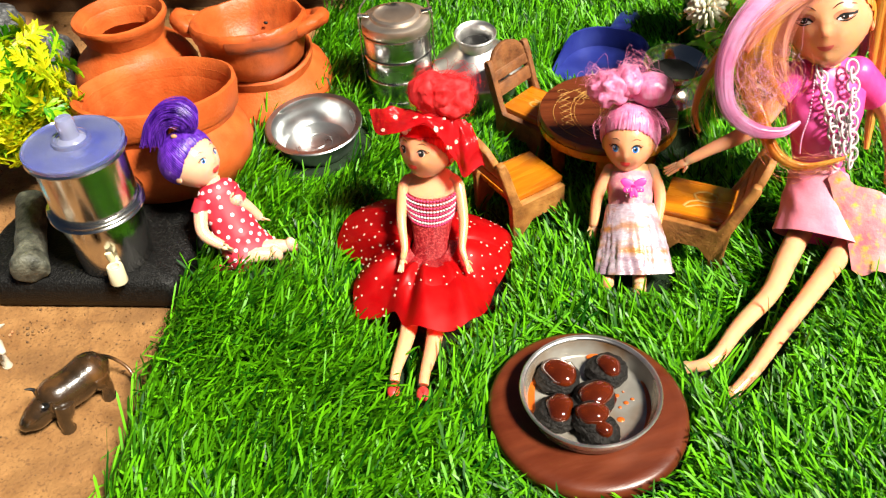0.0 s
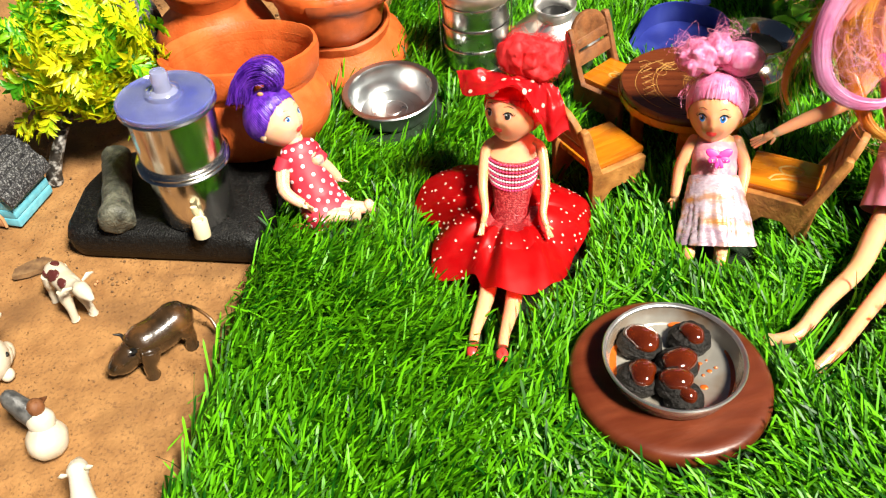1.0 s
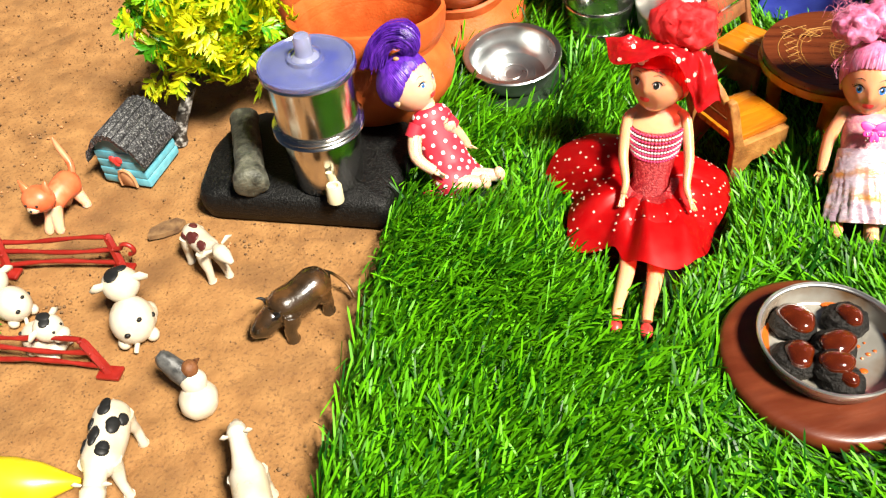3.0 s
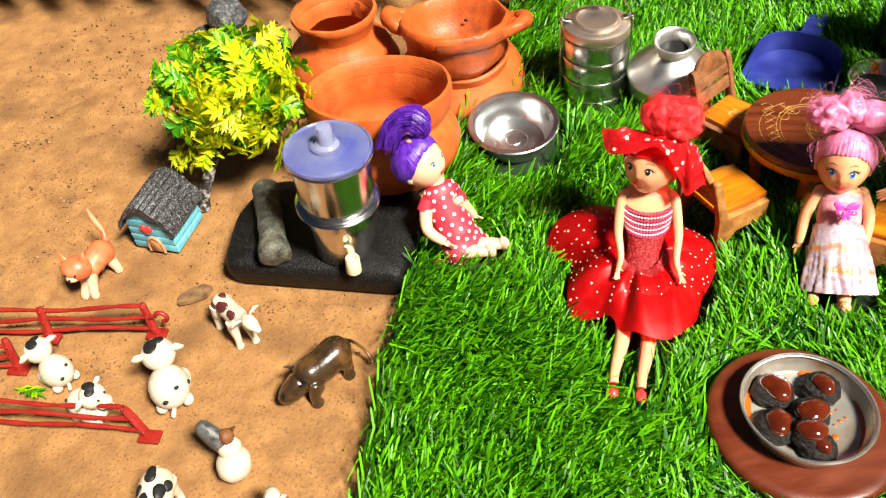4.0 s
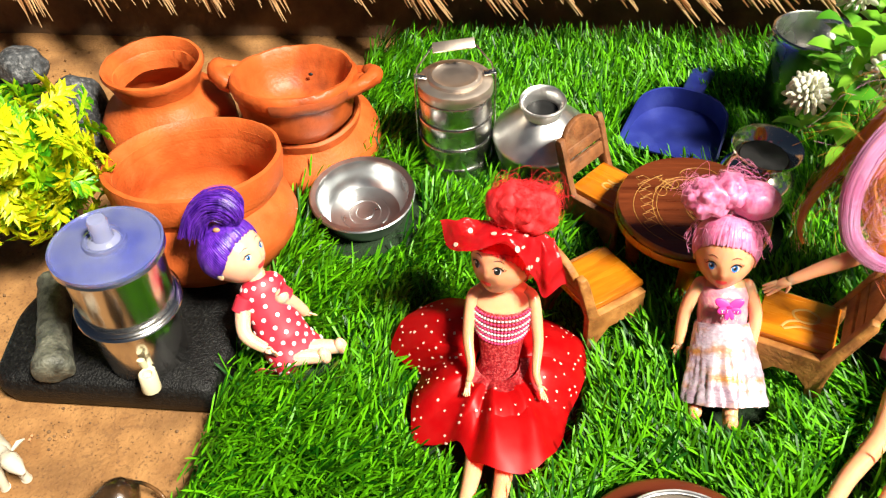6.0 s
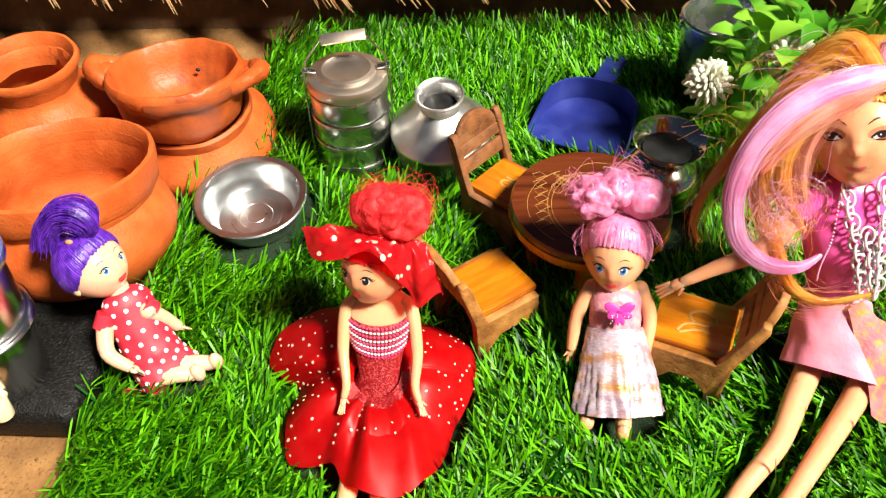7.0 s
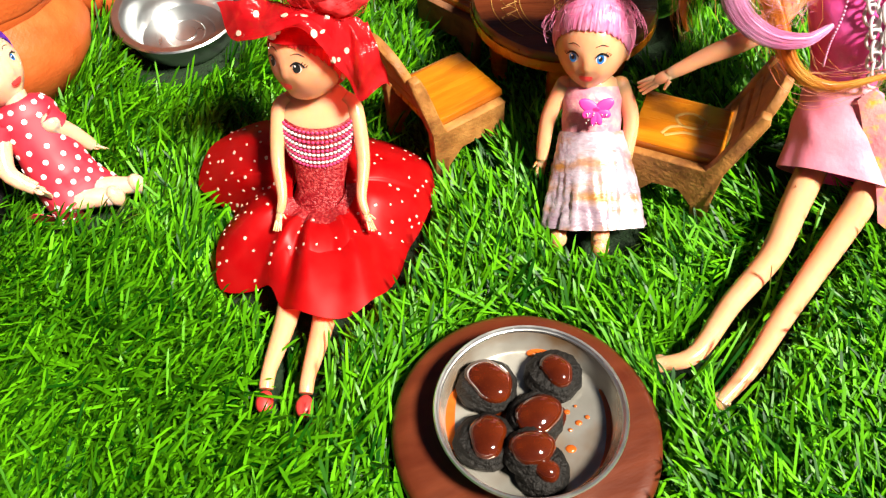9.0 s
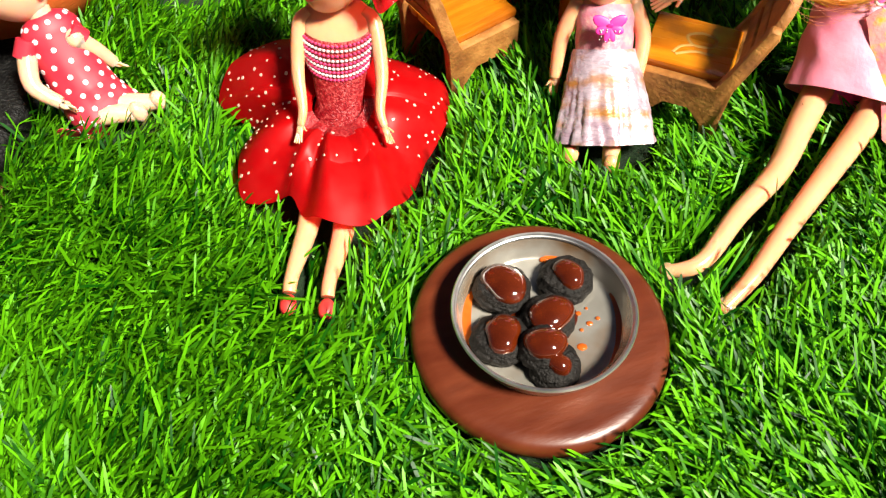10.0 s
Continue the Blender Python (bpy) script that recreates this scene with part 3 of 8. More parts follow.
def turf():
    mat_ob = thing("artificial_grass_mat", "bright green artificial grass mat laid on the mud", "grass mat", kind="structure")
    s = Shape()
    ys = [p[0] for p in TURF_LEFT]
    s.rings([[(turf_left(y), y, 0.0), (TURF_RIGHT, y, 0.0), (TURF_RIGHT, y, 0.0025), (turf_left(y), y, 0.0025)] for y in ys])
    part("backing", s, M_TURF, mat_ob)
    rng = np.random.default_rng(5)
    cx, cy = [], []
    step = 0.0042
    for y in np.arange(0.11, TURF_BACK, step):
        row = np.arange(turf_left(y), 0.40, step)
        cx.append(row)
        cy.append(np.full(len(row), y))
    cx, cy = np.concatenate(cx), np.concatenate(cy)
    cx, cy = cx + rng.uniform(-0.002, 0.002, len(cx)), cy + rng.uniform(-0.002, 0.002, len(cy))
    near = 9
    bx, by = np.repeat(cx, near), np.repeat(cy, near)
    keep = np.ones(len(bx), bool)
    for x, y, r in KEEP_OFF:
        keep &= (bx - x) ** 2 + (by - y) ** 2 > r * r
    keep &= ~((bx < -0.116) & (by > 0.338) & (by < 0.40))
    bx, by = bx[keep], by[keep]
    n = len(bx)
    # blade direction and lean imitate a light pool: brighter right front, darker left
    az = rng.normal(0, 0.80, n) + np.interp(bx, [-0.11, 0.02, 0.07, 0.13], [0.05, 0.9, 2.0, 2.5]) + 0.55 * np.sin(bx * 31 + 2 * np.sin(by * 23)) + 0.4 * np.sin(by * 37 + 1)
    az -= 0.3 * np.interp(by, [0.22, 0.34], [1, 0]) * np.clip((0.05 - bx) / 0.08, 0, 1)
    lean = np.clip(rng.normal(0.0, 0.26, n) + 0.88 + 0.26 * np.interp(by, [0.22, 0.40], [1, 0]) * np.clip((bx + 0.02) / 0.08, 0, 1), 0.05, 1.38)
    L = rng.uniform(0.016, 0.034, n)
    w = rng.uniform(0.00036, 0.00068, n)
    bx, by = bx + rng.normal(0, 0.0012, n), by + rng.normal(0, 0.0012, n)
    flat = np.zeros(n, bool)
    for x, y, r in PRESSED:
        flat |= (bx - x) ** 2 + (by - y) ** 2 < (r + 0.004) ** 2
    L[flat] *= 0.42
    under = (bx - 0.018) ** 2 + ((by - 0.345) * 0.95) ** 2 < 0.050 ** 2
    L[under] *= 0.52
    d = np.stack([np.cos(az), np.sin(az)], 1)
    tw = az + np.pi / 2 + rng.uniform(-0.9, 0.9, n)
    sd = np.stack([np.cos(tw), np.sin(tw), rng.uniform(-0.3, 0.3, n)], 1)
    ok = np.ones(n, bool)
    reach = np.sin(np.clip(lean, 0, 1.3)) * L
    ok &= bx + d[:, 0] * reach > np.interp(by, [p[0] for p in TURF_LEFT], [p[1] for p in TURF_LEFT]) - rng.uniform(0.0, 0.006, n)
    for x, y, r in TIPS_OFF:
        for f in (0.45, 0.72, 1.0):
            ok &= (bx + d[:, 0] * reach * f - x) ** 2 + (by + d[:, 1] * reach * f - y) ** 2 > r * r
    bx, by, d, sd, lean, L, w = bx[ok], by[ok], d[ok], sd[ok], lean[ok], L[ok], w[ok]
    n = len(bx)
    base = np.stack([bx, by, np.full(n, 0.002)], 1)
    pts = []
    for f, wf, bend in ((0, 1.0, 0), (0.45, 1.0, 0.6), (0.93, 0.95, 0.9), (1.0, 0.0, 0.95)):
        ang = lean * (0.35 + 0.65 * bend)
        c = base + np.stack([d[:, 0] * np.sin(ang) * L * f, d[:, 1] * np.sin(ang) * L * f, np.cos(ang) * L * f], 1)
        if wf:
            pts += [c - sd * (w * wf)[:, None], c + sd * (w * wf)[:, None]]
        else:
            pts.append(c)
    V = np.stack(pts, 1).reshape(-1, 3)
    k = np.arange(n)[:, None] * 7
    quads = np.concatenate([k + np.array([[0, 1, 3, 2]]), k + np.array([[2, 3, 5, 4]])], 1).reshape(-1, 4)
    tris = (k + np.array([[4, 5, 6]])).reshape(-1, 3)
    me = bpy.data.meshes.new("grass_blades")
    me.vertices.add(len(V))
    me.vertices.foreach_set("co", V.ravel().astype(np.float32))
    loops = np.concatenate([quads.ravel(), tris.ravel()]).astype(np.int32)
    me.loops.add(len(loops))
    me.loops.foreach_set("vertex_index", loops)
    start = np.concatenate([np.arange(len(quads)) * 4, len(quads) * 4 + np.arange(len(tris)) * 3]).astype(np.int32)
    me.polygons.add(len(start))
    me.polygons.foreach_set("loop_start", start)
    me.update(calc_edges=True)
    me.validate()
    me.materials.append(M_GRASS)
    ob = new("grass_blades", me)
    ob.parent = mat_ob
    tagged(ob, kind="stuff")


turf()


# ---- pots and vessels ----
def up_along(x, y, z, nx=0.0, ny=0.0, turn=0.0):
    """A pose whose own z axis leans towards (nx, ny, 1)."""
    q = Vector((0, 0, 1)).rotation_difference(Vector((nx, ny, 1))).to_matrix().to_4x4()
    return Matrix.Translation((x, y, z)) @ q @ Matrix.Rotation(radians(turn), 4, "Z")


def clay_pot(name, label, M, body, rim, wob, amount, scale):
    e = thing(name, label, "clay pot", M)
    part("body", worn(Shape().lathe(body, 0, 96, wob=wob), amount, scale), M_CLAY, e)
    part("rim", worn(Shape().hoop(rim, 0, 96, wob=wob), amount, scale), M_CLAY, e, "thick rounded terracotta rim")


clay_pot("wide_clay_pot", "wide orange terracotta cooking pot with a thick collar", up_along(-0.1460, 0.4385, 0, -0.022, 0.16) @ Matrix.Diagonal((0.98, 0.98, 1, 1)),
         [(0, 0), (0.026, 0.001), (0.040, 0.010), (0.050, 0.024), (0.0525, 0.034), (0.050, 0.043), (0.0455, 0.0485), (0.0445, 0.0505), (0.0462, 0.054), (0.0470, 0.061), (0.0470, 0.066), (0.0455, 0.067), (0.0440, 0.066), (0.0435, 0.060), (0.0415, 0.050), (0.047, 0.040), (0.048, 0.030), (0.040, 0.014), (0.024, 0.006), (0, 0.005)],
         [(0.0466, 0.0545), (0.0478, 0.0560), (0.0484, 0.0610), (0.0492, 0.0680), (0.0487, 0.0716), (0.0466, 0.0724), (0.0446, 0.0695), (0.0434, 0.0610), (0.0440, 0.0570)], 0.006, 0.0007, 45)
clay_pot("tall_clay_pot", "orange terracotta water pot with a flared mouth", up_along(-0.196, 0.538, 0, -0.006, -0.02),
         [(0, 0), (0.022, 0.001), (0.036, 0.010), (0.043, 0.024), (0.043, 0.034), (0.037, 0.046), (0.0285, 0.0535), (0.0265, 0.057), (0.0264, 0.062), (0.0280, 0.068), (0.0270, 0.0695), (0.0250, 0.068), (0.0240, 0.062), (0.0235, 0.056), (0.034, 0.045), (0.039, 0.030), (0.032, 0.012), (0.018, 0.005), (0, 0.004)],
         [(0.0266, 0.0600), (0.0274, 0.0632), (0.0294, 0.0690), (0.0312, 0.0725), (0.0306, 0.0750), (0.0286, 0.0754), (0.0262, 0.0712), (0.0246, 0.0650), (0.0250, 0.0610)], 0.008, 0.0007, 55)


def clay_pan():
    p = thing("squat_clay_pot", "squat terracotta pot with a raised collar", "clay pot", up_along(-0.1080, 0.5430, 0.0, 0.02, -0.14))
    part("body", worn(Shape().lathe([(0, 0.002), (0.024, 0.0), (0.038, 0.004), (0.0462, 0.012), (0.0485, 0.0185), (0.0470, 0.0240), (0.0425, 0.0298), (0.0380, 0.0345), (0.0360, 0.0374), (0.0332, 0.0372), (0.040, 0.024), (0.036, 0.010), (0, 0.007)], 0, 96, wob=0.006), 0.0006, 60), M_CLAY, p)
    part("rim", worn(Shape().hoop([(0.0364, 0.0368), (0.0372, 0.0408), (0.0378, 0.0438), (0.0362, 0.0453), (0.0338, 0.0435), (0.0330, 0.0370)], 0, 96, wob=0.006), 0.0006, 60), M_CLAY, p, "raised terracotta collar")
    e = thing("clay_pan", "smoke-stained terracotta pan with two lug handles", "clay pan", up_along(-0.107, 0.528, 0.0385, -0.02, 0.11))
    body = worn(Shape().lathe([(0, -0.008), (0.016, -0.0075), (0.027, -0.001), (0.0338, 0.0075), (0.0352, 0.0150), (0.0362, 0.0215), (0.0380, 0.0240), (0.0386, 0.0262), (0.0392, 0.0300), (0.0388, 0.0330), (0.0376, 0.0346), (0.0358, 0.0346), (0.0342, 0.0322), (0.0325, 0.0250), (0.029, 0.0150), (0.022, 0.0080), (0.010, 0.0052), (0, 0.0046)], 0, 120, wob=0.01), 0.0009, 70)
    part("body", body, M_CLAY_USED, e)
    band = Shape()
    band.rings([[((0.0372 + dr) * math.cos(a), (0.0372 + dr) * math.sin(a), z) for dr, z in ((0.0, 0.0228), (0.0022, 0.0248), (0.0030, 0.0290), (0.0028, 0.0312), (0.0, 0.0300))] for a in (radians(-100 + 4 * k) for k in range(26))])
    part("soot_band", worn(band, 0.0009, 70), M_SOOT, e, "smoke-blackened stretch of the rim")
    for a in (172, -4):
        h = Shape()
        c, s = math.cos(radians(a)), math.sin(radians(a))
        pts = [Vector((c * r - s * o, s * r + c * o, z)) for r, o, z in ((0.034, -0.010, 0.027), (0.044, -0.0085, 0.030), (0.0505, 0.0, 0.033), (0.044, 0.0085, 0.030), (0.034, 0.010, 0.027))]
        h.tube(smooth_path(pts, 5), [0.0048] * 6 + [0.0052] * 9 + [0.0048] * 6, 0, 10)
        h.ball((c * 0.042, s * 0.042, 0.0290), (0.0086, 0.0086, 0.0050), 0, 16)
        worn(h, 0.0016, 130)
        part("lug_handle", h, M_CLAY_USED, e)
    chip = Shape().ball((0.004, 0.026, 0.0195), (0.0016, 0.001, 0.0012), 0, 8)
    part("soot_spot", chip, M_BLACK, e)


clay_pan()

single("steel_bowl", Shape().lathe([(0, 0.0), (0.0215, 0.0), (0.0235, 0.0008), (0.0258, 0.0060), (0.0274, 0.0130), (0.0284, 0.0222), (0.0312, 0.0230), (0.0320, 0.0238), (0.0312, 0.0248), (0.0280, 0.0242), (0.0268, 0.0218), (0.0264, 0.0130), (0.0246, 0.0058), (0.0215, 0.0018), (0.0150, 0.0014), (0.0146, 0.0018), (0.0100, 0.0018), (0.0096, 0.0014), (0.0056, 0.0014), (0.0052, 0.0018), (0, 0.0018)], 0, 72),
       M_BOWL, "shallow stainless steel bowl with a rolled rim on the grass", "bowl", up_along(-0.063, 0.4795, 0.0045, 0.0, -0.10) @ Matrix.Diagonal((1, 1, 0.76, 1)))


def tiffin():
    e = thing("tiffin_carrier", "stacked stainless steel tiffin carrier with clamp handle", "tiffin carrier", up_along(-0.009, 0.5305, 0.001, 0.0, 0.0, 8) @ Matrix.Diagonal((1, 1, 1.08, 1)))
    for z0, z1 in ((0.0, 0.0140), (0.0142, 0.0282), (0.0284, 0.0424), (0.0426, 0.0566)):
        s = Shape().lathe([(0, z0), (0.0222, z0), (0.0225, z0 + 0.0006), (0.0226, z1 - 0.0022), (0.0231, z1 - 0.0018), (0.0233, z1 - 0.0010), (0.0230, z1 - 0.0003), (0, z1)], 0, 64)
        part("container", s, M_STEEL_DULL, e)
    part("lid", Shape().lathe([(0, 0.0567), (0.0226, 0.0567), (0.0232, 0.0574), (0.0231, 0.0616), (0.0226, 0.0630), (0.0205, 0.0638), (0.0168, 0.0641), (0.0160, 0.0656), (0.0140, 0.0662), (0.0130, 0.0654), (0.008, 0.0650), (0, 0.0649)], 0, 64), M_LID, e, "rough steel lid tinted like a warm reflection")
    for sx in (1, -1):
        s = Shape()
        s.box((0.0010, 0.0055, 0.066), Matrix.Translation((sx * 0.0243, 0, 0.033)), 0, 0.0003)
        s.box((0.0075, 0.0052, 0.0010), Matrix.Translation((sx * 0.0210, 0, 0.0662)) @ Matrix.Rotation(radians(sx * -8), 4, "Y"), 0, 0.0003)
        part("clamp", s, M_STEEL_DULL, e)
        w = Shape().tube([(sx * 0.0243, 0, 0.062), (sx * 0.0225, 0.003, 0.070), (sx * 0.0128, 0.007, 0.0805)], 0.0005, 0, 6)
        part("wire", w, M_STEEL_DULL, e)
    part("handle", Shape().box((0.0255, 0.0068, 0.0014), Matrix.Translation((0.0, 0.007, 0.0805)) @ Matrix.Rotation(radians(25), 4, "X") @ Matrix.Rotation(radians(-6), 4, "Y"), 0, 0.0005), M_LID, e, "flat worn steel handle strip")


tiffin()

def metal_pot(name, label, category, M, body, neck, hole, m):
    e = thing(name, label, category, M)
    part("body", Shape().lathe(body, 0, 64), m, e)
    part("neck", Shape().hoop(neck, 0, 64), m, e)
    # black disc across the throat stands in for the shade inside the vessel
    part("painted_inner_shade", Shape().lathe([(0, hole[1]), (hole[0], hole[1]), (hole[0], hole[1] + 0.0005), (0, hole[1] + 0.0006)], 0, 40), M_BLACK, e)


metal_pot("aluminium_water_pot", "dull aluminium water pot with a narrow neck", "water pot", up_along(0.0455, 0.529, 0.001, -0.03, -0.14),
          [(0, 0), (0.018, 0.0), (0.0225, 0.003), (0.0266, 0.014), (0.0288, 0.0250), (0.0293, 0.0315), (0.0301, 0.0326), (0.0304, 0.0338), (0.0300, 0.0349), (0.0290, 0.0358), (0.0226, 0.0425), (0.0142, 0.0492), (0.0114, 0.0512), (0.0102, 0.0508), (0.018, 0.0430), (0.026, 0.033), (0.021, 0.010), (0, 0.004)],
          [(0.0104, 0.0508), (0.0112, 0.0515), (0.0112, 0.0545), (0.0128, 0.0580), (0.0140, 0.0592), (0.0142, 0.0604), (0.0136, 0.0612), (0.0124, 0.0606), (0.0112, 0.0580), (0.0100, 0.0545), (0.0100, 0.0512)], (0.0101, 0.0516), M_ALU)
metal_pot("steel_urn", "small polished steel urn with a wide flared mouth", "urn", up_along(0.1655, 0.486, 0.001, 0.03, -0.08) @ Matrix.Diagonal((0.96, 0.96, 1, 1)),
          [(0, 0), (0.0190, 0.0), (0.0205, 0.0015), (0.0208, 0.0190), (0.0220, 0.0205), (0.0224, 0.0218), (0.0216, 0.0230), (0.0222, 0.0270), (0.0228, 0.0330), (0.0215, 0.0385), (0.0165, 0.0432), (0.0124, 0.0456), (0.0114, 0.0452), (0.0160, 0.0420), (0.0205, 0.0360), (0.0200, 0.0100), (0, 0.004)],
          [(0.0116, 0.0450), (0.0122, 0.0458), (0.0120, 0.0475), (0.0165, 0.0520), (0.0198, 0.0565), (0.0206, 0.0574), (0.0203, 0.0584), (0.0194, 0.0580), (0.0158, 0.0526), (0.0112, 0.0480), (0.0112, 0.0456)], (0.0138, 0.0506), M_URN)


def bucket():
    e = thing("steel_bucket", "small stainless steel bucket with a wire handle", "bucket", up_along(0.214, 0.577, 0.002))
    part("body", Shape().lathe([(0, 0), (0.0185, 0), (0.0195, 0.001), (0.0250, 0.070), (0.0262, 0.0725), (0.0262, 0.0745), (0.0250, 0.0752), (0.0240, 0.0740), (0.0185, 0.004), (0, 0.003)], 0, 64), M_STEEL_DULL, e)
    pts = [(0.0268 * math.cos(a), 0.0268 * math.sin(a) * 0.55 - 0.002, 0.0725 + 0.004 * math.sin(a)) for a in np.linspace(math.pi, 2 * math.pi, 24)]
    part("wire_handle", Shape().tube(pts, 0.0006, 0, 6), M_STEEL_DULL, e)
    for sx in (-1, 1):
        part("ear", Shape().box((0.002, 0.006, 0.007), Matrix.Translation((sx * 0.0265, 0, 0.0715)), 0, 0.0008), M_STEEL_DULL, e)


bucket()


def dustpan():
    e = thing("dustpan", "small dark blue plastic dustpan lying on the grass", "dustpan", Matrix.Translation((0.1257, 0.5345, 0.010)) @ Matrix.Rotation(radians(66 - 90), 4, "Z") @ Matrix.Rotation(radians(3), 4, "X"))
    def half(y):
        return 0.0315 * (1 - 0.10 * (y / 0.05)) if y < 0.022 else 0.0301 * math.sqrt(max(0.0, 1 - ((y - 0.022) / 0.031) ** 2)) ** 0.8
    edge = [(half(y), y) for y in np.linspace(0, 0.0525, 26)]
    rim = [(x, y) for x, y in edge] + [(-x, y) for x, y in edge[::-1]]
    s = Shape()
    s.rings([[(x, y, 0.0) for x, y in rim], [(x, y, 0.0012) for x, y in rim]])
    part("tray", s, M_PAN, e)
    w = Shape()
    for sgn in (1,):
        path = [(x, y) for x, y in edge] + [(-x, y) for x, y in edge[::-1]]
        rings = []
        for x, y in path:
            h = 0.003 + 0.013 * min(1, max(0, y) / 0.035)
            nx, ny = (x * 0.03, 0.012 if y > 0.03 else 0)
            rings.append([(x, y, 0.0), (x * 1.03, y * 1.02, h), (x * 1.03 - 0.0012 * (1 if x > 0 else -1), y * 1.02 - 0.001, h), (x * 0.96, y * 0.975, 0.001)])
        w.rings(rings)
    part("raised_edge", w, M_PAN, e)
    h = Shape()
    hp = [(0, 0.0535, 0.013), (0, 0.058, 0.013), (0, 0.068, 0.0115), (0, 0.082, 0.009), (0, 0.094, 0.0065)]
    rings = []
    for i, p in enumerate(smooth_path(hp, 5)):
        t = i / 20
        wd = 0.0062 + 0.0018 * t if t < 0.85 else 0.0078 * math.sqrt(max(0.02, 1 - ((t - 0.85) / 0.155) ** 2))
        rings.append([(-wd, p.y, p.z - 0.001), (wd, p.y, p.z - 0.001), (wd * 1.02, p.y, p.z + 0.0004), (wd * 0.8, p.y, p.z + 0.0016), (-wd * 0.8, p.y, p.z + 0.0016), (-wd * 1.02, p.y, p.z + 0.0004)])
    h.rings(rings)
    hd = part("handle", h, M_PAN, e)
    # flat black disc stands in for the dark of the hanging hole
    part("painted_hole_shade", Shape().lathe([(0, 0), (0.0022, 0), (0.0022, 0.0006), (0, 0.0006)], 0, 20, Matrix.Translation((0, 0.087, 0.0096)) @ Matrix.Rotation(radians(-11), 4, "X")), M_BLACK, hd)


dustpan()


# ---- grinding stone, pestle, water filter ----
def slab():
    s = Shape()
    out = []
    corners = [(-0.058, -0.041, 0.010), (0.054, -0.044, 0.006), (0.062, 0.018, 0.010), (0.050, 0.038, 0.012), (-0.050, 0.038, 0.012), (-0.064, 0.006, 0.012)]
    n = len(corners)
    for i in range(n):
        p, a, b = Vector(corners[i][:2]), Vector(corners[i - 1][:2]), Vector(corners[(i + 1) % n][:2])
        r = corners[i][2]
        u, v = p + (a - p).normalized() * r, p + (b - p).normalized() * r
        for k in range(7):
            t = k / 6
            out.append(u * (1 - t) ** 2 + p * 2 * t * (1 - t) + v * t * t)
    rings = []
    for f, z in ((0.90, 0.0), (0.97, 0.002), (1.0, 0.008), (1.0, 0.014), (0.975, 0.0185), (0.93, 0.0202), (0.6, 0.0206), (0.2, 0.0206)):
        rings.append([(p.x * f + 0.0008 * noise.noise(Vector((p.x * 90, p.y * 90, z * 200))), p.y * f + 0.0008 * noise.noise(Vector((p.x * 90, p.y * 90, z * 200 + 9))), z + 0.0005 * noise.noise(Vector((p.x * f, p.y * f, 0)) * 120)) for p in out])
    s.rings(rings)
    single("grinding_slab", s, M_STONE, "rough black granite grinding slab on the mud", "stone slab", Matrix.Translation((-0.172, 0.376, 0)), sharp=60)


slab()

pest = Shape()
ppts = smooth_path([(-0.1925, 0.3325, 0.0293), (-0.1940, 0.3370, 0.0298), (-0.199, 0.350, 0.0295), (-0.208, 0.372, 0.029), (-0.216, 0.392, 0.029), (-0.2175, 0.396, 0.029)], 5)
prad = [0.0012, 0.0056, 0.0080, 0.0094, 0.0100] + [0.0100, 0.0098, 0.0094, 0.0088, 0.0084] + [0.0080] * 5 + [0.0082] * 5 + [0.0088, 0.0084, 0.0074, 0.0060, 0.0040, 0.002]
pest.tube(ppts, prad[:len(ppts)], 0, 20)
pest.v = [tuple(Vector(p) + 0.0008 * noise.noise_vector(Vector(p) * 150)) for p in pest.v]
single("stone_pestle", pest, M_PESTLE, "grey-green stone roller lying on the slab", "pestle", sharp=70)


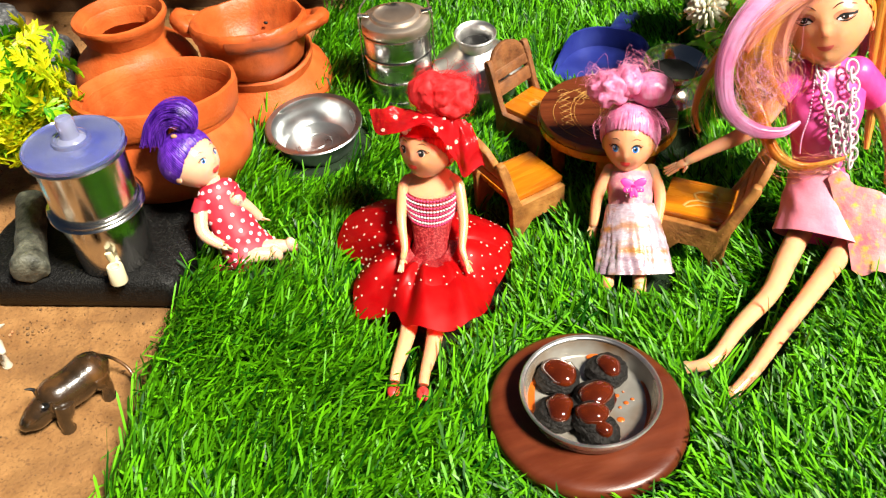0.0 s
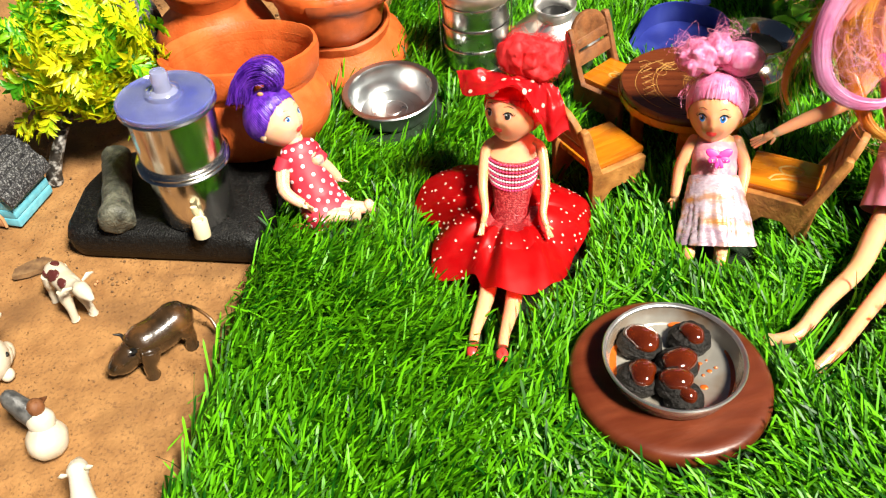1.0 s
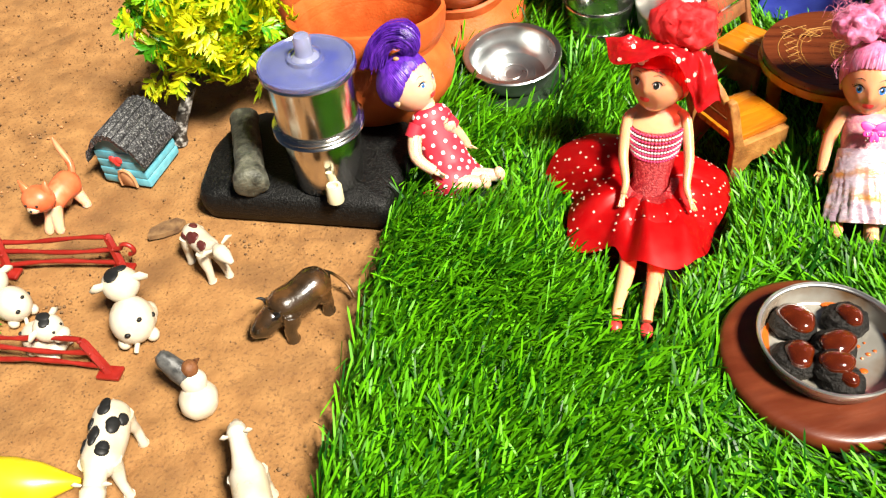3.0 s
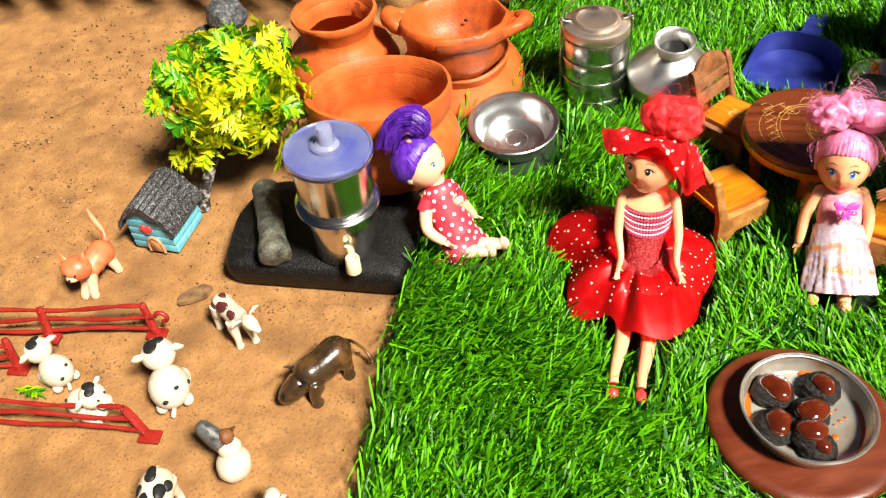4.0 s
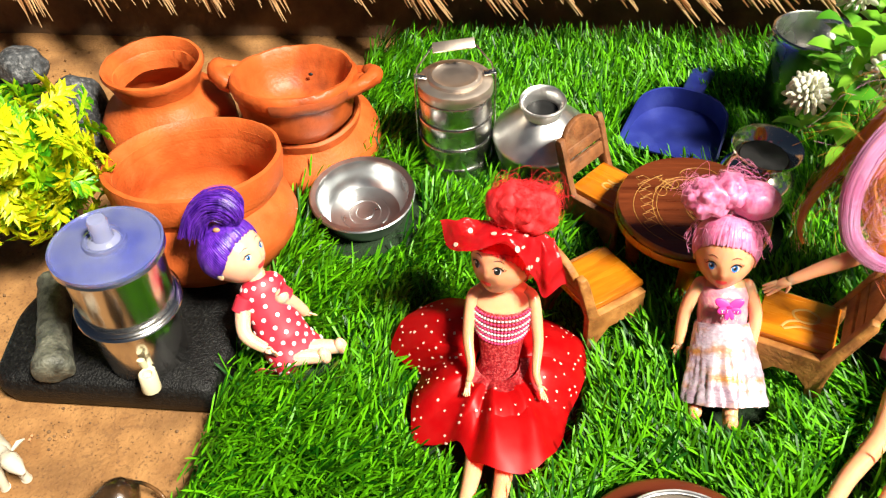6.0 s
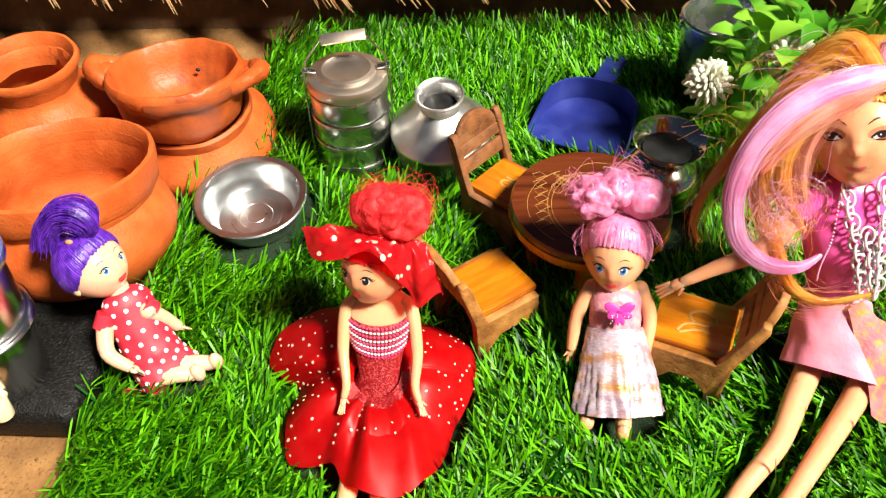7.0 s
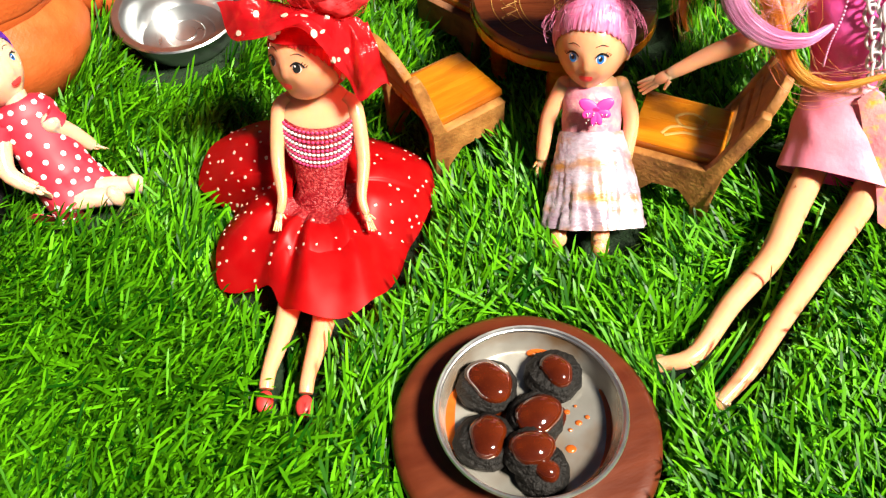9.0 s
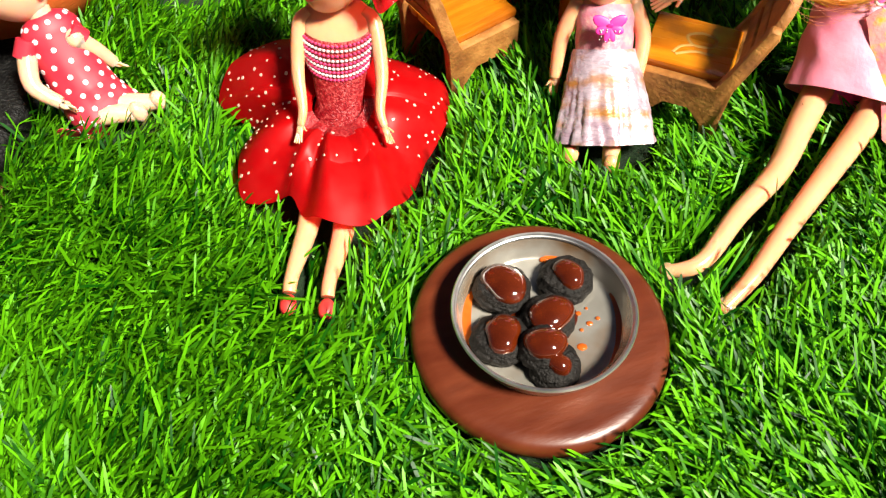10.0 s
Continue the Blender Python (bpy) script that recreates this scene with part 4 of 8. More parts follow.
def water_filter():
    e = thing("water_filter", "toy stainless steel water filter with a blue lid", "water filter", up_along(-0.1555, 0.356, 0.0205, 0.02, 0.0))
    part("lower_drum", Shape().lathe([(0, 0), (0.0185, 0.0), (0.0195, 0.001), (0.0212, 0.030), (0.0216, 0.0355), (0, 0.0355)], 0, 64), M_STEEL, e)
    part("ring", Shape().lathe([(0.0212, 0.0350), (0.0236, 0.0352), (0.0246, 0.0362), (0.0240, 0.0372), (0.0232, 0.0376), (0.0242, 0.0384), (0.0246, 0.0394), (0.0236, 0.0404), (0.0210, 0.0406)], 0, 64), M_STEEL, e)
    part("upper_drum", Shape().lathe([(0, 0.0357), (0.0214, 0.0360), (0.0218, 0.041), (0.0222, 0.0690), (0.0242, 0.0700), (0.0250, 0.0712), (0.0244, 0.0722), (0, 0.0720)], 0, 64), M_STEEL, e)
    lid = part("lid", Shape().lathe([(0, 0.0722), (0.0243, 0.0722), (0.0250, 0.0734), (0.0249, 0.0752), (0.0240, 0.0757), (0.0232, 0.0748), (0.0205, 0.0750), (0.0150, 0.0760), (0.0098, 0.0766), (0.0093, 0.0782), (0.0082, 0.0786), (0.0074, 0.0778), (0, 0.0776)], 0, 64), M_BLUE_LID, e, "translucent blue plastic lid")
    part("knob", Shape().lathe([(0.0074, 0.0776), (0.0064, 0.0788), (0.0050, 0.0796), (0.0045, 0.0826), (0.0045, 0.0880), (0.0038, 0.0896), (0, 0.0900)], 0, 24), M_KNOB, lid)
    sp = Shape()
    sp.lathe([(0, 0.0), (0.0044, 0.0), (0.0046, 0.0006), (0.0042, 0.0100), (0.0038, 0.0106), (0.0024, 0.0104), (0.0022, 0.0070), (0, 0.0070)], 0, 24, Matrix.Translation((0.0105, -0.0255, 0.0040)) @ Matrix.Rotation(radians(-6), 4, "X"))
    sp.tube([(0.0085, -0.018, 0.0095), (0.0102, -0.0245, 0.0095)], 0.0026, 0, 12)
    tap = part("tap", sp, M_SPOUT, e, "cream plastic tap")
    part("lever", Shape().tube([(0.0080, -0.0200, 0.0120), (0.0083, -0.0212, 0.0170), (0.0080, -0.0214, 0.0205)], [0.0016, 0.0022, 0.0020], 0, 10, flat=0.6), M_SPOUT, tap)


water_filter()


# ---- serving board, plate, cakes ----
def board():
    e = thing("serving_board", "round dark rosewood serving board on short feet", "board", up_along(0.093, 0.253, 0.004, 0.02, 0.01, 20))
    part("top", Shape().lathe([(0, 0.004), (0.0405, 0.004), (0.0430, 0.0050), (0.0446, 0.0075), (0.0450, 0.0105), (0.0444, 0.0132), (0.0425, 0.0146), (0.039, 0.0150), (0, 0.0150)], 0, 96), M_WOOD_DARK, e)
    for a in (30, 150, 270):
        part("foot", Shape().lathe([(0, -0.003), (0.004, -0.003), (0.005, 0.0041), (0, 0.0041)], 0, 20, Matrix.Translation((0.031 * math.cos(radians(a)), 0.031 * math.sin(radians(a)), 0))), M_WOOD_RAW, e)


board()
def plate():
    e = thing("steel_plate", "small stainless steel plate smeared with sauce", "plate", up_along(0.0937, 0.2538, 0.0192, 0.0, 0.012))
    part("dish", Shape().lathe([(0, 0), (0.0258, 0), (0.0278, 0.0012), (0.0298, 0.0080), (0.0302, 0.0096), (0.0296, 0.0098), (0.0290, 0.0080), (0.0273, 0.0020), (0.0260, 0.0010), (0, 0.0010)], 0, 96), M_PLATE, e)
    part("rim", Shape().hoop([(0.0292, 0.0097), (0.0303, 0.0095), (0.0310, 0.0101), (0.0312, 0.0108), (0.0308, 0.0114), (0.0301, 0.0113), (0.0298, 0.0106), (0.0294, 0.0104)], 0, 96), M_ALU, e, "bright rolled steel rim")


plate()


def cakes():
    rng = random.Random(3)
    spots = [(0.0805, 0.2655, 0.0088, 0.0068, 0.0), (0.1030, 0.2690, 0.0085, 0.0050, 0.0), (0.0955, 0.2535, 0.0082, 0.0064, 0.0), (0.0790, 0.2455, 0.0088, 0.0060, 0.0), (0.0925, 0.2405, 0.0072, 0.0056, 0.003), (0.0965, 0.2355, 0.0074, 0.0036, 0.0)]
    for i, (x, y, r, sr, lift) in enumerate(spots):
        r, sr = r * 1.08, sr * 1.12
        e = thing("chocolate_cake", "small dark cake topped with glossy chocolate sauce" if i < 5 else "small dark cake partly under another, wet with sauce", "cake", Matrix.Translation((x, y, 0.0205 + lift)) @ Matrix.Rotation(radians(rng.uniform(-6, 6)), 4, "X"), group="cakes on the plate")
        c = Shape().lathe([(0, 0), (r * 0.90, 0), (r * 1.02, 0.0010), (r * 1.07, 0.0022), (r * 1.05, 0.0034), (r * 0.98, 0.0040), (r * 0.96, 0.0046), (r * 0.86, 0.0062), (r * 0.62, 0.0070), (0, 0.0074)], 0, 48, wob=0.03)
        part("cake_body", worn(c, 0.0007, 320), M_CAKE, e)
        s = Shape()
        ang = rng.uniform(0, 6)
        rings = []
        for f, z in ((0.98, 0.0054), (1.03, 0.0064), (0.94, 0.0082), (0.68, 0.0095), (0.35, 0.0101), (0.02, 0.0103)):
            rings.append([(sr * f * (1 + 0.14 * math.sin(2 * a + ang) + 0.08 * math.sin(3 * a)) * math.cos(a) + 0.0006, sr * f * (1 + 0.14 * math.sin(2 * a + ang)) * math.sin(a) - 0.0006, z) for a in (2 * math.pi * k / 32 for k in range(32))])
        s.rings(rings)
        part("sauce", s, M_SAUCE, e, "glossy brown chocolate sauce")
    for x, y, r in ((0.0965, 0.2795, 0.0017), (0.1065, 0.2440, 0.0018), (0.1100, 0.2530, 0.0012), (0.1065, 0.2570, 0.0011), (0.1130, 0.2550, 0.0009), (0.1070, 0.2505, 0.0008), (0.1095, 0.2590, 0.0006)):
        single("sauce_drop", Shape().ball((0, 0, 0), (r, r * 0.8, 0.0005), 0, 12), M_SAUCE_THIN, "orange-brown drop of sauce on the plate", "sauce", Matrix.Translation((x, y, 0.0204)), group="sauce drops")
    for a0, a1, r0, w in ((-38, 24, 0.0268, 0.0016), (150, 205, 0.0262, 0.0020), (60, 84, 0.0266, 0.0010)):
        arc = [(radians(blend(a0, a1, k / 18)), math.sin(math.pi * k / 18)) for k in range(19)]
        smear = Shape()
        smear.rings([[(0.0937 + math.cos(a) * (r0 + d * f), 0.2538 + math.sin(a) * (r0 + d * f), z) for d, z in ((-w, 0.0204), (w, 0.0208), (w, 0.0213), (-w, 0.0209))] for a, f in [(a, 0.15 + 0.85 * f) for a, f in arc]])
        single("sauce_smear", smear, M_SAUCE_THIN, "thin orange smear of sauce along the plate's edge", "sauce", group="sauce smears")
    pool = Shape()
    pool.rings([[(0.092 + r * (1 + 0.2 * math.sin(3 * a)) * 0.013 * math.cos(a), 0.252 + r * 0.013 * (1 + 0.15 * math.cos(2 * a)) * math.sin(a), z) for a in (2 * math.pi * k / 40 for k in range(40))] for r, z in ((1.0, 0.0202), (0.97, 0.0206), (0.5, 0.0208))])
    single("sauce_pool", pool, M_SAUCE, "thin brown film of sauce under the cakes", "sauce")


cakes()


# ---- table and chairs ----
def table():
    e = thing("round_table", "toy round table of dark wood with a carved top", "table", Matrix.Translation((0.121, 0.4375, 0.0)))
    top = part("tabletop", Shape().lathe([(0, 0.0475), (0.0372, 0.0475), (0.0392, 0.0480), (0.0402, 0.0495), (0.0402, 0.0525), (0.0394, 0.0540), (0, 0.0542)], 0, 80), [M_WOOD_TABLE], e)
    part("rim", Shape().lathe([(0.0370, 0.0450), (0.0404, 0.0450), (0.0409, 0.0465), (0.0406, 0.0498), (0.0370, 0.0498)], 0, 80), M_WOOD_ORANGE, e, "orange varnished rim")
    lines = []
    def arc(cx, cy, rx, ry, a0, a1):
        return [(cx + rx * math.cos(a), cy + ry * math.sin(a)) for a in np.linspace(radians(a0), radians(a1), 22)]
    lines += [arc(-0.002, -0.004, 0.020, 0.026, 60, 250), arc(-0.002, -0.004, 0.018, 0.024, 60, 250), arc(-0.004, -0.004, 0.028, 0.029, 110, 235), arc(0.004, -0.004, 0.009, 0.012, 40, 330)]
    for k in range(5):
        lines.append([(-0.004, -0.010 + 0.004 * k), (0.004, -0.014 + 0.004 * k), (0.012, -0.012 + 0.004 * k)])
    for k in range(7):
        y0 = -0.016 + 0.006 * k
        lines.append([(-0.021, y0), (-0.024, y0 + 0.003), (-0.028, y0 + 0.001), (-0.026, y0 - 0.003), (-0.021, y0)])
    lines += [arc(-0.010, 0.016, 0.004, 0.004, 0, 360), arc(-0.016, 0.010, 0.003, 0.004, 0, 360), arc(0.006, 0.024, 0.010, 0.006, 0, 180), arc(0.010, 0.006, 0.012, 0.018, -60, 70)]
    for r in (0.006, 0.012, 0.0155):
        lines.append(arc(0.012, -0.006, r, r * 1.2, 80, 280))
    for k in range(6):
        lines.append([(-0.008 - 0.002 * k, 0.012 + 0.002 * k), (-0.013 - 0.001 * k, 0.018 + 0.001 * k)])
        lines.append([(-0.008 - 0.002 * k, 0.018 + 0.001 * k), (-0.013 - 0.001 * k, 0.012 + 0.002 * k)])
    for ln in lines:
        part("carved_line", Shape().tube([(x, y, 0.0542) for x, y in ln], 0.00015, 0, 5), M_CARVE, top)
    for a in (262, 172, 82, -8):
        c, s = math.cos(radians(a)), math.sin(radians(a))
        part("leg", Shape().tube([(c * 0.0255, s * 0.0255, 0.0), (c * 0.026, s * 0.026, 0.004), (c * 0.028, s * 0.028, 0.030), (c * 0.030, s * 0.030, 0.0475)], [0.0036, 0.0038, 0.0046, 0.0050], 0, 12), M_WOOD_ORANGE, e)


table()


def make_chair(label, M, dark, mark):
    e = thing("toy_chair", label, "chair", M, group="toy chairs")
    seat_mat = M_WOOD_ORANGE
    side = M_WOOD_BROWN if dark else M_WOOD_RAW
    s = Shape().box((0.036, 0.031, 0.0042), Matrix.Translation((0.0015, 0, 0.0352)), 0, 0.0012)
    seat = part("seat", s, seat_mat, e, "orange varnished seat")
    # painted mark on the seat
    if mark:
        mk = Shape()
        for pts in ([(-0.006, -0.004), (-0.001, -0.006), (0.004, -0.003), (0.001, 0.001), (-0.005, 0.0), (-0.006, -0.004)], [(0.001, 0.001), (0.005, 0.003), (0.007, 0.007)], [(-0.006, 0.004), (0.000, 0.004), (0.006, 0.0075)]):
            mk.tube(smooth_path([(x * mark, y * mark, 0.03735) for x, y in pts], 4), 0.0007, 0, 6, flat=0.3, side=(1, 0, 0))
        part("painted_mark", mk, M_CARVE, seat)
    for sy in (1, -1):
        out = [(-0.0185, 0.0), (-0.0125, 0.0), (-0.0105, 0.012), (-0.004, 0.019), (0.006, 0.019), (0.0115, 0.012), (0.0130, 0.0), (0.0185, 0.0), (0.0180, 0.033), (-0.0120, 0.033), (-0.0150, 0.040), (-0.0215, 0.060), (-0.0240, 0.0655), (-0.0275, 0.0650), (-0.0280, 0.0620), (-0.0225, 0.044), (-0.0190, 0.033), (-0.0180, 0.018)]
        part("side_panel", Shape().prism(out, 0.0042, Matrix.Translation((0, sy * 0.0172, 0.001))), side, e)
    for x, z, hgt in ((-0.0195, 0.0465, 0.0080), (-0.0225, 0.0555, 0.0065)):
        part("back_slat", Shape().box((0.0030, 0.031, hgt), Matrix.Translation((x, 0, z)) @ Matrix.Rotation(radians(-18), 4, "Y"), 0, 0.0006), side, e)
    rise = 0.0125 if dark else 0.0165
    out = [(-0.0155, 0.0), (0.0155, 0.0)] + [(0.0155 * math.cos(a), 0.003 + rise * math.sin(a)) for a in (math.pi * k / 14 for k in range(15))]
    part("top_rail", Shape().prism(out, 0.0038, Matrix.Translation((-0.0238, 0, 0.0565)) @ Matrix.Rotation(radians(-18), 4, "Y") @ Matrix.Rotation(radians(90), 4, "Z")), side, e)



make_chair("orange wooden toy chair standing beside the round table", pose(0.0680, 0.3985, 0, 0, 0, 35), False, 0)
make_chair("dark wooden toy chair pushed against the round table", pose(0.0825, 0.4715, 0, 0, 0, -41), True, 0.7)
make_chair("orange wooden toy chair behind a seated doll", pose(0.1650, 0.3735, 0, 0, 0, 157), False, 1.2)


# ---- plants, rocks, dog house ----
def leaf_spray(s, base, d, size, mi, rng, up=None):
    """A flat frond of narrow pointed lobes along a drooping stem."""
    d = Vector(d).normalized()
    side = d.cross((Vector(up) if up else Vector((0, 0, 1))) + Vector((rng.uniform(-0.4, 0.4), rng.uniform(-0.4, 0.4), rng.uniform(-0.2, 0.2)))).normalized()
    nrm = side.cross(d).normalized()
    base = Vector(base)
    def stem(f):
        return base + d * size * f - nrm * size * 0.16 * f * f
    def lobe(p, q, w):
        m = p.lerp(q, 0.42)
        t = (q - p).normalized()
        o = t.cross(nrm).normalized() * w
        b = nrm * (w * 0.45)
        k = len(s.v)
        s.v += [tuple(p - o * 0.45), tuple(p + o * 0.45), tuple(m + o + b), tuple(m - o + b), tuple(q - b), tuple(m - b * 0.6)]
        s.f += [(k, k + 1, k + 5), (k + 1, k + 2, k + 5), (k + 3, k, k + 5), (k + 2, k + 4, k + 5), (k + 4, k + 3, k + 5)]
        s.m += [mi] * 5
    lobe(stem(0), stem(0.62), size * 0.068)
    lobe(stem(0.48), stem(1.0), size * 0.086)
    for f, l in ((0.22, 0.30), (0.42, 0.38), (0.62, 0.34)):
        for sg in (1, -1):
            p = stem(f)
            t = (d * 0.85 + side * sg * rng.uniform(0.6, 0.85) + nrm * rng.uniform(-0.25, 0.2)).normalized()
            q = p + t * l * size
            lobe(p, q, size * 0.076)
            m = p.lerp(q, 0.40)
            lobe(m, m + (t * 0.55 + side * sg * 0.8).normalized() * l * size * 0.56, size * 0.054)


def bush():
    e = thing("artificial_bush", "toy tree with yellow-green plastic leaves and dark trunk", "toy tree")
    part("trunk", Shape().tube(smooth_path([(-0.272, 0.404, 0.0), (-0.269, 0.406, 0.010), (-0.262, 0.412, 0.026), (-0.252, 0.424, 0.045)], 4), [0.0052, 0.0056, 0.005, 0.0046, 0.0044, 0.0042, 0.004, 0.004, 0.0036, 0.003, 0.003, 0.003, 0.002], 0, 12), M_TRUNK, e, "dark trunk flecked with white paint")
    rng = random.Random(21)
    c = Vector((-0.2425, 0.440, 0.068))
    for k in range(9):
        a = k * 2.4
        part("twig", Shape().tube(smooth_path([(-0.254, 0.422, 0.042), c + Vector((math.cos(a) * 0.012, math.sin(a) * 0.012, -0.008)), c + Vector((math.cos(a) * 0.034, math.sin(a) * 0.030, 0.012 * math.sin(k)))], 3), 0.0009, 0, 5), M_LEAF_G, e)
    crown, inner = Shape(), Shape()
    for k in range(290):
        z = 1 - 2 * (k + 0.5) / 290
        a = k * 2.399963
        d = Vector((math.sqrt(1 - z * z) * math.cos(a), math.sqrt(1 - z * z) * math.sin(a), z))
        if d.z < -0.7:
            continue
        q = Vector((d.x * 0.0445, d.y * 0.039, d.z * 0.039)) * rng.uniform(0.50, 1.08) * (1 + 0.25 * noise.noise(d * 2.2 + Vector((3, 0, 7))))
        tan = Vector((rng.gauss(0, 1), rng.gauss(0, 1), rng.gauss(0.2, 1)))
        tan = (tan - d * tan.dot(d)).normalized()
        dd = (tan * 0.8 + d * rng.uniform(0.3, 0.9) + Vector((0, -0.1, 0.25))).normalized()
        yellow = noise.noise(d * 1.5 + Vector((4, 1, 2))) + rng.uniform(-0.25, 0.25) < 0.05 - 0.22 * d.y - 0.15 * d.z + 0.12 * d.x
        leaf_spray(crown if yellow else inner, c + q - dd * 0.009, dd, rng.uniform(0.021, 0.031), 0, rng, d)
    for k in range(150):
        d = Vector((rng.gauss(0, 1), rng.gauss(0, 1), rng.gauss(0, 1))).normalized()
        leaf_spray(inner, c + Vector((d.x * 0.024, d.y * 0.020, d.z * 0.020)), d, rng.uniform(0.014, 0.020), 0, rng)
    for dx in (-0.034, -0.028, -0.040, -0.022, -0.030):
        dd = Vector((-0.6 + rng.uniform(-0.2, 0.3), -0.5, -0.55))
        leaf_spray(crown, Vector((-0.250 + dx * 0.6, 0.418, 0.044 + rng.uniform(-0.006, 0.006))), dd, 0.022, 0, rng)
    tagged(part("yellow_leaves", crown, M_LEAF_Y, e), kind="stuff")
    tagged(part("green_leaves", inner, M_LEAF_G, e), kind="stuff")


bush()

for c, r, lab in (((-0.276, 0.531, 0.0745), (0.0148, 0.0140, 0.0124), "round speckled grey pebble on top of the pile"), ((-0.296, 0.537, 0.0310), (0.0200, 0.0190, 0.0310), "dark grey rounded pebble at the foot of the pile"), ((-0.257, 0.541, 0.0310), (0.0190, 0.0190, 0.0310), "dark grey rounded pebble at the foot of the pile")):
    single("pebble", Shape().ball((0, 0, 0), r, 0, 40, wob=0.16, seed=int(c[0] * -100)), M_ROCK, lab, "stone", Matrix.Translation(c), group="pebble pile")


def dog_house():
    e = thing("toy_dog_house", "painted toy dog house, pale blue with charcoal roof", "dog house", pose(-0.2860, 0.379, 0, 0, 0, -8) @ Matrix.Diagonal((0.84, 0.90, 1.03, 1)))
    w, d = 0.0195, 0.019
    s = Shape()
    for k in range(4):
        z = 0.0008 + k * 0.006
        ww = w * (1.0 - 0.02 * k)
        s.box((2 * ww, 2 * d, 0.0062), Matrix.Translation((0, 0, z + 0.0031)), 0, 0.0012)
    s.prism([(-0.0185, 0.024), (0.0185, 0.024), (0.012, 0.033), (0, 0.0375), (-0.012, 0.033)], 2 * d - 0.002)
    part("plank_walls", worn(s, 0.0005, 160), M_HOUSE, e)
    r = Shape()
    rng = random.Random(6)
    n = 11
    def arch(t):
        x = -0.0235 + 0.047 * t
        return x, 0.0205 + 0.0185 * (1 - (abs(x) / 0.0235) ** 2.0)
    for k in range(n):
        a, b = arch(k / n + 0.006), arch((k + 1) / n - 0.006)
        up = rng.uniform(0, 0.0009)
        y0, y1 = -0.0218 - rng.uniform(0, 0.0014), 0.0212 + rng.uniform(0, 0.0014)
        rings = []
        for y, f in ((y0, 0.6), (y0 + 0.0008, 1), (y1 - 0.0008, 1), (y1, 0.6)):
            rings.append([(a[0], y, a[1] - 0.0032), (b[0], y, b[1] - 0.0032), (b[0], y, b[1] + (up - 0.0003) * f), ((a[0] + b[0]) / 2, y, (a[1] + b[1]) / 2 + (0.0010 + up) * f), (a[0], y, a[1] + (up - 0.0003) * f)])
        r.rings(rings)
    part("shingle_roof", worn(r, 0.0006, 150), M_ROOF, e)
    dr = Shape().prism([(-0.0055, 0), (0.0055, 0), (0.0055, 0.006), (0.0035, 0.0098), (0, 0.011), (-0.0035, 0.0098), (-0.0055, 0.006)], 0.003, Matrix.Translation((0.002, -d - 0.0006, 0.001)))
    door = part("door", dr, M_DOOR, e)
    arch = [(-0.0062, 0.0), (-0.0062, 0.006), (-0.004, 0.0104), (0, 0.0120), (0.004, 0.0104), (0.0062, 0.006), (0.0062, 0.0)]
    part("door_arch", Shape().tube([(x + 0.002, -d - 0.0016, z + 0.0012) for x, z in arch], 0.0011, 0, 8), M_DOOR, door)
    h = Shape()
    h.ball((-0.0022, 0, 0.001), (0.0030, 0.0012, 0.0026), 0, 12).ball((0.0026, 0, 0.0008), (0.0030, 0.0012, 0.0026), 0, 12).ball((0.0004, 0, -0.0016), (0.0026, 0.0012, 0.0024), 0, 12)
    part("heart", h, M_RED_PAINT, e, "red painted heart", M=Matrix.Translation((-0.0015, -d - 0.0008, 0.0192)))


dog_house()


